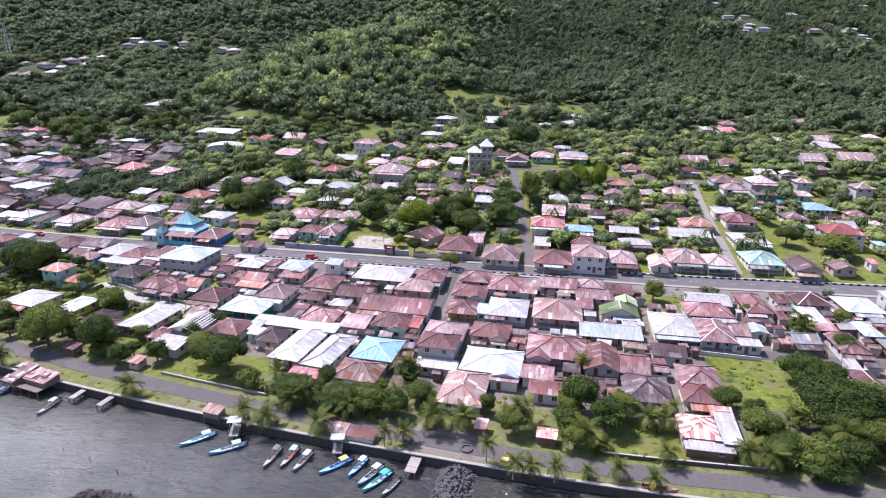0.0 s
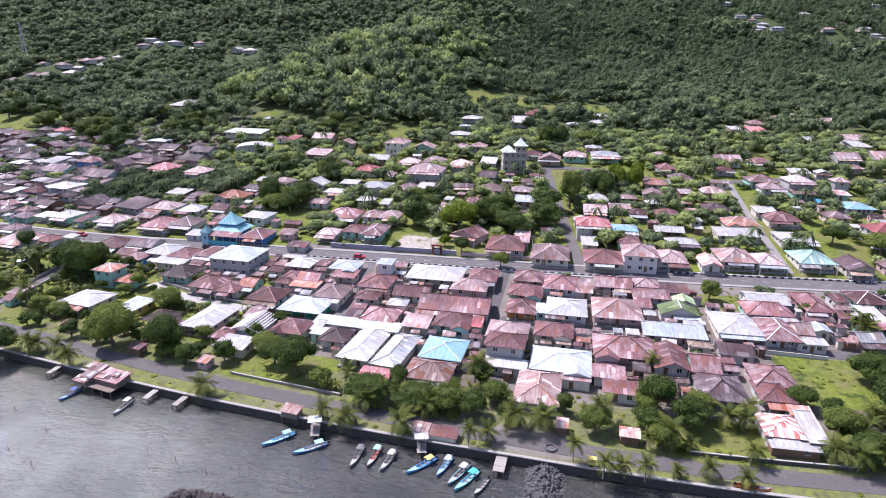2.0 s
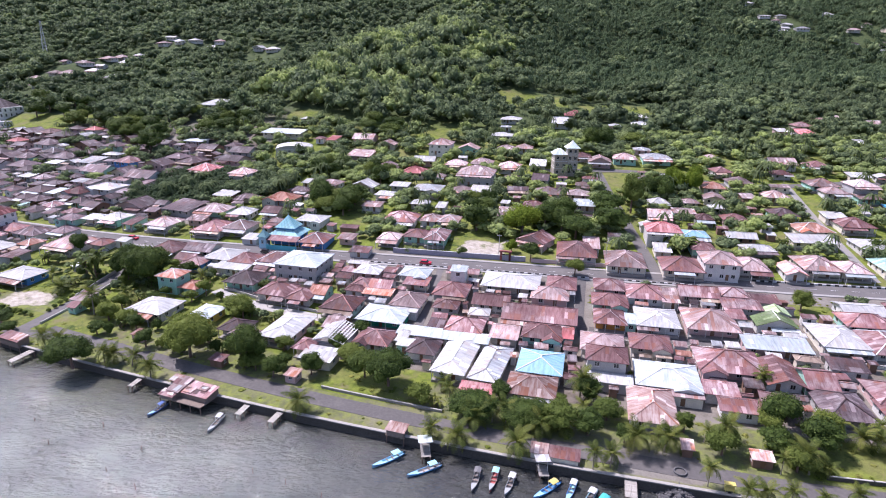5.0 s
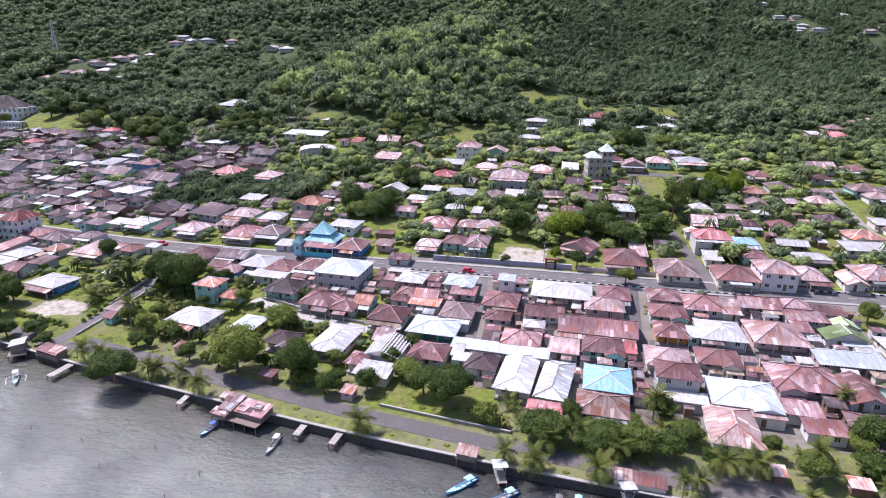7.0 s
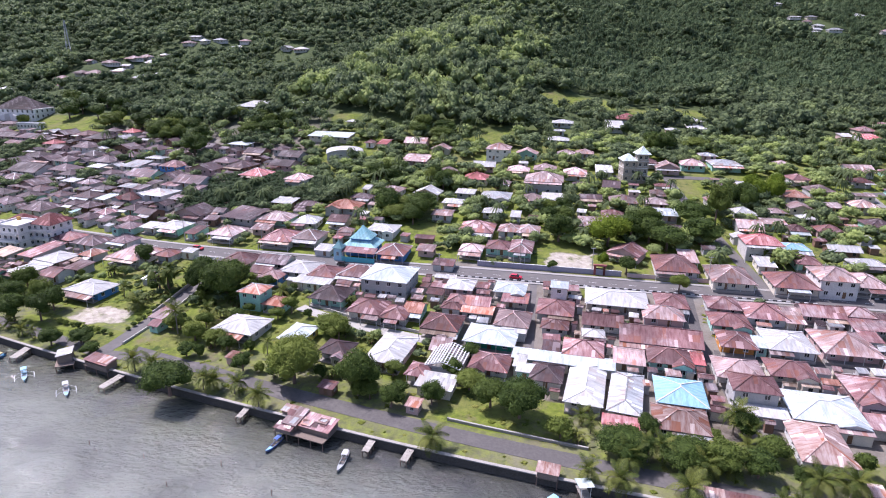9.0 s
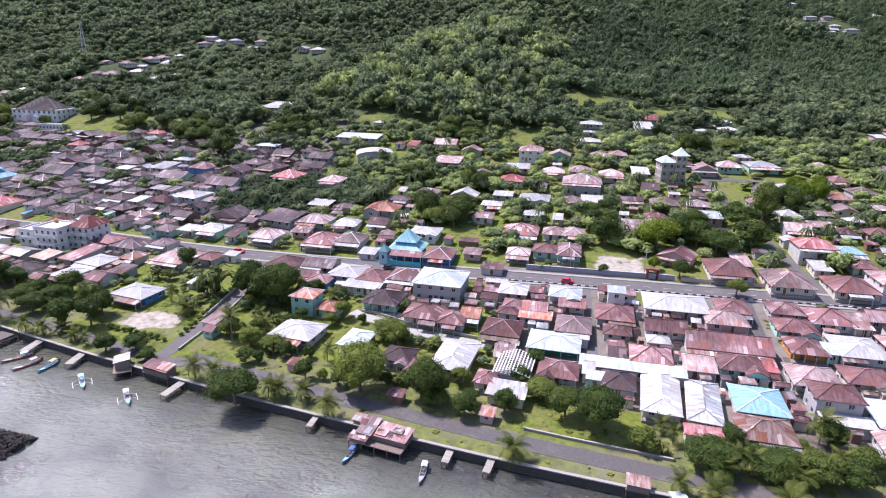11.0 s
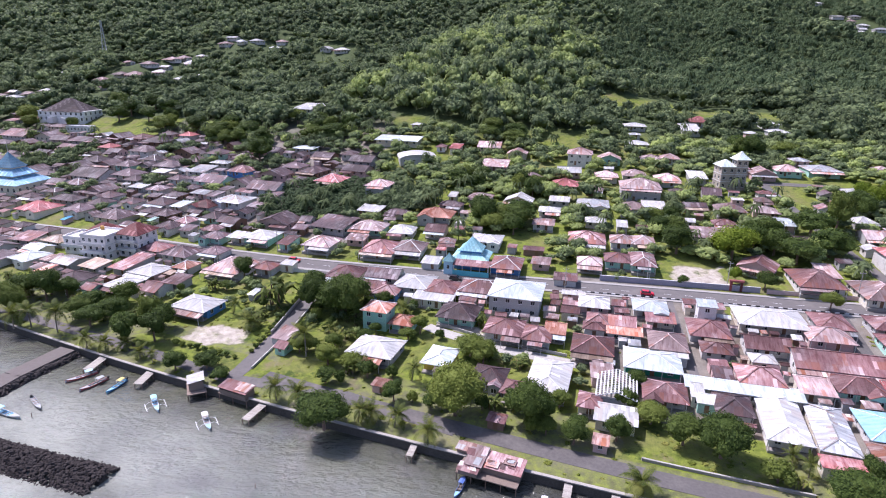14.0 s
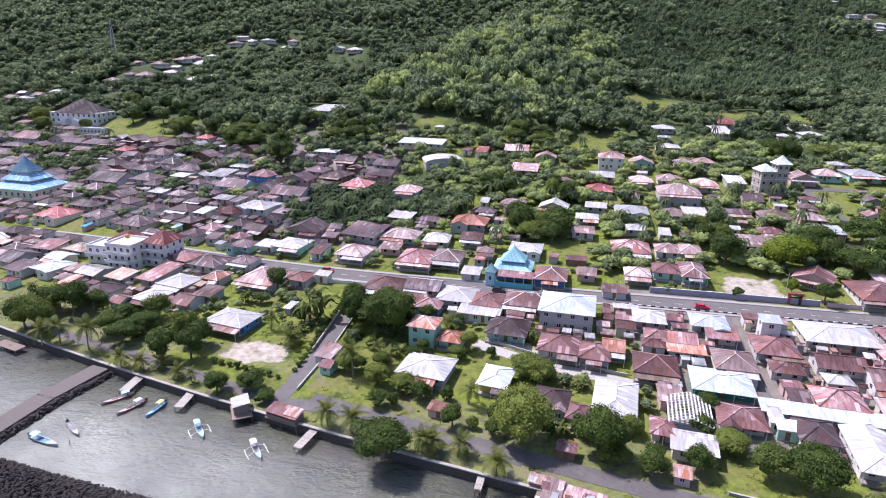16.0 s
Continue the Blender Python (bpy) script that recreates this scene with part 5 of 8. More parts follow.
def core(lobes, shrink=0.78, coarse=False):
    """Dim inner masses of twigs that keep daylight from showing through."""
    vs, fs = [], []
    t = (1 + 5 ** 0.5) / 2
    base = np.array([(-1, t, 0), (1, t, 0), (-1, -t, 0), (1, -t, 0), (0, -1, t), (0, 1, t), (0, -1, -t), (0, 1, -t), (t, 0, -1), (t, 0, 1), (-t, 0, -1), (-t, 0, 1)], float)
    base /= np.linalg.norm(base[0])
    tri = [(0, 11, 5), (0, 5, 1), (0, 1, 7), (0, 7, 10), (0, 10, 11), (1, 5, 9), (5, 11, 4), (11, 10, 2), (10, 7, 6), (7, 1, 8), (3, 9, 4), (3, 4, 2), (3, 2, 6), (3, 6, 8), (3, 8, 9), (4, 9, 5), (2, 4, 11), (6, 2, 10), (8, 6, 7), (9, 8, 1)]
    if coarse:
        base = np.array([(1, 0, 0), (-1, 0, 0), (0, 1, 0), (0, -1, 0), (0, 0, 1), (0, 0, -1)], float) * 1.12
        tri = [(0, 2, 4), (2, 1, 4), (1, 3, 4), (3, 0, 4), (2, 0, 5), (1, 2, 5), (3, 1, 5), (0, 3, 5)]
    for x, y, z, r, q in lobes:
        n = len(vs)
        vs += [(x + p[0] * r * shrink, y + p[1] * r * shrink, z + p[2] * r * shrink * q) for p in base]
        fs += [(a + n, b + n, c + n) for a, b, c in tri]
    return np.array(vs), fs


def crown_lobes(rng, spread, height, n, squash=0.8):
    """Lobes of a crown of the given spread whose top is at height."""
    out = [(0, 0, height * 0.62, spread * 0.30, squash)]
    for i in range(n):
        a = 2 * math.pi * (i + rng.uniform(-0.3, 0.3)) / n
        k = rng.uniform(0.45, 1.0)
        r = spread * rng.uniform(0.15, 0.25)
        out.append((math.cos(a) * (spread / 2 - r) * k, math.sin(a) * (spread / 2 - r) * k, height * rng.uniform(0.42, 0.86 - 0.22 * k), r, squash))
    return out


def crown_mesh(name, seed, spread, height, n, count, leaf, material):
    rng = np.random.default_rng(seed)
    lobes = crown_lobes(rng, spread, height, n)
    v = leaf_cloud(rng, lobes, count, leaf)
    cv, cf = core(lobes)
    faces = [tuple(range(4 * i, 4 * i + 4)) for i in range(count)] + [tuple(k + len(v) for k in f) for f in cf]
    me = bpy.data.meshes.new(name)
    me.from_pydata(np.concatenate([v, cv]).tolist(), [], faces)
    me.materials.append(material)
    return me, lobes


def trunk_sheet(lobes, height, r):
    s = Sheet()
    top = height * 0.45
    s.tube([(0, 0, -0.6), (0.05, 0, top * 0.5), (0, 0.08, top), (0.1, 0, height * 0.62)], [r * 1.3, r, r * 0.8, r * 0.35], 8)
    for x, y, z, q, k in lobes[1:]:
        s.tube([(0, 0.04, top * 0.75), (x * 0.45, y * 0.45, top + (z - top) * 0.45), (x, y, z)], [r * 0.5, r * 0.32, r * 0.12], 5)
    return s


TREES = {}
for key, spread, height, n, count, leaf, material in (("large", 14, 10, 14, 6200, 0.235, M_LEAF), ("medium", 9, 7.5, 11, 3000, 0.21, M_LEAF), ("small", 6, 5, 8, 1500, 0.18, M_LEAF), ("shrub", 5, 2.6, 7, 900, 0.19, M_LEAF), ("bright", 16, 11, 14, 3900, 0.32, M_LEAF_BRIGHT)):
    TREES[key] = []
    for k in range(3):
        me, lobes = crown_mesh("crown", 10 * len(TREES) + k, spread, height, n, count, leaf, material)
        TREES[key].append((me, trunk_sheet(lobes, height, 0.02 * spread + 0.05).mesh("trunk", M_TRUNK, True), spread, height))
NAMES = {"large": "large broadleaf tree with a dense dark green crown", "medium": "dense green broadleaf tree with a rounded crown", "small": "small green garden tree", "shrub": "low spreading green shrub", "bright": "broad tree with a bright yellow-green crown"}


def tree(x, y, w, h, key=""):
    rng = random.Random(int(x * 13 + y * 7))
    if w > 19:
        # several trees standing crown to crown
        for k in range(4):
            a, q = 1.57 * k + rng.uniform(0, 1.2), w * rng.uniform(0.22, 0.3)
            tree(round(x + math.cos(a) * q, 1), round(y + math.sin(a) * q, 1), w * rng.uniform(0.42, 0.56), min(h, 12) * rng.uniform(0.75, 1.05), key)
        return
    TREES_AT.append((x, y, w))
    key = key or ("large" if w > 11 and y < 200 else "medium" if w > 7 else "small")
    key = "medium" if key == "large" and y > 200 else key
    crown, trunk, spread, height = rng.choice(TREES[key])
    root = thing("shrub" if key == "shrub" else "tree", on_ground(x, y, rng.uniform(0, 360)) @ Matrix.Diagonal((w / spread, w / spread, h / height, 1)), NAMES[key], "shrub" if key == "shrub" else "tree")
    part("trunk", trunk, M_TRUNK, root)
    part("crown", crown, M_LEAF, root)


def frond_sheet(length, droop, leaflets=22, width=0.46):
    """A palm frond: a drooping rib with leaflets on both sides."""
    s = Sheet()
    rib = [(length * t * (1 - 0.18 * t * droop), 0, length * (0.42 * t - (0.5 + 0.55 * droop) * t * t)) for t in (k / 7 for k in range(8))]
    s.tube(rib, [0.05 - 0.005 * k for k in range(8)], 4)
    for k in range(leaflets):
        t = 0.12 + 0.88 * k / (leaflets - 1)
        i = min(6, int(t * 7))
        f = t * 7 - i
        p = Vector(rib[i]).lerp(Vector(rib[i + 1]), f)
        d = (Vector(rib[i + 1]) - Vector(rib[i])).normalized()
        ln = width * length * 0.55 * math.sin(math.pi * (0.12 + 0.80 * t)) + 0.1
        for side in (-1, 1):
            tip = p + d * ln * 0.55 + Vector((0, side * ln, -0.30 * ln))
            wd = d * 0.085 * length / 3
            mid = p.lerp(tip, 0.5) + Vector((0, 0, 0.08 * ln))
            s.face((p - wd * 0.5, mid - wd * 0.5, mid + wd * 0.6, p + wd * 0.5))
            s.face((mid - wd * 0.5, tip, mid + wd * 0.6))
    return s


FRONDS = [frond_sheet(3.1, dr).mesh("frond", M_FROND) for dr in (0.15, 0.55, 0.95)]


def palm_trunk(lean):
    s = Sheet()
    pts = [(lean * t * t, 0, -0.5 + 5.6 * t) for t in (k / 6 for k in range(7))]
    s.tube(pts, [0.24, 0.17, 0.15, 0.14, 0.13, 0.12, 0.11], 8)
    return s


PALM_TRUNKS = [(l, palm_trunk(l).mesh("trunk", M_PALMTRUNK, True)) for l in (0.1, 0.5, 0.9)]


def palm(x, y, w, h, n=17):
    """A coconut palm: a slender leaning trunk and a head of separate fronds."""
    rng = random.Random(int(x * 23 + y * 5))
    lean, trunk = rng.choice(PALM_TRUNKS)
    k = w / 5.6
    up = max(0.25, (h - 2.7 * k) / 5.2)
    root = thing("coconut_palm", on_ground(x, y, rng.uniform(0, 360)), "coconut palm with a slender trunk and feathery fronds", "palm tree", "coconut palms")
    t = part("trunk", trunk, M_PALMTRUNK, root)
    t.matrix_basis = Matrix.Diagonal((k, k, up, 1))
    for i in range(n):
        f = part("frond", FRONDS[min(2, int(3 * i / n))], M_FROND, root)
        tilt = 30 - 95 * (1 - i / n) + rng.uniform(-10, 10)
        f.matrix_basis = Matrix.Translation((lean * k, 0, 5.05 * up)) @ pose(0, 0, 0, 0, tilt, i * 137.5 + rng.uniform(-12, 12)) @ Matrix.Diagonal((k * rng.uniform(0.95, 1.2),) * 3 + (1,))


def grove_mesh(seed):
    """Banana-like stools: long arching leaves from the ground."""
    rng = random.Random(seed)
    s = Sheet()
    for q in range(4):
        bx, by = rng.uniform(-1.6, 1.6), rng.uniform(-1.6, 1.6)
        for i in range(8):
            a, ln, up = rng.uniform(0, 6.28), rng.uniform(1.8, 2.8), rng.uniform(0.6, 1.5)
            c, sn = math.cos(a), math.sin(a)
            z0 = rng.uniform(0.9, 1.9)
            prev = None
            for t in (0, 0.33, 0.66, 1.0):
                r, z = ln * t, z0 + up * 1.6 * t - 1.9 * t * t
                hw = 0.38 * math.sin(math.pi * (0.1 + 0.85 * t))
                cur = ((bx + c * r - sn * hw, by + sn * r + c * hw, z), (bx + c * r, by + sn * r, z + 0.08), (bx + c * r + sn * hw, by + sn * r - c * hw, z))
                if prev:
                    s.face((prev[0], prev[1], cur[1], cur[0]))
                    s.face((prev[1], prev[2], cur[2], cur[1]))
                prev = cur
    return s


GROVES = [grove_mesh(k).mesh("leaves", M_FROND) for k in range(4)]
stems = Sheet()
for q in range(5):
    a = q * 1.3
    stems.tube([(math.cos(a), math.sin(a), -0.5), (math.cos(a) * 1.05, math.sin(a), 1.7)], [0.16, 0.1], 6)
GROVE_STEMS = stems.mesh("stems", M_TRUNK, True)


def bananas(x, y, w, h):
    rng = random.Random(int(x * 3 + y * 19))
    root = thing("banana_clump", on_ground(x, y, rng.uniform(0, 360)) @ Matrix.Diagonal((w / 6, w / 6, h / 3.2, 1)), "clump of banana plants with long arching leaves", "banana plant", "banana clumps")
    part("stem", GROVE_STEMS, M_TRUNK, root)
    part("foliage", rng.choice(GROVES), M_FROND, root)


def lush(x0, x1, low, high, step, seed, share=0.8, palms=0.3, sizes=(4, 8.5)):
    """Gardens run wild behind the shore road."""
    rng = random.Random(seed)
    x = x0
    while x < x1:
        s = low
        while s < high:
            px, ps = x + rng.uniform(-0.5, 0.5) * step, s + rng.uniform(-0.5, 0.5) * step
            py = shore_y(px) + ps
            s += step
            if rng.random() > share or in_open(px, py, 1.0) or py - shore_road_y(px) < 3.6 or not off_lanes(px, py, 1.5):
                continue
            if any(math.hypot(px - q[0], py - q[1]) < q[2] * 0.9 + 1.6 for q in HOUSES):
                continue
            k = rng.random()
            if k < palms:
                palm(round(px, 1), round(py, 1), rng.uniform(4.0, 5.4), rng.uniform(4.2, 6.4), 11)
            elif k < palms + 0.15:
                bananas(round(px, 1), round(py, 1), rng.uniform(4, 5.5), rng.uniform(2.6, 3.6))
            else:
                w = rng.uniform(*sizes)
                tree(round(px, 1), round(py, 1), w, w * rng.uniform(0.65, 0.95), "shrub" if w < 4.6 else "")
        x += step


# dark park trees round the palace lawn
tree(-286.4, 417.1, 18, 13, "large")
tree(-265.8, 414.9, 17, 12, "large")
tree(-309.9, 445.1, 15, 11, "large")
tree(-333.4, 451.3, 17, 12, "large")
tree(-362.0, 443.2, 8, 9, "large")
tree(-215.2, 384.2, 15, 10, "large")
tree(-203.0, 418.5, 14, 10, "large")
tree(-187.5, 409.8, 14, 10, "large")
tree(-244.4, 416.0, 16, 11, "large")
tree(-330.0, 462.0, 17, 13, "large")
tree(-318.0, 474.0, 18, 13, "large")
tree(-348.0, 482.0, 17, 14, "large")
tree(-395.0, 452.0, 15, 11, "large")
tree(-408.0, 470.0, 18, 13, "large")
tree(-300.0, 458.0, 17, 12, "large")

tree(-104.2, 145.6, 15.0, 12.4)
tree(-88.6, 142.2, 12.4, 11.4)
tree(-80.5, 136.2, 7.2, 6.2)
tree(-52.6, 132.6, 12.5, 10.0)
tree(-58.6, 136.4, 9.6, 7.4)
tree(-71.6, 137.4, 7.4, 6.4)
tree(-100.3, 170.7, 10.3, 6.3)
tree(-141.9, 198.8, 21.2, 11.4)
tree(-63.0, 143.3, 9.0, 5.4)
tree(62.9, 168.8, 8.1, 7.3)
tree(30.2, 116.1, 10.3, 9.5)
tree(34.9, 110.2, 10.1, 8.0)
tree(39.1, 114.6, 8.8, 6.3)
tree(2.7, 193.3, 7.5, 6.3)
tree(-10.1, 205.6, 8.3, 6.9)
tree(10.1, 115.3, 5.0, 5.6)
tree(-9.9, 114.5, 8.5, 6.5)
tree(-33.4, 120.5, 12.1, 6.3)
tree(-22.8, 118.2, 11.8, 5.6)
tree(-15.6, 116.4, 10.1, 6.9)
tree(84.0, 113.0, 18.3, 10.4)
tree(82.6, 106.8, 14.4, 7.1)
tree(72.3, 96.2, 11.8, 5.0)
tree(84.4, 127.0, 12.3, 8.6)
tree(64.6, 106.5, 9.1, 7.8)
tree(67.2, 102.7, 12.0, 4.8)
tree(93.2, 116.2, 11.8, 8.0)
tree(87.2, 101.6, 11.2, 8.4)
tree(135.3, 201.3, 16.9, 8.9)
tree(123.9, 210.6, 10.5, 7.6)
tree(110.9, 210.0, 9.0, 5.6)
tree(87.4, 159.7, 8.1, 4.3)
bananas(98.1, 151.2, 8.1, 7.3)
tree(110.2, 154.9, 6.3, 5.2)
tree(102.7, 141.0, 7.8, 5.4)
tree(-27.5, 233.5, 15.0, 11.4)
tree(-16.0, 212.6, 4.6, 5.0, "bright")
tree(-33.6, 209.6, 4.4, 3.6)
tree(-10.6, 228.6, 18.6, 12.6, "bright")
tree(4.2, 237.2, 24.3, 13.4)
tree(22.9, 229.8, 18.7, 11.0)
tree(8.9, 224.2, 17.0, 9.9)
tree(-25.5, 256.4, 22.1, 8.6)
tree(26.2, 248.2, 18.7, 10.8)
tree(36.5, 250.1, 12.2, 17.9)
tree(53.4, 268.1, 20.4, 11.4)
tree(67.1, 275.8, 19.6, 11.9, "bright")
tree(-86.5, 263.7, 29.6, 18.4)
tree(-71.3, 297.7, 19.4, 10.2)
tree(-95.4, 308.6, 23.9, 10.4)
tree(-84.5, 257.1, 23.1, 9.9)
tree(44.7, 347.1, 25.6, 22.0)
tree(63.7, 346.2, 18.5, 8.6)
bananas(79.0, 210.6, 4.8, 6.9)
tree(-77.3, 373.1, 31.9, 10.6)
tree(-178.7, 393.0, 36.1, 14.7)
tree(-237.3, 400.0, 38.9, 14.9)
tree(71.6, 148.4, 5.6, 2.2, "shrub")
palm(-70.3, 122.8, 6.6, 6.1)
palm(-42.2, 113.1, 5.0, 5.2)
palm(-36.9, 111.2, 6.6, 5.7)
palm(-25.8, 108.2, 6.6, 6.1)
palm(-11.3, 103.8, 3.9, 6.1)
palm(-7.7, 104.8, 4.5, 4.8)
palm(-8.9, 127.8, 6.6, 8.1)
palm(-1.9, 110.2, 6.6, 6.8)
palm(4.1, 109.4, 6.6, 6.8)
palm(-14.3, 115.3, 6.6, 4.6)
palm(-19.2, 115.2, 6.6, 5.7)
palm(-33.3, 117.4, 6.6, 5.9)
palm(8.8, 99.7, 3.8, 6.1)
palm(13.5, 95.2, 4.7, 5.6)
palm(17.5, 95.2, 4.3, 5.2)
palm(21.1, 94.4, 4.0, 5.2)
palm(27.9, 94.9, 3.3, 3.3)
palm(33.1, 94.4, 4.4, 4.7)
palm(39.1, 92.1, 4.4, 4.1)
palm(16.2, 109.6, 4.6, 7.9)
palm(29.2, 103.1, 6.6, 7.2)
palm(23.9, 103.1, 3.2, 4.8)
palm(33.2, 103.1, 4.0, 3.1)
palm(43.3, 110.5, 5.6, 5.7)
palm(46.6, 109.7, 5.6, 5.5)
palm(42.7, 98.9, 4.6, 5.3)
palm(59.2, 99.2, 6.3, 6.4)
palm(62.0, 96.8, 5.5, 6.8)
palm(79.6, 101.0, 6.6, 8.6)
palm(94.0, 110.9, 6.6, 7.4)
palm(34.2, 132.3, 4.6, 5.7)
palm(96.5, 148.2, 6.6, 6.1)
tree(-44.9, 125.9, 7.2, 4.3, "shrub")
tree(-234.4, 198.2, 24.0, 13.2)
tree(-207.6, 190.7, 21.7, 8.6)
tree(-187.8, 180.7, 19.8, 10.6)
tree(-135.7, 192.0, 16.8, 13.8)
tree(-131.6, 140.8, 13.9, 8.6)
tree(-97.2, 166.5, 8.5, 7.8)
tree(-172.3, 162.8, 8.0, 5.6)
tree(-165.1, 164.0, 8.7, 4.8)
tree(-160.0, 159.0, 6.0, 2.8, "shrub")
tree(-135.7, 166.1, 8.4, 6.3)
tree(-128.7, 165.7, 6.0, 3.7, "shrub")
bananas(-158.1, 198.1, 12.1, 12.3)
tree(-173.5, 219.0, 9.4, 8.4)
tree(-244.0, 409.0, 16.4, 9.3)
tree(-208.8, 356.2, 19.0, 14.9)
tree(-360.9, 444.0, 9.9, 8.6)
tree(-291.7, 432.8, 22.4, 19.9)
palm(-142.0, 169.9, 6.6, 9.6)
palm(-222.7, 185.2, 6.6, 8.3)
palm(-213.5, 182.3, 6.6, 9.6)
palm(-227.6, 185.0, 6.6, 7.5)
palm(-200.4, 173.7, 5.2, 5.7)
palm(-194.8, 172.4, 5.1, 5.0)
palm(-190.4, 173.7, 5.1, 4.2)
palm(-184.0, 168.7, 4.9, 4.2)
palm(-179.7, 166.4, 3.2, 4.2)
palm(-144.3, 150.5, 5.5, 6.3)
palm(-138.8, 147.9, 6.0, 6.8)
palm(-124.7, 142.8, 5.1, 6.1)
palm(-122.2, 142.9, 5.7, 5.3)
palm(-116.9, 141.1, 5.1, 5.3)
palm(-109.7, 135.6, 5.5, 6.3)
palm(-160.3, 185.7, 6.6, 5.3)
tree(-62.3, 234.9, 6.6, 5.4)
bananas(-181.1, 210.4, 6.0, 5.0)
bananas(42.2, 212.0, 14.3, 6.9)
tree(-137.8, 195.9, 17.2, 8.0)

fill(-46, 62, 27, 84, 2200, ((6.5, 9.5), (4, 6.5), (2.4, 4), (1.6, 2.6)), "mmmmddpwzotq", 0.15, 3)
fill(62, 122, 50, 84, 1000, ((6.5, 9.5), (4, 6.5), (2.4, 4), (1.6, 2.6)), "mmmmddpwzotq", 0.15, 13)
fill(-70, -46, 36, 84, 500, ((5, 8), (3, 5), (1.8, 3)), "mmmdpwzq", 0.2, 4)
fill(-128, -70, 58, 84, 500, ((4, 7), (2.6, 4), (1.8, 3)), "mmmdpwzq", 0.3, 5)


# ---- larger buildings ----
def storey_block(root, x0, y0, x1, y1, z0, floors, fh, wmat, ww=1.2, wh=1.3, pitch=3.2, faces=(0, 90, 270), parapet=0.0):
    """A rectangular block with rows of windows, floor bands and, if wanted, a parapet round a flat roof."""
    z1 = z0 + floors * fh + parapet
    b = Sheet()
    for p, q, ang in (((x0, y0), (x1, y0), 0), ((x1, y0), (x1, y1), 90), ((x1, y1), (x0, y1), 180), ((x0, y1), (x0, y0), 270)):
        ln = math.hypot(q[0] - p[0], q[1] - p[1])
        n = max(1, int(ln / pitch))
        holes = []
        if ang in faces:
            for f in range(floors):
                for i in range(n):
                    c = ln * (i + 0.5) / n
                    holes.append((c - ww / 2, c + ww / 2, z0 + f * fh + 0.9, z0 + f * fh + 0.9 + wh))
        b.wall(p, q, z0 - (1.5 if z0 < 1 else 0), z1, holes)
        ex, ey = (q[0] - p[0]) / ln, (q[1] - p[1]) / ln
        for u0, u1, w0, w1 in holes:
            c = (u0 + u1) / 2
            add_window(root, p[0] + ex * c - ey * 0.07, p[1] + ey * c + ex * 0.07, w0, ww, wh, ang)
    if parapet:
        b.face([(x0, y0, z1 - parapet), (x1, y0, z1 - parapet), (x1, y1, z1 - parapet), (x0, y1, z1 - parapet)])
        for p, q in (((x0, y0), (x1, y0)), ((x1, y0), (x1, y1)), ((x1, y1), (x0, y1)), ((x0, y1), (x0, y0))):
            b.beam((*p, z1 - parapet / 2), (*q, z1 - parapet / 2), 0.24, parapet)
    part("wall", b, wmat, root)
    for f in range(1, floors + 1):
        band = Sheet()
        z = z0 + f * fh
        band.box(x0 - 0.18, y0 - 0.18, z - 0.12, x1 + 0.18, y1 + 0.18, z + 0.06)
        part("floor_band", band, M_TRIM, root)


def pyramid(root, x0, y0, x1, y1, z, rise, mat, name="roof", curve=0.0, label="", top=0.0):
    """A four-sided roof whose sides may bow inwards as they rise; top is the share left open at its head."""
    s = Sheet()
    cx, cy = (x0 + x1) / 2, (y0 + y1) / 2
    rings = []
    n = 6 if curve else 1
    for k in range(n + 1):
        t = k / n
        q = (1 - t) * (1 - curve * t) * (1 - top) + top
        rings.append([(cx + (a - cx) * q, cy + (b - cy) * q, z + rise * t) for a, b in ((x0, y0), (x1, y0), (x1, y1), (x0, y1))])
    for r, u in zip(rings, rings[1:]):
        for i in range(4):
            j = (i + 1) % 4
            s.slope((r[i], r[j], u[j], u[i]), 0.1)
    if top:
        s.face(rings[-1])
    return part(name, s, mat, root, label)


def place_of_worship(x, y, yaw, w, d, tiers, rise, roof, wmat, label, spire, wall_h=4.0):
    root = thing("mosque", on_ground(x, y, yaw), label, "mosque")
    HOUSES.append((x, y, max(w, d) / 2 + 2, w + 3, d + 3, yaw))
    storey_block(root, -w / 2 + 1, -d / 2 + 1, w / 2 - 1, d / 2 - 1, 0, 1, wall_h, wmat, 1.3, 1.9, 3.4)
    z, k = wall_h - 0.2, 1.0
    for t in range(tiers):
        last = t == tiers - 1
        pyramid(root, -w / 2 * k, -d / 2 * k, w / 2 * k, d / 2 * k, z, rise * (1.9 if last else 0.75), roof, "roof", 0.28 if last else 0.0, "", 0.0 if last else 0.56)
        if not last:
            z += rise * 0.75
            k2 = k * 0.56
            drum = Sheet()
            for p, q in (((-1, -1), (1, -1)), ((1, -1), (1, 1)), ((1, 1), (-1, 1)), ((-1, 1), (-1, -1))):
                drum.wall((p[0] * w / 2 * k2, p[1] * d / 2 * k2), (q[0] * w / 2 * k2, q[1] * d / 2 * k2), z - 0.3, z + 0.9)
            part("drum", drum, wmat, root)
            z, k = z + 0.75, k2 * 1.16
        else:
            z += rise * 1.9
    f = Sheet()
    f.tube([(0, 0, z - 0.4), (0, 0, z + spire * 0.5), (0, 0, z + spire)], [0.16, 0.1, 0.03], 6)
    part("finial", f, M_STEEL, root, "slim metal finial")
    return root, z


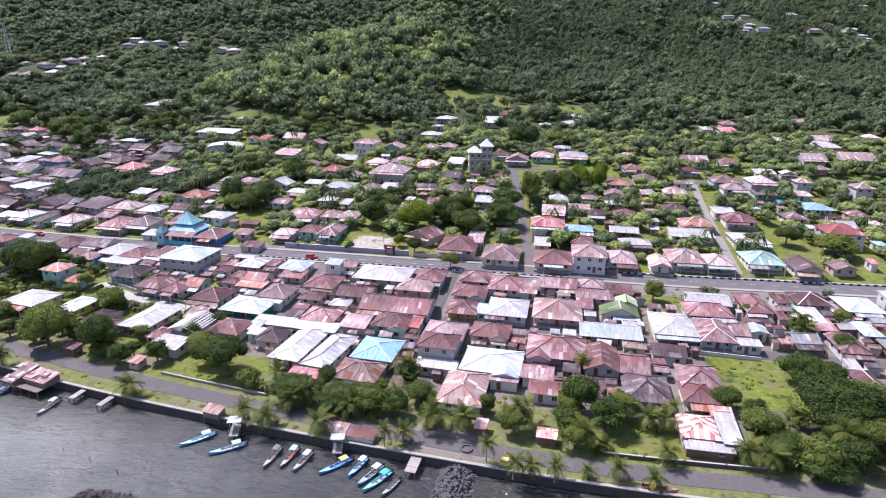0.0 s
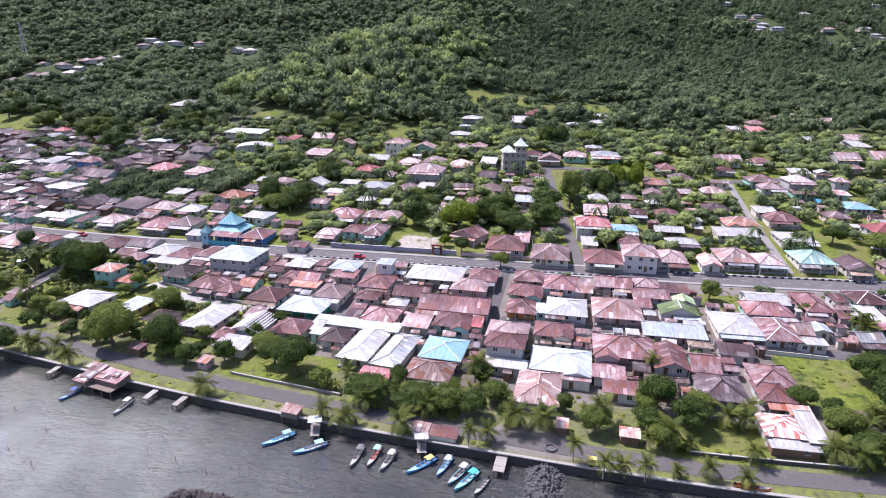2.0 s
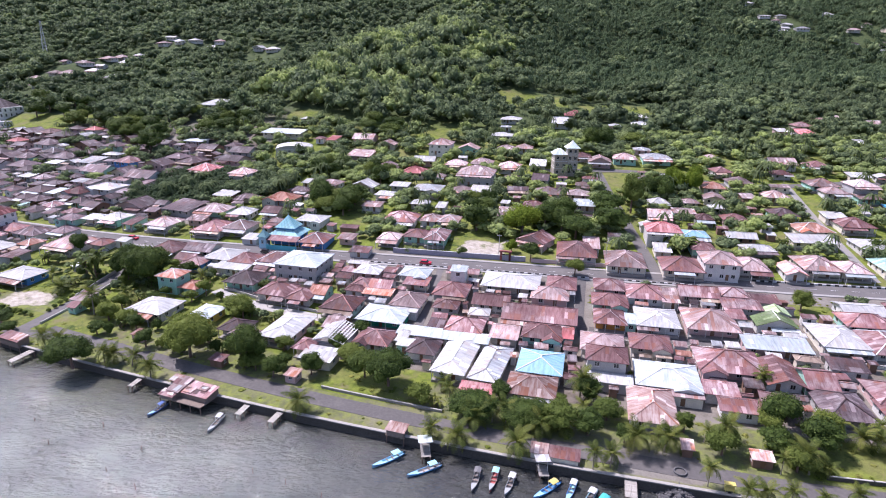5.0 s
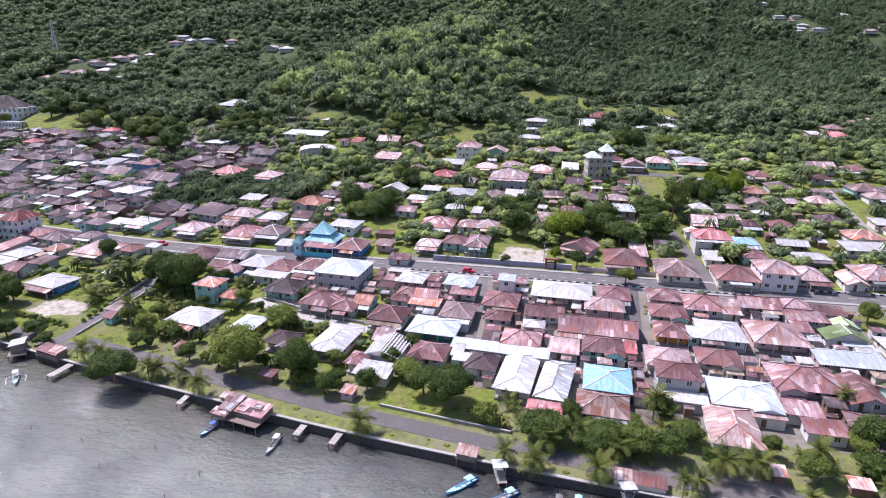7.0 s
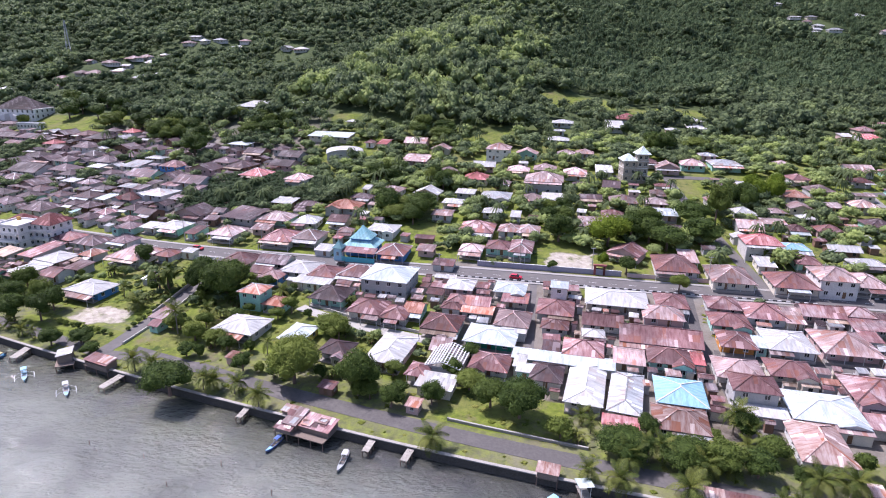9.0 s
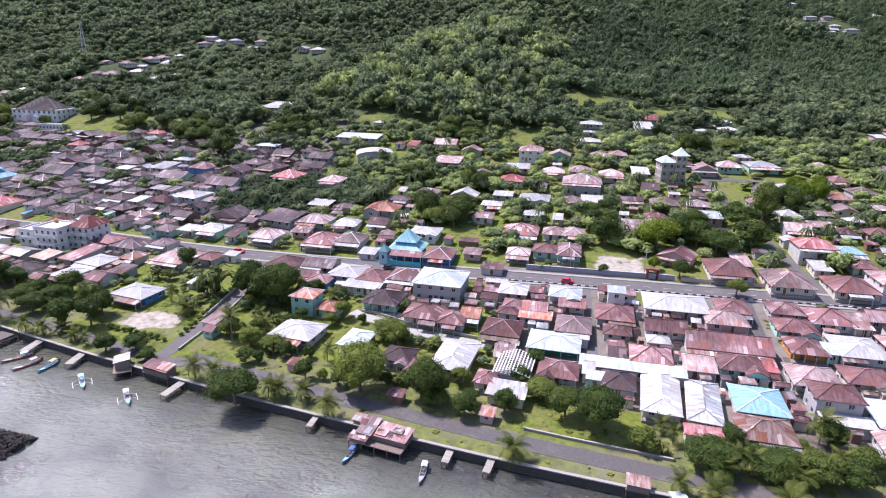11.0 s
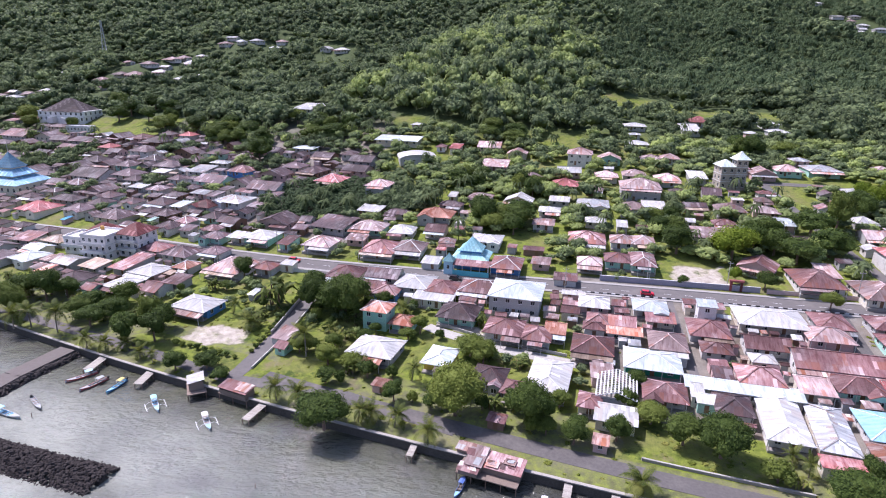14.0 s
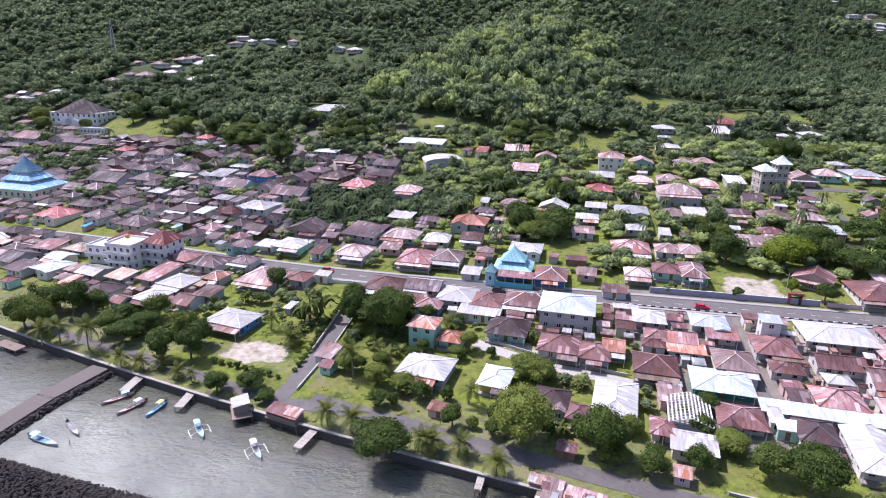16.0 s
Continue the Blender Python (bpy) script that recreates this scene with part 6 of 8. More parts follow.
# turquoise mosque beside the main road
turq = sheet_roof("turquoise_sheet", (0.24, 0.50, 0.54), (0.36, 0.62, 0.65), (0.3, 0.42, 0.42), 0.1, 0.5)
m1, _ = place_of_worship(-98.4, 227.2, -13, 12.5, 11, 2, 2.3, turq, WALLS["blue"][1], "turquoise-roofed mosque with blue walls beside the main road", 1.2, 3.4)
porch = Sheet()
porch.slope([(-4.6, -9.6, 2.6), (7.4, -9.6, 2.6), (7.4, -5.6, 3.5), (-4.6, -5.6, 3.5)])
part("porch_roof", porch, ROOFS["m"][1], m1, "maroon sheet-metal porch roof")
for px in (-4.3, -1.4, 1.5, 4.4, 7.1):
    po = Sheet()
    po.tube([(px, -9.3, -0.8), (px, -9.3, 2.6)], [0.14, 0.12], 8)
    part("post", po, M_TRIM, m1)
po = Sheet()
po.box(-4.6, -9.7, -1, 7.4, -9.55, 0.9)
part("porch_wall", po, plain("turquoise_paint", (0.12, 0.50, 0.58)), m1, "turquoise porch wall")
storey_block(m1, -7.6, -9.4, -4.7, -6.4, 0, 1, 3.7, plain("pale_blue_paint", (0.34, 0.55, 0.70)), 0.9, 1.4, 2.4)
pyramid(m1, -8.0, -9.8, -4.3, -6.0, 3.6, 2.6, turq, "turret_roof", 0.25)

# large blue mosque with three tiers
blue3 = sheet_roof("mosque_blue_sheet", (0.20, 0.42, 0.60), (0.30, 0.52, 0.68), (0.3, 0.42, 0.5), 0.1, 0.45)
place_of_worship(-325, 329, -14, 27, 22, 3, 3.8, blue3, WALLS["pale"][1], "large sky-blue mosque with a three-tiered spired roof", 3.4, 4.6)

# pale building with a four-storey stair tower
tw = thing("tower_building", on_ground(17.5, 302, 2), "weathered concrete house with a four-storey pagoda-roofed tower", "building")
HOUSES.append((17.5, 302, 9, 16, 12, 2))
tmat = plain("stained_render", (0.42, 0.365, 0.30), 0.9, 0.35, 0.5, (0.2, 0.18, 0.16), 0.6)
storey_block(tw, -5.0, -3.5, 1.0, 4.0, 0, 3, 3.3, tmat, 1.2, 1.4, 2.7)
pyramid(tw, -5.7, -4.2, 1.4, 4.6, 9.9, 2.6, ROOFS["n"][1], "roof", 0.0, "pale grey-green hipped roof", 0.12)
storey_block(tw, 1.0, -4.2, 6.0, 0.8, 0, 4, 3.3, tmat, 1.3, 1.5, 2.3)
pyramid(tw, 0.2, -5.0, 6.8, 1.6, 13.1, 3.6, ROOFS["n"][1], "tower_roof", 0.3, "pale curved pagoda roof")

# white stepped house of two and three storeys with dark red roofs
ap = thing("apartment_house", on_ground(-231, 241, -14), "white stepped three-storey house with balconies and dark red roofs", "building")
HOUSES.append((-232, 244, 15, 33, 19, -14))
wm = plain("rosy_white_paint", (0.78, 0.73, 0.70), 0.8, 0.12)
storey_block(ap, -5, -6, 5.5, 4, 0, 3, 2.9, wm, 1.1, 1.3, 2.6, (0, 90, 270), 0.7)
storey_block(ap, -17, -2, -5, 7, 0, 2, 2.9, wm, 1.2, 1.4, 2.8, (0, 90, 270), 0.7)
storey_block(ap, -12.5, 7, -3.5, 13, 0, 2, 2.9, wm, 1.2, 1.4, 3.2, (0,))
pyramid(ap, -13.2, 3.2, -2.8, 13.6, 6.6, 2.6, ROOFS["R"][1], "roof", 0.0, "dark red hipped roof", 0.2)
storey_block(ap, 5.5, 0, 14, 10, 0, 3, 2.9, wm, 1.1, 1.3, 2.6)
pyramid(ap, 4.6, -0.9, 14.9, 10.9, 8.7, 3.0, ROOFS["R"][1], "roof", 0.0, "dark red hipped roof", 0.15)
for x0, x1, y0, z in ((-17, -5, -2, 2.9), (-5, 5.5, -6, 2.9), (-5, 5.5, -6, 5.8), (5.5, 14, 0, 2.9), (5.5, 14, 0, 5.8)):
    bal = Sheet()
    bal.box(x0 + 0.2, y0 - 1.5, z - 0.1, x1 - 0.2, y0, z + 0.08)
    bal.box(x0 + 0.2, y0 - 1.5, z + 0.08, x1 - 0.2, y0 - 1.38, z + 0.95)
    part("balcony", bal, M_TRIM, ap, "white walled balcony")
tank = Sheet()
tank.tube([(-3, 2.5, 8.0), (-3, 2.5, 9.9), (-3, 2.5, 10.2)], [0.7, 0.7, 0.3], 12)
part("water_tank", tank, plain("tank_orange", (0.6, 0.33, 0.08)), ap, "orange plastic water tank")

# barrel-roofed hall
hall = thing("hall", on_ground(-123.5, 345, 10), "grey hall with a white barrel-vaulted metal roof", "hall")
HOUSES.append((-123.5, 345, 11, 21, 16, 10))
storey_block(hall, -9.5, -6.5, 9.5, 6.5, 0, 1, 2.3, WALLS["grey"][1], 1.2, 0.9, 4.0)
arc = Sheet()
prof = [(10 * math.cos(t), 2.3 * math.sin(t) + 2.2) for t in (math.pi * k / 14 for k in range(15))]
for (xa, za), (xb, zb) in zip(prof, prof[1:]):
    arc.slope(((xa, 7.2, za), (xa, -7.2, za), (xb, -7.2, zb), (xb, 7.2, zb)), 0.12)
part("roof", arc, ROOFS["w"][1], hall)
for sy in (-6.5, 6.5):
    end = Sheet()
    pts = [(px * 0.95, sy, pz) for px, pz in prof]
    end.face(pts if sy > 0 else pts[::-1])
    part("gable_end", end, WALLS["grey"][1], hall)

# white palace below a dark steep roof, above a walled lawn
pal = thing("palace", on_ground(-374, 464, -10), "white two-storey palace below a steep dark brown roof", "palace")
HOUSES.append((-374, 464, 22, 44, 24, -10))
storey_block(pal, -18, -9, 18, 9, 0, 2, 3.5, plain("palace_white", (0.82, 0.82, 0.82), 0.7, 0.1), 1.5, 1.9, 4.0, (0, 90, 270))
pyramid(pal, -15, -10.0, 17, 10.0, 6.8, 8.2, sheet_roof("palace_shingle", (0.060, 0.040, 0.040), (0.085, 0.06, 0.06), (0.07, 0.04, 0.035), 0.3, 0.7), "roof", 0.08, "steep dark brown hipped roof", 0.10)
for sx in (-1, 1):
    st = Sheet()
    for k in range(9):
        st.box(sx * (3.5 + k * 0.9) - 0.45, -13.5, -1.0, sx * (3.5 + k * 0.9) + 0.45, -9.2, 3.4 - 0.37 * k)
    part("stair", st, M_TRIM, pal, "white outer staircase")
gatehouse = thing("gatehouse", on_ground(-352, 437, -10), "small white gatehouse before the palace lawn", "gatehouse")
storey_block(gatehouse, -9, -2.5, 9, 2.5, 0, 1, 3.4, M_TRIM, 1.2, 1.6, 2.4, (0, 90, 270), 0.5)
HOUSES.append((-352, 437, 8, 16, 6, -10))

# lattice mast on the far slope
mast = thing("radio_mast", on_ground(-454.5, 667, 20), "tall grey lattice radio mast among far trees", "mast")
leg = Sheet()
for sx, sy in ((-1, -1), (1, -1), (1, 1), (-1, 1)):
    leg.beam((sx * 2.2, sy * 2.2, -1), (sx * 0.4, sy * 0.4, 38), 0.34, 0.34)
part("leg_frame", leg, M_STEEL, mast)
br = Sheet()
for k in range(12):
    z, q = 3 * k, 2.2 - 1.8 * (3 * k) / 38
    q2 = 2.2 - 1.8 * (3 * k + 3) / 38
    for (ax, ay), (bx, by) in (((-1, -1), (1, -1)), ((1, -1), (1, 1)), ((1, 1), (-1, 1)), ((-1, 1), (-1, -1))):
        br.beam((ax * q, ay * q, z), (bx * q2, by * q2, z + 3), 0.16, 0.16)
part("bracing", br, M_STEEL, mast)

fill(-320, -195, 30, 66, 1400, ((8, 13), (5, 8), (3, 5), (1.8, 3)), "mmmmdddpzqt", 0.4, 6)
# Cloud shade over this quarter is put into mostly dark brown roof colours.
fill(-420, -150, 76, 200, 3500, ((11, 17), (8, 12), (5, 8), (3, 5)), "ddddddddddddmz", 0.7, 7, "hhggGGs", ("grey", "timber", "rose", "", "pale"))
fill(-150, -75, 96, 160, 600, ((8, 12), (6, 9), (3, 5)), "mpppwdr", 1.8, 8)
fill(-75, 165, 96, 215, 700, ((8, 13), (6, 9), (3, 5)), "mmpppwdqw", 2.6, 9)


def hamlet(cx, cy, rx, ry, n, seed, roofs="ppmmwzd"):
    """A handful of small houses in a clearing on the slope."""
    rng = random.Random(seed)
    for k in range(n * 6):
        x, y = cx + rng.uniform(-rx, rx), cy + rng.uniform(-ry, ry)
        w, d = rng.uniform(9, 15), rng.uniform(7, 11)
        if n > 0 and room_for(x, y, w, d, 1.5):
            packed(round(x, 1), round(y, 1), round(w, 1), round(d, 1), rng.choice(roofs), rng.choice("hhhg"), rng.choice(("", "grey", "pale", "")), round(rng.uniform(-15, 15), 1))
            n -= 1


hamlet(-392, 606, 26, 22, 7, 31, "ppzm")
hamlet(-372, 652, 14, 24, 4, 32, "ppz")
hamlet(-320, 700, 42, 10, 6, 34, "ppzd")
hamlet(-446, 546, 30, 16, 8, 36, "pdmz")
hamlet(375, 815, 14, 36, 7, 38, "wzpw")
hamlet(455, 765, 40, 40, 6, 39, "pzmwd")
hamlet(-172, 446, 6, 4, 1, 41, "w")
joined("packed_houses", list(PACKED.values()), "crowded back houses and annexes with rusty sheet roofs", "houses")

for (ax, ay), (bx, by), n in (((-156.6, 172), (-151.8, 205), 15), ((-160, 169), (-178, 176), 9), ((-147, 184), (-143.6, 204), 8)):
    for k in range(n):
        f, sz = k / (n - 1), 1.7 + 0.9 * ((k * 0.37) % 1)
        tree(ax + (bx - ax) * f, ay + (by - ay) * f, sz, sz * 0.62, "shrub")

lush(-40, 62, 11, 30, 5.2, 21, 0.85, 0.34)
lush(62, 128, 12, 46, 5.2, 22, 0.95, 0.24, (5, 10))
lush(-250, -192, 6, 26, 6.0, 23, 0.75, 0.3, (6, 11))
lush(-150, -50, 12, 58, 5.0, 24, 0.82, 0.14, (2.8, 6.8))
lush(-192, -150, 10, 52, 6.4, 25, 0.4, 0.2, (3, 6.5))

def framed_house(x, y, w, d):
    """A walled shell below a gabled roof of bare white battens."""
    root = thing("house", on_ground(x, y, street_yaw(x, y)), "grey house shell below a bare white batten roof frame", "house")
    HOUSES.append((x, y, max(w, d) / 2, w, d, street_yaw(x, y)))
    b = Sheet()
    for p, q in (((-1, -1), (1, -1)), ((1, -1), (1, 1)), ((1, 1), (-1, 1)), ((-1, 1), (-1, -1))):
        b.wall((p[0] * (w / 2 - 0.4), p[1] * (d / 2 - 0.4)), (q[0] * (w / 2 - 0.4), q[1] * (d / 2 - 0.4)), -1.2, 2.9)
    part("wall", b, WALLS["grey"][1], root)
    slab = Sheet()
    slab.box(-w / 2 + 0.4, -d / 2 + 0.4, 2.3, w / 2 - 0.4, d / 2 - 0.4, 2.4)
    part("ceiling_slab", slab, M_CONCRETE, root)
    n = int(d / 1.0)
    for i in range(n + 1):
        py = -d / 2 + d * i / n
        for sx in (-1, 1):
            r = Sheet()
            r.beam((sx * w / 2, py, 3.0), (0, py, 4.5), 0.12, 0.14)
            part("rafter", r, M_TRIM, root)
    for k in range(6):
        for sx in (-1, 1):
            px, z = sx * w / 2 * (1 - k / 5.5), 3.0 + 1.5 * k / 5.5 + 0.14
            r = Sheet()
            r.beam((px, -d / 2, z), (px, d / 2, z), 0.3, 0.08)
            part("batten", r, M_TRIM, root)


framed_house(-68.0, 152.6, 8.6, 10.6)

# concrete ring on the bare ground beside the shore road
ring = Sheet()
for k in range(16):
    a, c = 2 * math.pi * k / 16, 2 * math.pi * (k + 1) / 16
    for r0, r1, z0, z1 in ((1.25, 1.25, -0.2, 0.4), (1.25, 1.0, 0.4, 0.4), (1.0, 1.0, 0.4, -0.2)):
        ring.face([(r0 * math.cos(a), r0 * math.sin(a), z0), (r0 * math.cos(c), r0 * math.sin(c), z0), (r1 * math.cos(c), r1 * math.sin(c), z1), (r1 * math.cos(a), r1 * math.sin(a), z1)])
ob = new("well_ring", ring.mesh("well_ring", M_GREYROCK))
ob.matrix_basis = on_ground(5.1, 103.4)
tagged(ob, "low round concrete ring on bare earth by the road", "well ring")

# yellow stand beside the shore palms
stand = thing("cart", on_ground(12.0, 98.2, -14), "small yellow-painted handcart with a slatted canopy", "handcart")
M_YELLOW = plain("cart_yellow", (0.66, 0.52, 0.14), 0.6)
for px in (-0.7, 0.7):
    for py in (-0.4, 0.4):
        q = Sheet()
        q.beam((px, py, 0.1), (px, py, 1.9), 0.08, 0.08)
        part("post", q, M_YELLOW, stand)
for k, (z, hw) in enumerate(((0.75, 0.8), (1.9, 0.95))):
    q = Sheet()
    q.box(-hw, -0.55, z, hw, 0.55, z + (0.5 if k == 0 else 0.08))
    part("tray" if k == 0 else "canopy", q, M_YELLOW, stand)
for sy in (-1, 1):
    q = Sheet()
    q.tube([(0, sy * 0.58, 0.32), (0, sy * 0.66, 0.32)], [0.32, 0.32], 14)
    part("wheel", q, M_RUBBER, stand)

# ---- the waterfront: boats, jetties, huts, moles ----
BOATPAINT = {k: plain("boat_" + k, c, 0.45, 0.2, 1.5, (0.25, 0.22, 0.2), 0.4, 0.01, 0.0, 0.5) for k, c in (("blue", (0.08, 0.26, 0.50)), ("sky", (0.30, 0.55, 0.72)), ("grey", (0.15, 0.145, 0.145)), ("pale", (0.36, 0.37, 0.37)), ("teal", (0.06, 0.40, 0.38)), ("red", (0.40, 0.10, 0.09)), ("white", (0.60, 0.60, 0.59)), ("yellow", (0.65, 0.50, 0.16)), ("orange", (0.70, 0.20, 0.04)), ("navy", (0.08, 0.14, 0.36)))}


def boat(x, y, yaw, length, hull, deck, canopy="", outrigger=False, lift=0.0, label=""):
    """A narrow wooden boat, bow first: lofted hull, inner deck, thwarts, a canopy aft and an outboard motor."""
    words = {"sky": "light blue", "navy": "dark blue", "pale": "pale grey"}
    label = label or "narrow %s wooden fishing boat%s moored on the water" % (words.get(hull, hull), " with outriggers" if outrigger else "")
    root = thing("boat", pose(x, y, lift, 0, 0, yaw), label, "boat", "moored boats")
    n, beam = 12, length * 0.085
    outer, inner, rows = Sheet(), Sheet(), []
    for k in range(n + 1):
        t = k / n
        b = beam * min(1, 0.62 + 1.6 * t) * (1 - max(0, (t - 0.5) / 0.5) ** 2.2) + 0.02
        top = 0.42 + 0.55 * max(0, t - 0.45) ** 2 * 2.4 + 0.10 * (1 - t)
        keel = -0.25 + 0.62 * max(0, t - 0.72) ** 1.6 * 3
        px = (t - 0.5) * length
        rows.append([(px, -b, top), (px, -b * 0.78, (top + keel) * 0.4), (px, 0, keel), (px, b * 0.78, (top + keel) * 0.4), (px, b, top), (px, b * 0.86, top - 0.02), (px, b * 0.7, 0.12), (px, -b * 0.7, 0.12), (px, -b * 0.86, top - 0.02)])
    for a, c in zip(rows, rows[1:]):
        for i in range(4):
            outer.face((a[i], a[i + 1], c[i + 1], c[i]))
        outer.face((a[4], a[5], c[5], c[4]))
        outer.face((a[8], a[0], c[0], c[8]))
        for i in range(5, 8):
            inner.face((a[i], a[i + 1], c[i + 1], c[i]))
    outer.face(rows[0][:5][::-1])
    part("hull", outer, BOATPAINT[hull], root, "", True)
    part("inner_deck", inner, BOATPAINT[deck], root)
    fore = Sheet()
    for a, c in zip(rows[8:], rows[9:]):
        fore.face((a[8], a[5], c[5], c[8]))
    part("foredeck", fore, BOATPAINT[{"blue": "sky", "navy": "sky", "teal": "sky", "white": "sky", "red": "pale"}.get(hull, "pale")], root)
    for t in (0.18, 0.36, 0.52):
        s = Sheet()
        s.box((t - 0.5) * length - 0.14, -beam * 0.8, 0.36, (t - 0.5) * length + 0.14, beam * 0.8, 0.41)
        part("thwart", s, M_PLANK, root)
    if canopy:
        c0, c1 = -0.36 * length, -0.36 * length + 1.7
        s = Sheet()
        s.slope([(c0, -beam * 1.05, 1.42), (c1, -beam * 1.05, 1.42), (c1, 0, 1.55), (c0, 0, 1.55)], 0.05)
        s.slope([(c1, beam * 1.05, 1.42), (c0, beam * 1.05, 1.42), (c0, 0, 1.55), (c1, 0, 1.55)], 0.05)
        part("canopy", s, BOATPAINT[canopy], root)
        for px in (c0 + 0.1, c1 - 0.1):
            for sy in (-1, 1):
                q = Sheet()
                q.beam((px, sy * beam * 0.85, 0.35), (px, sy * beam * 0.9, 1.42), 0.05, 0.05)
                part("canopy_post", q, M_TRIM, root)
    m = Sheet()
    m.box(-0.5 * length - 0.35, -0.15, 0.3, -0.5 * length + 0.05, 0.15, 0.85)
    m.beam((-0.5 * length - 0.2, 0, 0.4), (-0.5 * length - 0.3, 0, -0.5), 0.1, 0.1)
    part("outboard_motor", m, M_BLACK, root)
    if outrigger:
        for sy in (-1, 1):
            f = Sheet()
            f.tube([(-1.7, sy * 2.0, 0.03), (0, sy * 2.05, 0.03), (1.9, sy * 2.0, 0.12)], [0.08, 0.1, 0.06], 6)
            part("float", f, BOATPAINT["white"], root, "white outrigger float")
            for px in (-1.1, 1.1):
                a = Sheet()
                a.tube([(px, 0, 0.55), (px, sy * 1.2, 0.62), (px, sy * 2.0, 0.08)], [0.045, 0.04, 0.035], 5)
                part("outrigger_arm", a, BOATPAINT["white"], root)


boat(-50.5, 108.1, -142, 7.4, "blue", "sky", "sky")
boat(-43.3, 105.1, -150, 7.4, "blue", "pale", "sky")
boat(-33.5, 102.6, -105, 7.0, "grey", "grey", "grey")
boat(-30.1, 102.6, -107, 7.0, "grey", "red", "sky")
boat(-27.2, 101.3, -112, 6.6, "pale", "grey", "white")
boat(-20.5, 100.0, -140, 7.4, "blue", "blue", "yellow")
boat(-16.1, 99.7, -117, 6.6, "navy", "sky", "white")
boat(-13.4, 97.4, -125, 7.2, "sky", "grey", "white")
boat(-11.9, 95.7, -130, 7.6, "teal", "sky", "teal")
boat(-9.2, 94.0, -122, 5.6, "grey", "pale")
boat(-88.6, 119.6, -100, 6.6, "pale", "grey", "white")
boat(-103.4, 124.6, -112, 5.6, "navy", "grey", "navy")
boat(-202.0, 145.5, -22, 8.6, "pale", "sky", "sky")
boat(-198.5, 149.8, -43, 7.4, "grey", "pale")
boat(-195.1, 161.6, -134, 7.2, "red", "white", "sky")
boat(-190.2, 158.2, -120, 7.0, "red", "pale", "pale")
boat(-184.4, 157.6, -104, 6.4, "blue", "sky", "yellow")
boat(-171.7, 150.3, -56, 7.2, "white", "sky", "sky", True)
boat(-157.6, 143.9, -58, 7.2, "white", "pale", "white", True)
boat(40.0, 92.0, -14, 6.0, "orange", "red", "", False, 2.0, "orange wooden boat drawn up on the grass beside the shore road")


def jetty(x0, y0, x1, y1, width=1.6, roof="", label="short wooden jetty on posts below the sea wall"):
    """A plank deck on posts; some have a little roof."""
    ln, yaw = math.hypot(x1 - x0, y1 - y0), math.degrees(math.atan2(y1 - y0, x1 - x0))
    root = thing("jetty", pose(x0, y0, 0, 0, 0, yaw), label, "jetty", "jetties")
    s, k = Sheet(), 0.0
    s.box(-0.12, -width / 2, -0.04, 0.12, width / 2, 0.04)
    plank = s.mesh("plank", M_DECK if not roof else M_CONCRETE)
    while k < ln:
        ob = part("plank", plank, M_PLANK, root)
        ob.matrix_basis = pose(k - 0.48, 0.03 * math.sin(9 * k), 1.56 - 0.03 * k)
        k += 0.27
    for sy in (-1, 1):
        b = Sheet()
        b.beam((-0.6, sy * width * 0.4, 1.44), (ln - 0.3, sy * width * 0.4, 1.44 - 0.03 * ln), 0.12, 0.16)
        part("bearer", b, M_PLANK, root)
        for px in (0.9, ln * 0.55, ln - 0.5):
            p = Sheet()
            p.tube([(px, sy * width * 0.42, -2.2), (px, sy * width * 0.42, 1.45)], [0.1, 0.09], 7)
            part("post", p, M_TRUNK, root)
    if roof:
        r = Sheet()
        r.slope([(0.2, width * 0.75, 3.5), (0.2, -width * 0.75, 3.5), (ln * 0.62, -width * 0.75, 3.75), (ln * 0.62, width * 0.75, 3.75)], 0.06)
        part("roof", r, ROOFS[roof][1], root)
        for px in (0.4, ln * 0.55):
            for sy in (-1, 1):
                p = Sheet()
                p.beam((px, sy * width * 0.45, 1.5), (px, sy * width * 0.45, 3.6), 0.09, 0.09)
                part("roof_post", p, M_POST, root)


jetty(-43.5, 112.2, -42.9, 107.2, 1.9, "n", "small roofed jetty below the sea wall")
jetty(-20.8, 106.4, -20.6, 102.0, 1.9, "w", "small roofed jetty with a white metal roof")
jetty(-4.7, 101.6, -6.0, 96.6, 2.2)
jetty(-83.4, 125.0, -84.6, 121.0, 1.5)
jetty(-75.4, 122.2, -76.8, 118.2, 1.5)
jetty(-112.4, 136.0, -113.4, 131.8, 1.4)
jetty(-193.7, 169.0, -194.6, 162.6, 2.4, "", "pale plank jetty on posts below the sea wall")
jetty(-178.4, 162.6, -179.0, 156.6, 2.2, "", "pale plank jetty on posts below the sea wall")
jetty(-146.8, 149.8, -149.3, 143.2, 2.0, "", "pale plank jetty on posts below the sea wall")


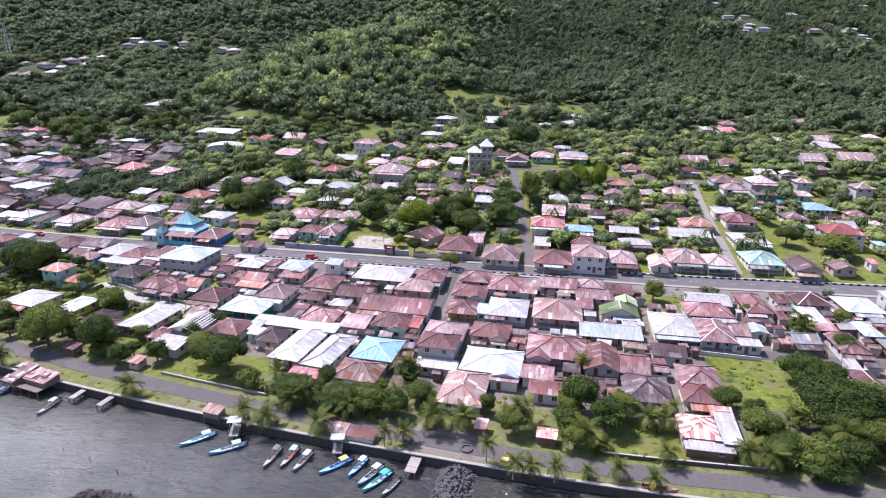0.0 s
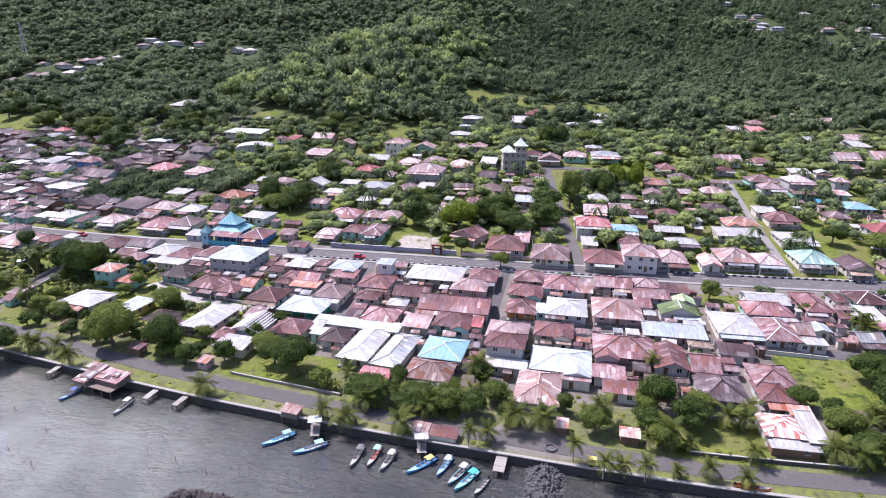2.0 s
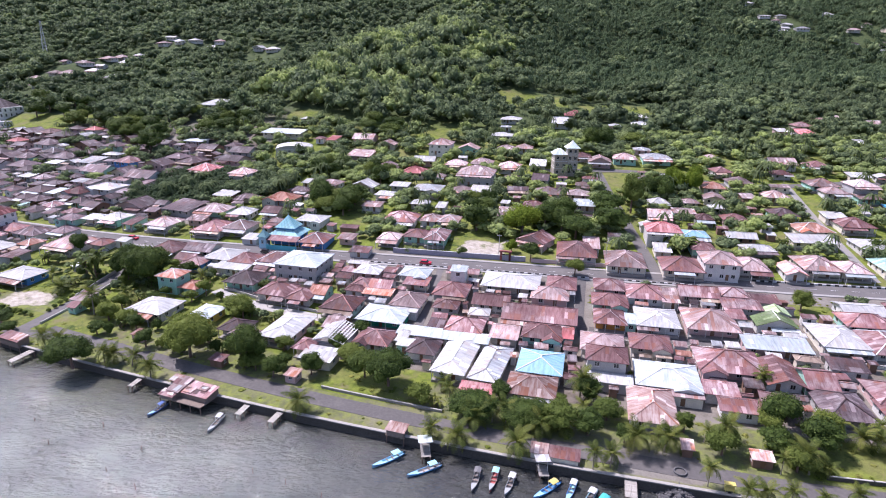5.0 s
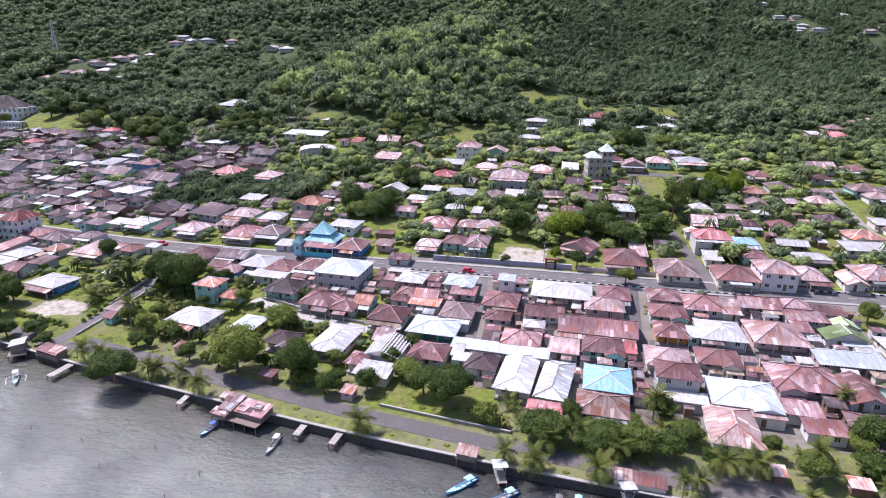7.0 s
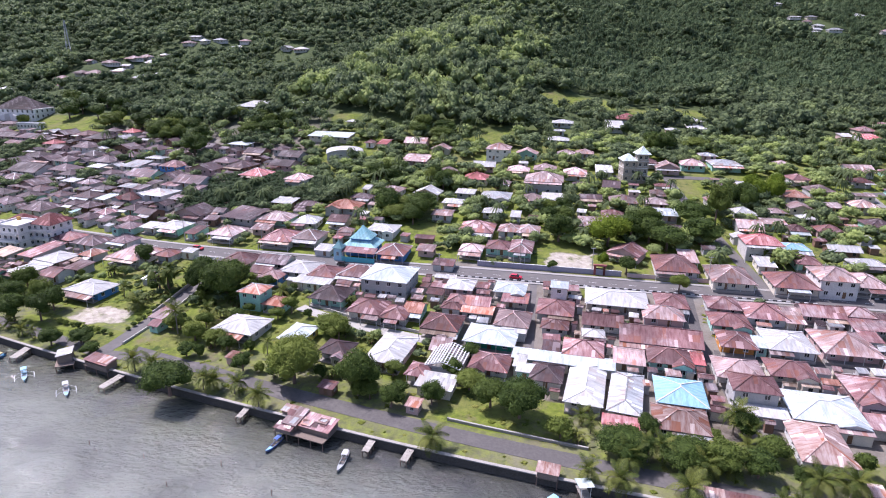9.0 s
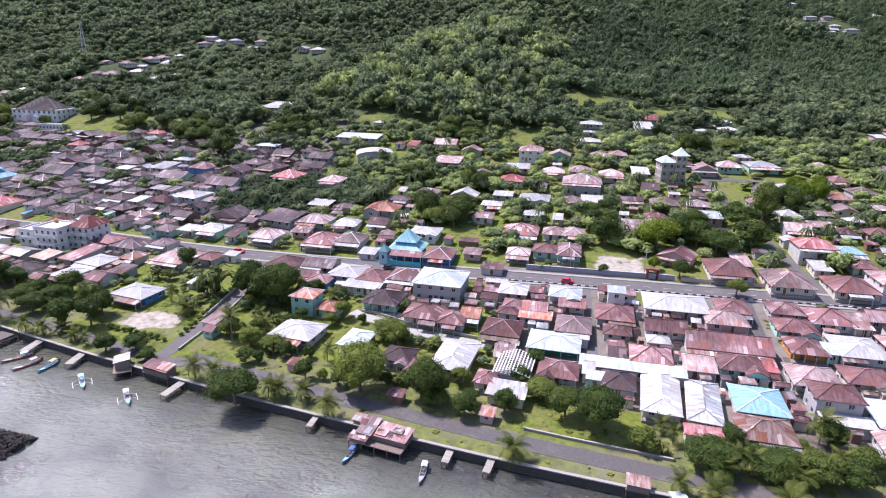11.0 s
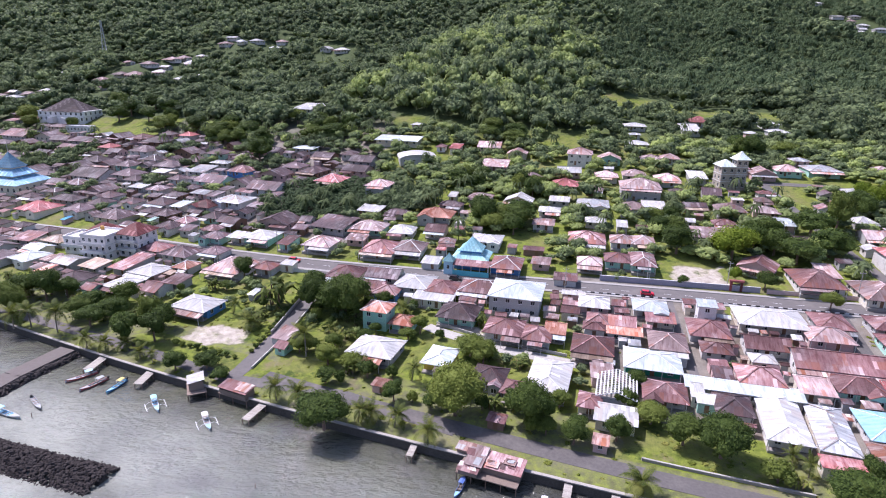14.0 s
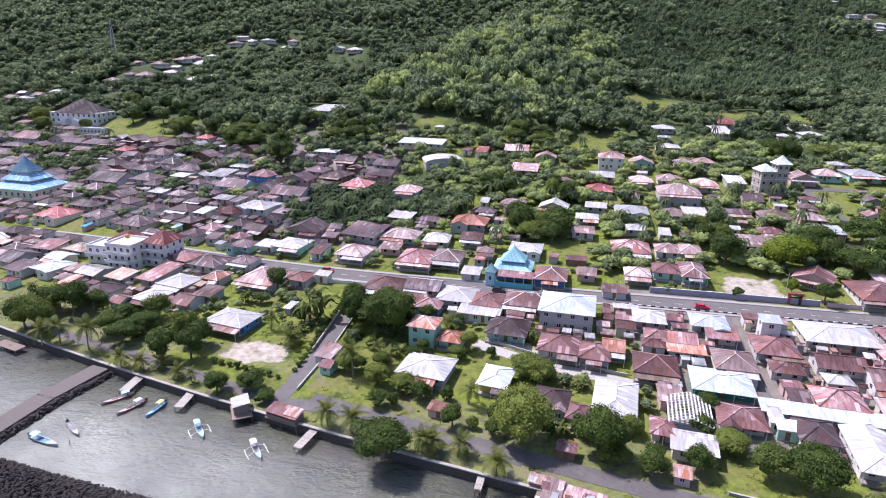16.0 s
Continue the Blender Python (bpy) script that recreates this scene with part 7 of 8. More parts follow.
def stilt_hut(x, y, yaw, w, d, floor, roofs, label, clad=M_PLANK, sheets=0):
    """A hut over the water: stilts, deck, plank sides and lapped sheet roofs (x, y, w, d, height, colour)."""
    root = thing("stilt_hut", pose(x, y, 0, 0, 0, yaw), label, "hut")
    s = Sheet()
    s.box(-w / 2, -d / 2, floor - 0.2, w / 2, d / 2, floor)
    part("deck", s, M_PLANK, root)
    nx, ny = max(2, int(w / 2.4)), max(2, int(d / 2.4))
    for i in range(nx):
        for j in range(ny):
            p = Sheet()
            px, py = -w / 2 + 0.2 + (w - 0.4) * i / (nx - 1), -d / 2 + 0.2 + (d - 0.4) * j / (ny - 1)
            p.tube([(px, py, -2.2), (px, py, floor)], [0.11, 0.1], 6)
            part("stilt", p, M_TRUNK, root)
    for rx, ry, rw, rd, rz, col in roofs:
        r = Sheet()
        r.slope([(rx - rw / 2, ry - rd / 2, rz), (rx + rw / 2, ry - rd / 2, rz), (rx + rw / 2, ry + rd / 2, rz + 0.14 * rd), (rx - rw / 2, ry + rd / 2, rz + 0.14 * rd)], 0.05)
        part("roof", r, ROOFS[col][1], root)
        b = Sheet()
        b.wall((rx - rw / 2 + 0.3, ry + rd / 2 - 0.3), (rx - rw / 2 + 0.3, ry - rd / 2 + 0.3), floor, rz)
        b.wall((rx + rw / 2 - 0.3, ry - rd / 2 + 0.3), (rx + rw / 2 - 0.3, ry + rd / 2 - 0.3), floor, rz)
        b.wall((rx + rw / 2 - 0.3, ry + rd / 2 - 0.3), (rx - rw / 2 + 0.3, ry + rd / 2 - 0.3), floor, rz + 0.1 * rd)
        b.wall((rx - rw / 2 + 0.3, ry - rd / 2 + 0.3), (rx + rw / 2 - 0.3, ry - rd / 2 + 0.3), floor, floor + 1.0)
        part("wall", b, clad, root)
    rng = random.Random(int(x * 7 + y))
    for k in range(sheets):
        rx, ry, rw, rd, rz, col = roofs[k % len(roofs)]
        px, py = rx + rng.uniform(-0.4, 0.4) * rw, ry - rd / 2 + rng.uniform(0.05, 0.6) * rd
        sw, sd = rng.uniform(0.8, 1.7), min(rng.uniform(1.4, 2.4), rd * 0.5)
        z = rz + 0.14 * (py - ry + rd / 2) + 0.03 + 0.012 * (k // 6)
        r = Sheet()
        sk = rng.uniform(-0.25, 0.25)
        r.slope([(px - sw / 2 + sk, py, z), (px + sw / 2 + sk, py, z), (px + sw / 2 - sk, py + sd, z + 0.14 * sd + 0.05), (px - sw / 2 - sk, py + sd, z + 0.14 * sd)], 0.03)
        cname, cmat = ROOFS[rng.choice("pqmpzmpm")]
        part("roof_sheet", r, cmat, root, "loose " + cname + " sheet")


stilt_hut(-97.5, 128.2, -22, 12, 6.5, 1.9, [(2.2, 0.8, 8.0, 4.6, 3.2, "m"), (-3.0, 0.6, 3.6, 5.6, 3.4, "p"), (-3.6, -2.6, 4.2, 2.2, 2.9, "m"), (-5.8, 3.2, 4.6, 2.6, 3.0, "q"), (0.4, -0.4, 2.4, 1.5, 3.5, "p"), (3.4, 1.2, 2.2, 1.6, 3.75, "q")], "rambling stilt hut with patched rusty roofs over the water", M_PLANK, 22)
stilt_hut(-164.4, 155.6, -66, 6.0, 4.2, 1.7, [(-0.6, 0, 4.4, 3.8, 3.7, "w")], "small stilt hut with a white metal roof at the sea wall")
stilt_hut(-154.0, 153.0, -24, 8.4, 3.4, 1.9, [(0, 0, 8.2, 3.6, 3.5, "m"), (2.2, 0.2, 3.4, 3.0, 3.75, "q")], "open stall with a patched maroon roof on the sea wall")
stilt_hut(-17.8, 107.2, -15, 9.5, 3.4, 2.0, [(1.5, 0, 6.4, 3.4, 3.2, "m"), (-3.2, 0.1, 3.6, 3.2, 3.35, "q")], "low stall with a rusty maroon roof on the sea wall", WALLS["pale"][1])
stilt_hut(-49.2, 114.6, -18, 4.2, 2.6, 2.0, [(0, 0, 4.4, 3.0, 3.3, "q")], "tiny stall with a rusty roof on the sea wall")
stilt_hut(-236, 184.5, -24, 9, 3, 1.4, [(0, 0, 0.5, 0.5, 1.5, "d")], "dark timber boat ramp beside the sea wall")


def rocks(name, label, lines, material, seed, count, size=(0.45, 0.95)):
    """Tumbled stones heaped along a line: x0, y0, x1, y1, half width, height."""
    rng = np.random.default_rng(seed)
    base, tri = core([(0, 0, 0, 1.0, 1.0)], 1.0)
    tri = np.array(tri)
    vs, fs, n = [], [], 0
    for x0, y0, x1, y1, half, high in lines:
        ln = math.hypot(x1 - x0, y1 - y0)
        nx, ny = -(y1 - y0) / ln, (x1 - x0) / ln
        for k in range(int(count * ln * half / 60)):
            t, u = rng.uniform(0, 1), rng.uniform(-1, 1)
            r = rng.uniform(*size)
            z = -0.5 + (high + 0.5) * (1 - abs(u) ** 1.6) * rng.uniform(0.75, 1.0)
            p = base * (1 + rng.uniform(-0.3, 0.3, (12, 1))) * r * rng.uniform(0.6, 1.1, (1, 3))
            vs.append(p + np.array([x0 + (x1 - x0) * t + nx * u * half, y0 + (y1 - y0) * t + ny * u * half, z]))
            fs.append(tri + n)
            n += 12
        m = np.array([[x0 + nx * half, y0 + ny * half, -2.5], [x0 - nx * half, y0 - ny * half, -2.5], [x1 - nx * half, y1 - ny * half, -2.5], [x1 + nx * half, y1 + ny * half, -2.5], [x0, y0, high - 0.5], [x1, y1, high - 0.5]])
        vs.append(m)
        fs.append(np.array([(0, 4, 5), (0, 5, 3), (4, 1, 2), (4, 2, 5), (0, 1, 4), (3, 5, 2)]) + n)
        n += 6
    me = bpy.data.meshes.new(name)
    me.from_pydata(np.concatenate(vs).tolist(), [], np.concatenate(fs).tolist())
    me.materials.append(material)
    return tagged(new(name, me), label, "rocks", "", "stuff")


rocks("mole_rocks", "dark boulders along the side of a mole", [(-202.5, 172.5, -207.6, 160, 1.3, 1.0), (-207.6, 160, -211, 146, 1.3, 1.0), (-211, 146, -214, 134, 1.3, 1.0)], M_ROCK, 3, 900, (0.3, 0.65))
rocks("breakwater_rocks", "small dark stones heaped along a low breakwater", [(-169.5, 124.8, -194, 131.6, 4.6, 1.5), (-194, 131.6, -240, 146, 4.6, 1.5)], M_ROCK, 4, 1150, (0.2, 0.5))
rocks("rock_heap", "heap of grey boulders against the sea wall", [(4.0, 101.2, 1.0, 88, 3.9, 1.3)], M_GREYROCK, 5, 620, (0.35, 0.7))
rocks("rock_heap", "low dark boulder heap in the water", [(-66, 90.2, -50, 86, 3.6, 1.0)], M_ROCK, 6, 420)
mole = Sheet()
for (ax, ay), (bx, by) in (((-206.2, 174.6), (-211.4, 160.8)), ((-211.4, 160.8), (-214.6, 147)), ((-214.6, 147), (-217.5, 134))):
    mole.beam((ax, ay, 0.1), (bx, by, 0.1), 5.2, 1.9)
tagged(new("mole", mole.mesh("mole", plain("trodden_earth", (0.135, 0.118, 0.106), 0.98, 0.35, 0.4, (0.09, 0.075, 0.065), 0.6, 0.06))), "brown earth-topped mole running out from the sea wall", "mole", "", "structure")


# ---- stakes in the water ----
for sx, sy, h in ((-61.5, 97, 1.6), (-69, 101, 1.2), (-100, 110, 1.4), (-104, 104, 1.1), (-96, 99, 1.5), (-120, 112, 1.2), (-196, 144.5, 1.3), (-128, 120, 1.0), (-76, 104, 1.2), (-112, 118, 1.3), (-141, 124, 1.0)):
    s = Sheet()
    s.tube([(0, 0, -2), (0.06, 0.03, h)], [0.09, 0.07], 6)
    ob = new("mooring_stake", s.mesh("mooring_stake", M_TRUNK))
    ob.matrix_basis = pose(sx, sy, 0)
    tagged(ob, "thin dark wooden mooring stake in the water", "stake", "mooring stakes")


# ---- vehicles ----
def car(x, y, yaw, colour, label):
    root = thing("car", on_ground(x, y, yaw, 0.08), label, "car")
    paint = plain("car_paint_" + label.split()[0], colour, 0.3, 0.08, 1.0, (0.2, 0.2, 0.2), 0.1, 0.0, 0.0, 0.5)
    prof = [(-1.95, 0.35), (-2.0, 0.75), (-1.85, 0.95), (-1.1, 1.0), (1.0, 0.98), (1.75, 0.85), (1.98, 0.7), (1.95, 0.32)]
    s = Sheet()
    for (xa, za), (xb, zb) in zip(prof, prof[1:] + prof[:1]):
        s.face([(xa, -0.82, za), (xa, 0.82, za), (xb, 0.82, zb), (xb, -0.82, zb)])
    s.face([(a, -0.82, b) for a, b in prof[::-1]])
    s.face([(a, 0.82, b) for a, b in prof])
    part("body", s, paint, root)
    c = Sheet()
    lo, hi = [(-1.75, 0.96), (1.05, 0.98)], [(-1.45, 1.45), (0.35, 1.47)]
    for sy in (-1, 1):
        q = [(lo[0][0], sy * 0.78, lo[0][1]), (lo[1][0], sy * 0.78, lo[1][1]), (hi[1][0], sy * 0.66, hi[1][1]), (hi[0][0], sy * 0.66, hi[0][1])]
        c.face(q if sy < 0 else q[::-1])
    c.face([(lo[1][0], -0.78, lo[1][1]), (lo[1][0], 0.78, lo[1][1]), (hi[1][0], 0.66, hi[1][1]), (hi[1][0], -0.66, hi[1][1])])
    c.face([(lo[0][0], 0.78, lo[0][1]), (lo[0][0], -0.78, lo[0][1]), (hi[0][0], -0.66, hi[0][1]), (hi[0][0], 0.66, hi[0][1])])
    part("window_band", c, M_GLASS, root)
    r = Sheet()
    r.box(-1.47, -0.67, 1.44, 0.37, 0.67, 1.5)
    part("roof_panel", r, paint, root)
    for wx in (-1.25, 1.25):
        for sy in (-1, 1):
            w = Sheet()
            w.tube([(wx, sy * 0.62, 0.31), (wx, sy * 0.84, 0.31)], [0.31, 0.31], 14)
            wh = part("wheel", w, M_RUBBER, root)
            h = Sheet()
            h.tube([(wx, sy * 0.84, 0.31), (wx, sy * 0.86, 0.31)], [0.18, 0.17], 10)
            part("rim", h, M_STEEL, wh)


car(-46.2, 203.3, -12, (0.55, 0.02, 0.05), "red hatchback driving along the main road")
car(-104.0, 215.2, -13, (0.03, 0.03, 0.035), "black hatchback on the main road")
car(-160.1, 231.6, -18, (0.5, 0.03, 0.04), "red hatchback on the main road")
car(132.0, 272.5, 5, (0.02, 0.02, 0.025), "black van parked on the grass beside a pink house")
car(139.1, 245.7, 10, (0.05, 0.06, 0.06), "dark hatchback parked on the grass")


# ---- street poles ----
def pole(x, y, h, label="pale utility pole with a cross-arm beside the main road"):
    root = thing("utility_pole", on_ground(x, y, street_yaw(x, y)), label, "utility pole", "utility poles")
    s = Sheet()
    s.tube([(0, 0, -0.5), (0, 0, h)], [0.14, 0.09], 8)
    part("shaft", s, M_PALE_CONCRETE, root)
    a = Sheet()
    a.box(-0.8, -0.05, h - 0.6, 0.8, 0.05, h - 0.48)
    part("cross_arm", a, M_STEEL, root)
    for px in (-0.7, 0, 0.7):
        i = Sheet()
        i.tube([(px, 0, h - 0.48), (px, 0, h - 0.3)], [0.04, 0.05], 6)
        part("insulator", i, M_TRIM, root)


for px, off, h in ((-200, 6.3, 9), (-168, 6.3, 9), (-136, 6.3, 9), (-107, 6.2, 10), (-71, -6.2, 9), (-44, 6.9, 9), (-21, 7.2, 9), (14, 6.5, 9), (46, 6.5, 9), (78, 6.3, 9), (110, 6.3, 9)):
    pole(px, main_y(px) + off, h)

# school gate in the painted wall
gate = thing("gateway", on_ground(-18.8, main_y(-18.8) + 6.4, street_yaw(-18.8, 200)), "dark red school gateway in the painted wall", "gate")
for sx in (-1, 1):
    s = Sheet()
    s.box(sx * 1.5 - 0.35, -0.4, -0.5, sx * 1.5 + 0.35, 0.4, 3.0)
    part("gate_post", s, ROOFS["R"][1], gate)
s = Sheet()
s.box(-2.1, -0.5, 3.0, 2.1, 0.5, 3.5)
part("lintel", s, ROOFS["r"][1], gate)
for sx in (-1, 1):
    s = Sheet()
    s.box(sx * 0.58 - 0.55, -0.04, 0.1, sx * 0.58 + 0.55, 0.04, 2.3)
    part("gate_leaf", s, M_BLACK, gate)

# ---- woods: far too many trees to count ----
def wood(name, label, spots, templates, material):
    """One mesh of many trees; spots are x, y, spread, height, tint."""
    vs, quads, tris, tint, n = [], [], [], [], 0
    rng = np.random.default_rng(5)
    for x, y, w, h, t in spots:
        tv, nq, tf = templates[rng.integers(len(templates))]
        a = rng.uniform(0, 6.283)
        c, s = math.cos(a), math.sin(a)
        p = tv * np.array([w, w, h])
        p = np.stack([p[:, 0] * c - p[:, 1] * s + x, p[:, 0] * s + p[:, 1] * c + y, p[:, 2] + ground(x, y) - 0.3], 1)
        vs.append(p)
        tint.append(np.full(len(p), t))
        quads.append(np.arange(4 * nq).reshape(-1, 4) + n)
        if len(tf):
            tris.append(tf + n)
        n += len(p)
    v, q, t3 = np.concatenate(vs), np.concatenate(quads), (np.concatenate(tris) if tris else np.zeros((0, 3), int))
    me = bpy.data.meshes.new(name)
    me.vertices.add(len(v))
    me.vertices.foreach_set("co", v.astype(np.float32).ravel())
    idx = np.concatenate([q.ravel(), t3.ravel()]).astype(np.int32)
    me.loops.add(len(idx))
    me.loops.foreach_set("vertex_index", idx)
    me.polygons.add(len(q) + len(t3))
    me.polygons.foreach_set("loop_start", np.concatenate([np.arange(len(q)) * 4, len(q) * 4 + np.arange(len(t3)) * 3]).astype(np.int32))
    me.update(calc_edges=True)
    me.attributes.new("tint", "FLOAT", "POINT").data.foreach_set("value", np.concatenate(tint).astype(np.float32))
    me.materials.append(material)
    tagged(new(name, me), label, "trees", "", "stuff")


def unit_crown(seed, n, count, leaf, squash=0.85):
    rng = np.random.default_rng(seed)
    lobes = crown_lobes(rng, 1.0, 1.0, n, squash)
    lobes = [(x, y, z - 0.08, r * 1.12, q) for x, y, z, r, q in lobes]
    v = leaf_cloud(rng, lobes, count, leaf)
    cv, cf = core(lobes, 0.76, True)
    return np.concatenate([v, cv]), count, np.array(cf) + len(v)


def unit_palm(seed, fronds=14):
    """A feathery head for the palms among the woods."""
    rng = np.random.default_rng(seed)
    v = []
    for i in range(fronds):
        a, up = i * 2.4, rng.uniform(-0.05, 0.35)
        c, s = math.cos(a), math.sin(a)
        for t0, t1 in ((0.0, 0.55), (0.55, 1.0)):
            for t, k in ((t0, 1), (t0, -1), (t1, -1), (t1, 1)):
                hw = 0.058 * math.sin(math.pi * (0.15 + 0.75 * t))
                v.append((c * 0.5 * t - s * hw * k, s * 0.5 * t + c * hw * k, 0.8 + up * t - 0.45 * t * t))
    for k in range(2):
        for p in ((-0.02, 0, 0), (0.02, 0, 0), (0.015, 0, 0.8), (-0.015, 0, 0.8)):
            v.append((p[0], 0, p[2]) if k else (0, p[0], p[2]))
    return np.array(v), fronds * 2 + 2, np.zeros((0, 3), int)


FAR_CROWNS = [unit_crown(40 + k, 6, 120, 0.072) for k in range(7)]
FARTHEST_CROWNS = [unit_crown(60 + k, 5, 46, 0.11) for k in range(6)]
MID_CROWNS = [unit_crown(80 + k, 8, 190, 0.058) for k in range(6)]
FAR_PALMS = [unit_palm(20 + k) for k in range(4)]


def clear_of_things(x, y, r, k=0.92):
    """Whether a crown of that radius stands clear of roofs (k below 0.8 lets it lean over their edges), roads and open ground."""
    for hx, hy, hr, hw, hd, ha in HOUSES:
        if abs(x - hx) < hr * 1.5 + r and abs(y - hy) < hr * 1.5 + r:
            t = math.radians(ha)
            u, v = abs((x - hx) * math.cos(t) + (y - hy) * math.sin(t)), abs((y - hy) * math.cos(t) - (x - hx) * math.sin(t))
            if u < hw * 0.5 * k + r and v < hd * 0.5 * k + r:
                return False
        if hy > 330 and (hx > -150 or hy > 440) and abs(x - hx) < hr + 2 + r * 0.4 and -(7 if hy < 470 else 0.04 * hy) < y - hy < 0:
            return False
    return abs(y - main_y(x)) > 5.5 + r and not in_open(x, y, r * 0.4)


def scatter(x0, x1, y0, y1, step, keep):
    rng = random.Random(77)
    out = []
    y = y0
    while y < y1:
        x = x0
        while x < x1:
            px, py = x + rng.uniform(-0.45, 0.45) * step, y + rng.uniform(-0.45, 0.45) * step
            r = keep(px, py, rng)
            if r:
                out.append((px, py, *r))
            x += step
        y += step
    return out


def in_sight(x, y):
    return -0.80 * (y + 10) - 150 < x < 0.80 * (y + 10) + 20


def upland(x, y):
    """How far inland a place lies, as the hills see it."""
    return y - 0.5 * (shore_y(x) - 101)


def town_tree(x, y, rng):
    s = y - shore_y(x)
    if s < 34 or upland(x, y) > 372 or not in_sight(x, y):
        return None
    if s < 108 and not in_grove(x, y):
        w = rng.uniform(2.2, 5.2)
        if rng.random() > (0.5 if x < -60 else 0.4) or not clear_of_things(x, y, w * 0.25, 0.95) or not off_lanes(x, y, w * 0.4):
            return None
        return w, w * rng.uniform(0.7, 1.1), rng.random()
    if in_grove(x, y) and math.hypot((x + 163) / 27, (y - 295) / 26) > 1:
        w = rng.uniform(5, 9.5)
        return (w, w * rng.uniform(0.7, 0.95), rng.uniform(-0.2, 0.7)) if clear_of_things(x, y, w * 0.15, 0.7) else None
    if in_grove(x, y):
        return None
    leafy = (0.62 if x > -75 else 0.5 if x > -150 else 0.42) + 0.8 * noise.noise((x * 0.018, y * 0.018, 3.0))
    if rng.random() > leafy + 0.12:
        return None
    for w in (rng.uniform(6, 10.5), rng.uniform(3.4, 6), rng.uniform(2, 3.4)):
        if clear_of_things(x, y, w * 0.28, 0.9) and off_lanes(x, y, w * 0.3):
            return w, w * rng.uniform(0.62, 0.95), rng.uniform(0.2, 1.15)
    return None


def crest(x, y):
    """1 on the wooded spur, falling to 0 away from it."""
    f, d = along_spur(x, y)
    return math.exp(-((d / 78) ** 2))


def plantation(x, y):
    """Whether coconut palms, not broadleaf woods, cover this part of the eastern slopes."""
    # Their dark fronds also stand in for cloud shade over this slope.
    return crest(x, y) < 0.45 and y > 500 and x > 20 and noise.noise((x * 0.011, y * 0.011, 31.0)) + 0.004 * (x - 60) > -0.22


def hill_tree(x, y, rng):
    u = upland(x, y)
    if u <= 372 or u > 660 or not in_sight(x, y):
        return None
    sp = crest(x, y)
    if plantation(x, y) and rng.random() < 0.8:
        return None
    kind = noise.noise((x * 0.017, y * 0.017, 21.0)) + 0.5 * noise.noise((x * 0.05, y * 0.05, 4.0)) + 0.7 * sp
    if kind < -0.30 and x < 60:
        # scrub and gardens
        w = rng.uniform(3.0, 5.5)
        if rng.random() < 0.15 or not clear_of_things(x, y, w * 0.45):
            return None
        return w, w * rng.uniform(0.55, 0.9), rng.uniform(0.5, 1.1)
    w = rng.uniform(8.0, 12.5) if kind < 0.15 else rng.uniform(11, 19)
    if rng.random() < (0.1 if kind < 0.15 else 0.3) or not clear_of_things(x, y, w * 0.45):
        return None
    patch = noise.noise((x * 0.014, y * 0.014, 9.0))
    # Spur brighter, other slopes darker: sun and cloud shade put into the tint.
    if sp > 0.3:
        return w, w * rng.uniform(0.75, 1.2) + 6 * sp, 0.55 + 0.35 * patch + rng.uniform(-0.45, 0.45)
    return w, w * rng.uniform(0.7, 1.0) + 1.5, 0.18 + 0.45 * patch + rng.uniform(-0.35, 0.35)


def peak_tree(x, y, rng):
    u = upland(x, y)
    if u <= 655 or u > 1040 or not in_sight(x, y) or (plantation(x, y) and rng.random() < 0.75):
        return None
    kind = noise.noise((x * 0.012, y * 0.012, 21.0)) + 0.5 * noise.noise((x * 0.035, y * 0.035, 4.0))
    w = rng.uniform(9, 13) if kind < 0.1 else rng.uniform(12, 19)
    if not clear_of_things(x, y, w * 0.5):
        return None
    # Dark away from the spur: cloud shade put into the tint.
    return w, w * rng.uniform(0.75, 1.15) + 1.5, 0.15 + 0.4 * noise.noise((x * 0.010, y * 0.010, 9.0)) + rng.uniform(-0.35, 0.35) + 0.4 * crest(x, y)


def plantation_palm(x, y, rng):
    u = upland(x, y)
    if u <= 372 or u > 1040 or not in_sight(x, y) or not plantation(x, y) or rng.random() < 0.08 or not clear_of_things(x, y, 2):
        return None
    return rng.uniform(7.5, 10.5), rng.uniform(9, 14), rng.random()


def some_palms(step, low, high, share):
    def keep(x, y, rng):
        u = upland(x, y)
        if not low < u < high or not in_sight(x, y) or rng.random() > share * (0.4 + 1.4 * max(0, noise.noise((x * 0.02, y * 0.02, 5.0)) + 0.25)):
            return None
        if y - shore_y(x) < 110 or not clear_of_things(x, y, 1.5) or not off_lanes(x, y, 1):
            return None
        w = rng.uniform(5.5, 8)
        return w, rng.uniform(6.5, 11), rng.random()
    return scatter(-560, 480, 200, 760, step, keep)


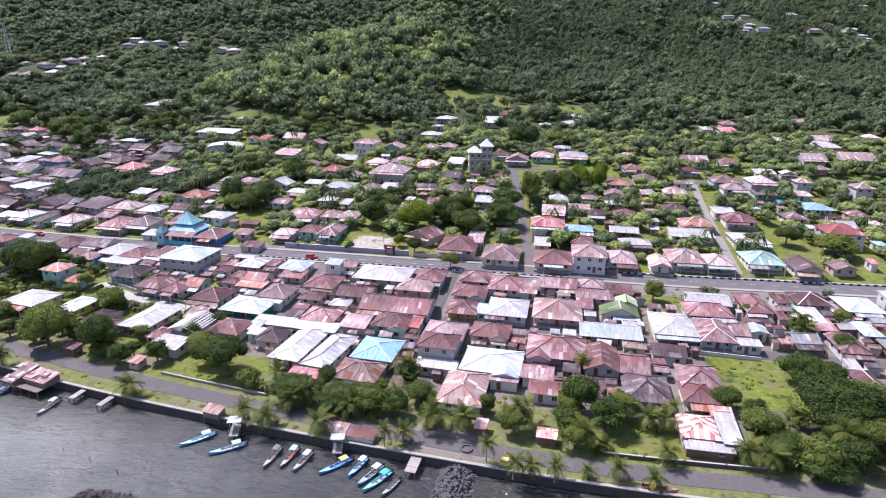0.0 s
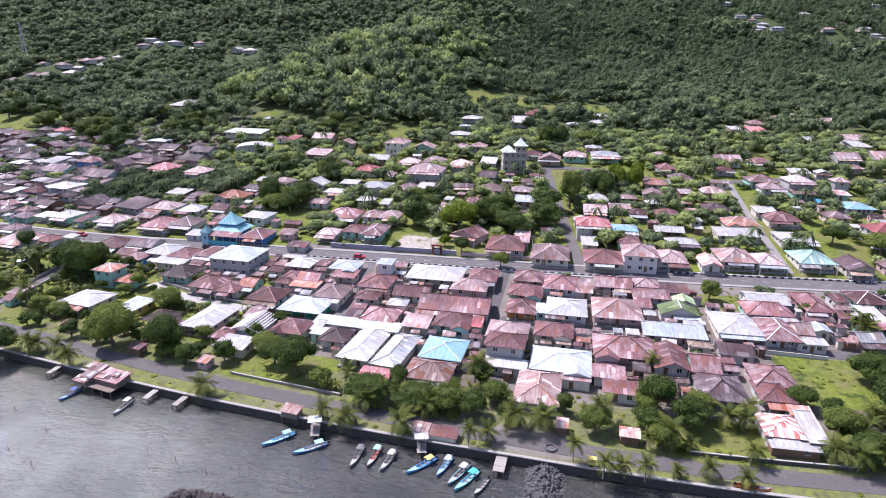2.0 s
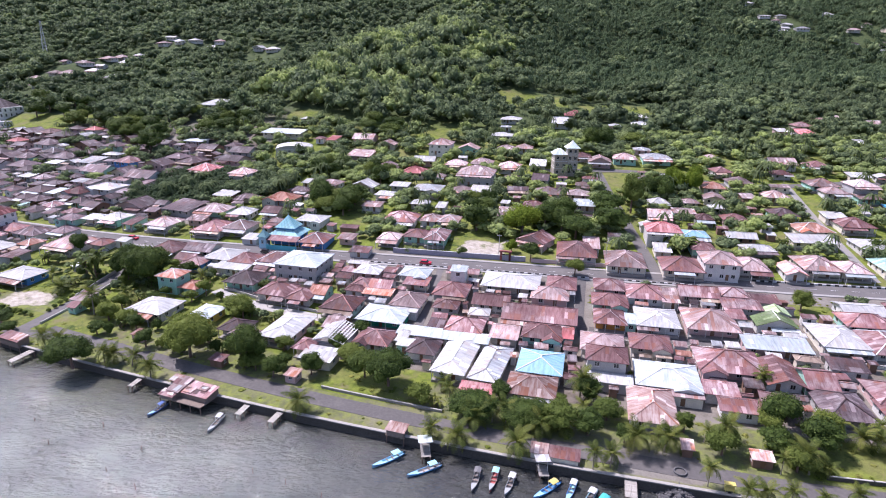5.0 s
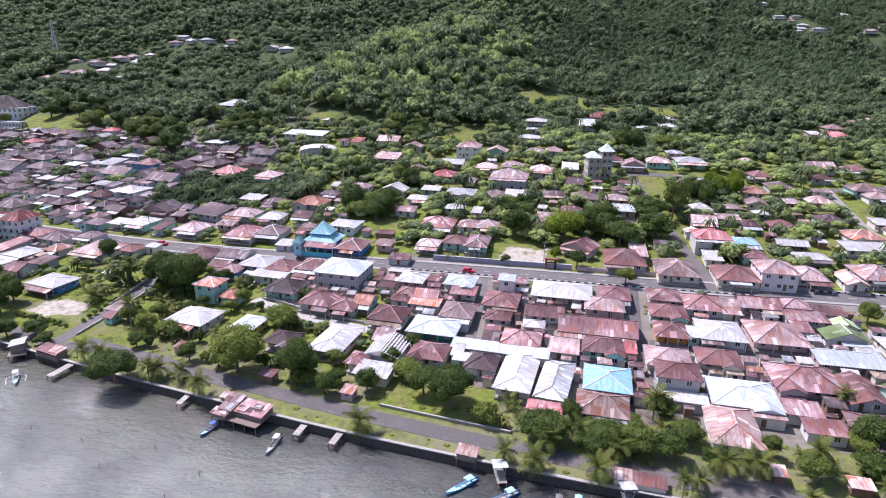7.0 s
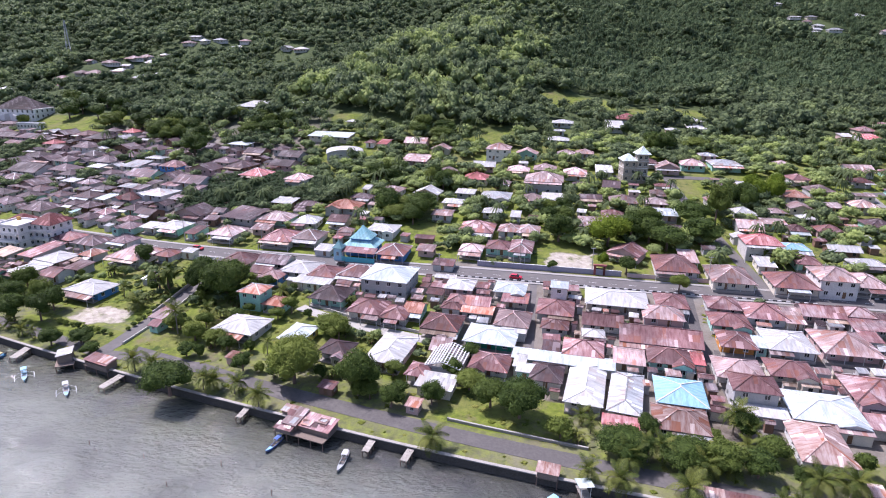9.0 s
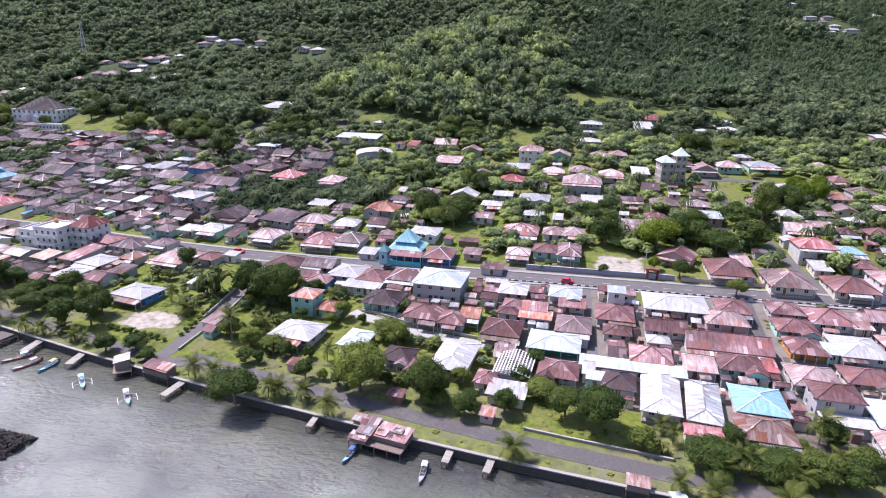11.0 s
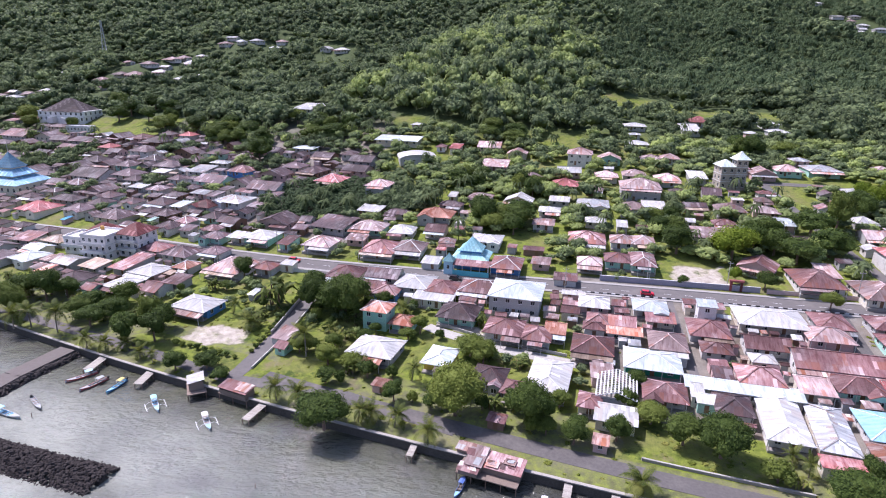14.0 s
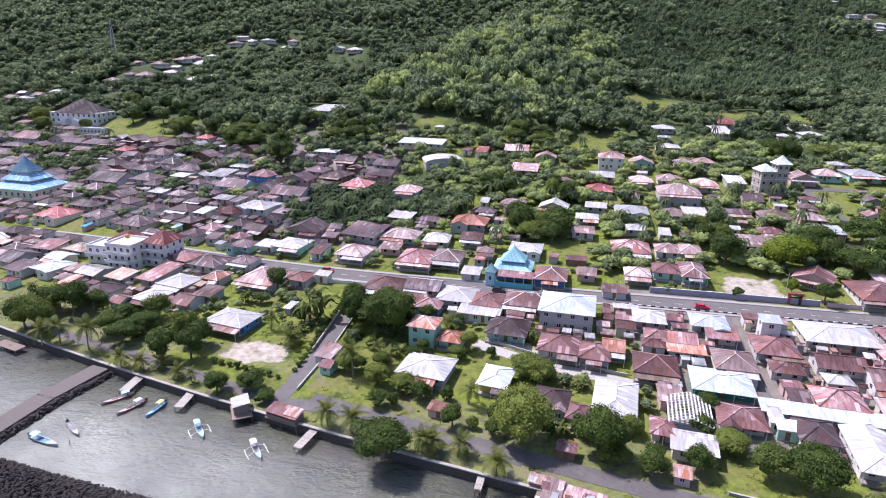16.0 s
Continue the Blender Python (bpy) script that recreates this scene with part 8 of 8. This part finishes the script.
wood("town_trees", "garden trees standing between the upper houses", scatter(-420, 320, 115, 480, 4.6, town_tree), MID_CROWNS, M_FOREST)
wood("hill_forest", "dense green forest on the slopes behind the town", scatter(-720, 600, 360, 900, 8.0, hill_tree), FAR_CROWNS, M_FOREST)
wood("mountain_forest", "distant mountain forest, its dark green partly standing for cloud shade", scatter(-1000, 900, 560, 1250, 10.0, peak_tree), FARTHEST_CROWNS, M_FOREST)
wood("palm_plantation", "dark coconut palms on the eastern slopes, also standing for cloud shade", scatter(0, 900, 480, 1180, 6.2, plantation_palm), FAR_PALMS, M_FAR_FROND)
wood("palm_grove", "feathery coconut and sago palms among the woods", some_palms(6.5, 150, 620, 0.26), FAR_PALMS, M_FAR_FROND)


def banana_row(x, y, rng):
    u = min(math.hypot((x + 163) / 27, (y - 295) / 26), math.hypot((x + 126) / 14, (y - 293) / 18) + 0.25 * rng.random())
    if u > 1 or rng.random() < 0.08 or not clear_of_things(x, y, 1.2, 0.7) or not off_lanes(x, y, 1):
        return None
    return rng.uniform(5.0, 7.0), rng.uniform(4.4, 6.2), rng.random() * 0.8


def unit_bananas(seed):
    s = grove_mesh(seed)
    return np.array(s.v) / np.array([6, 6, 3.2]), len(s.f), np.zeros((0, 3), int)


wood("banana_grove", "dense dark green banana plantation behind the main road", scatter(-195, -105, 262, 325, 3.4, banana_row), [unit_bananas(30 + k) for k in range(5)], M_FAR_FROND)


def weed(x, y, rng):
    """Rank grass and low bushes on open ground near the shore."""
    s = y - shore_y(x)
    if not 1.5 < s < 95 or abs(y - shore_road_y(x)) < 2.9 or rng.random() > 0.25 + 0.9 * noise.noise((x * 0.06, y * 0.06, 12.0)) + (0.25 if x < -60 or s < 24 else 0):
        return None
    if in_open(x, y) == "pale" or not off_lanes(x, y, 0.8) or abs(y - main_y(x)) < 6 or not clear_of_yards(x, y):
        return None
    w = rng.uniform(0.8, 2.4)
    return w, rng.uniform(0.3, 0.75), rng.uniform(0.2, 1.4)


def clear_of_yards(x, y):
    return not any(abs(x - h[0]) < 20 and abs(y - h[1]) < 20 and math.hypot(x - h[0], y - h[1]) < h[2] + 0.5 for h in HOUSES)


wood("weeds", "rank grass tufts and low bushes on open ground", scatter(-235, 128, 84, 245, 2.1, weed), FARTHEST_CROWNS, M_WEED)
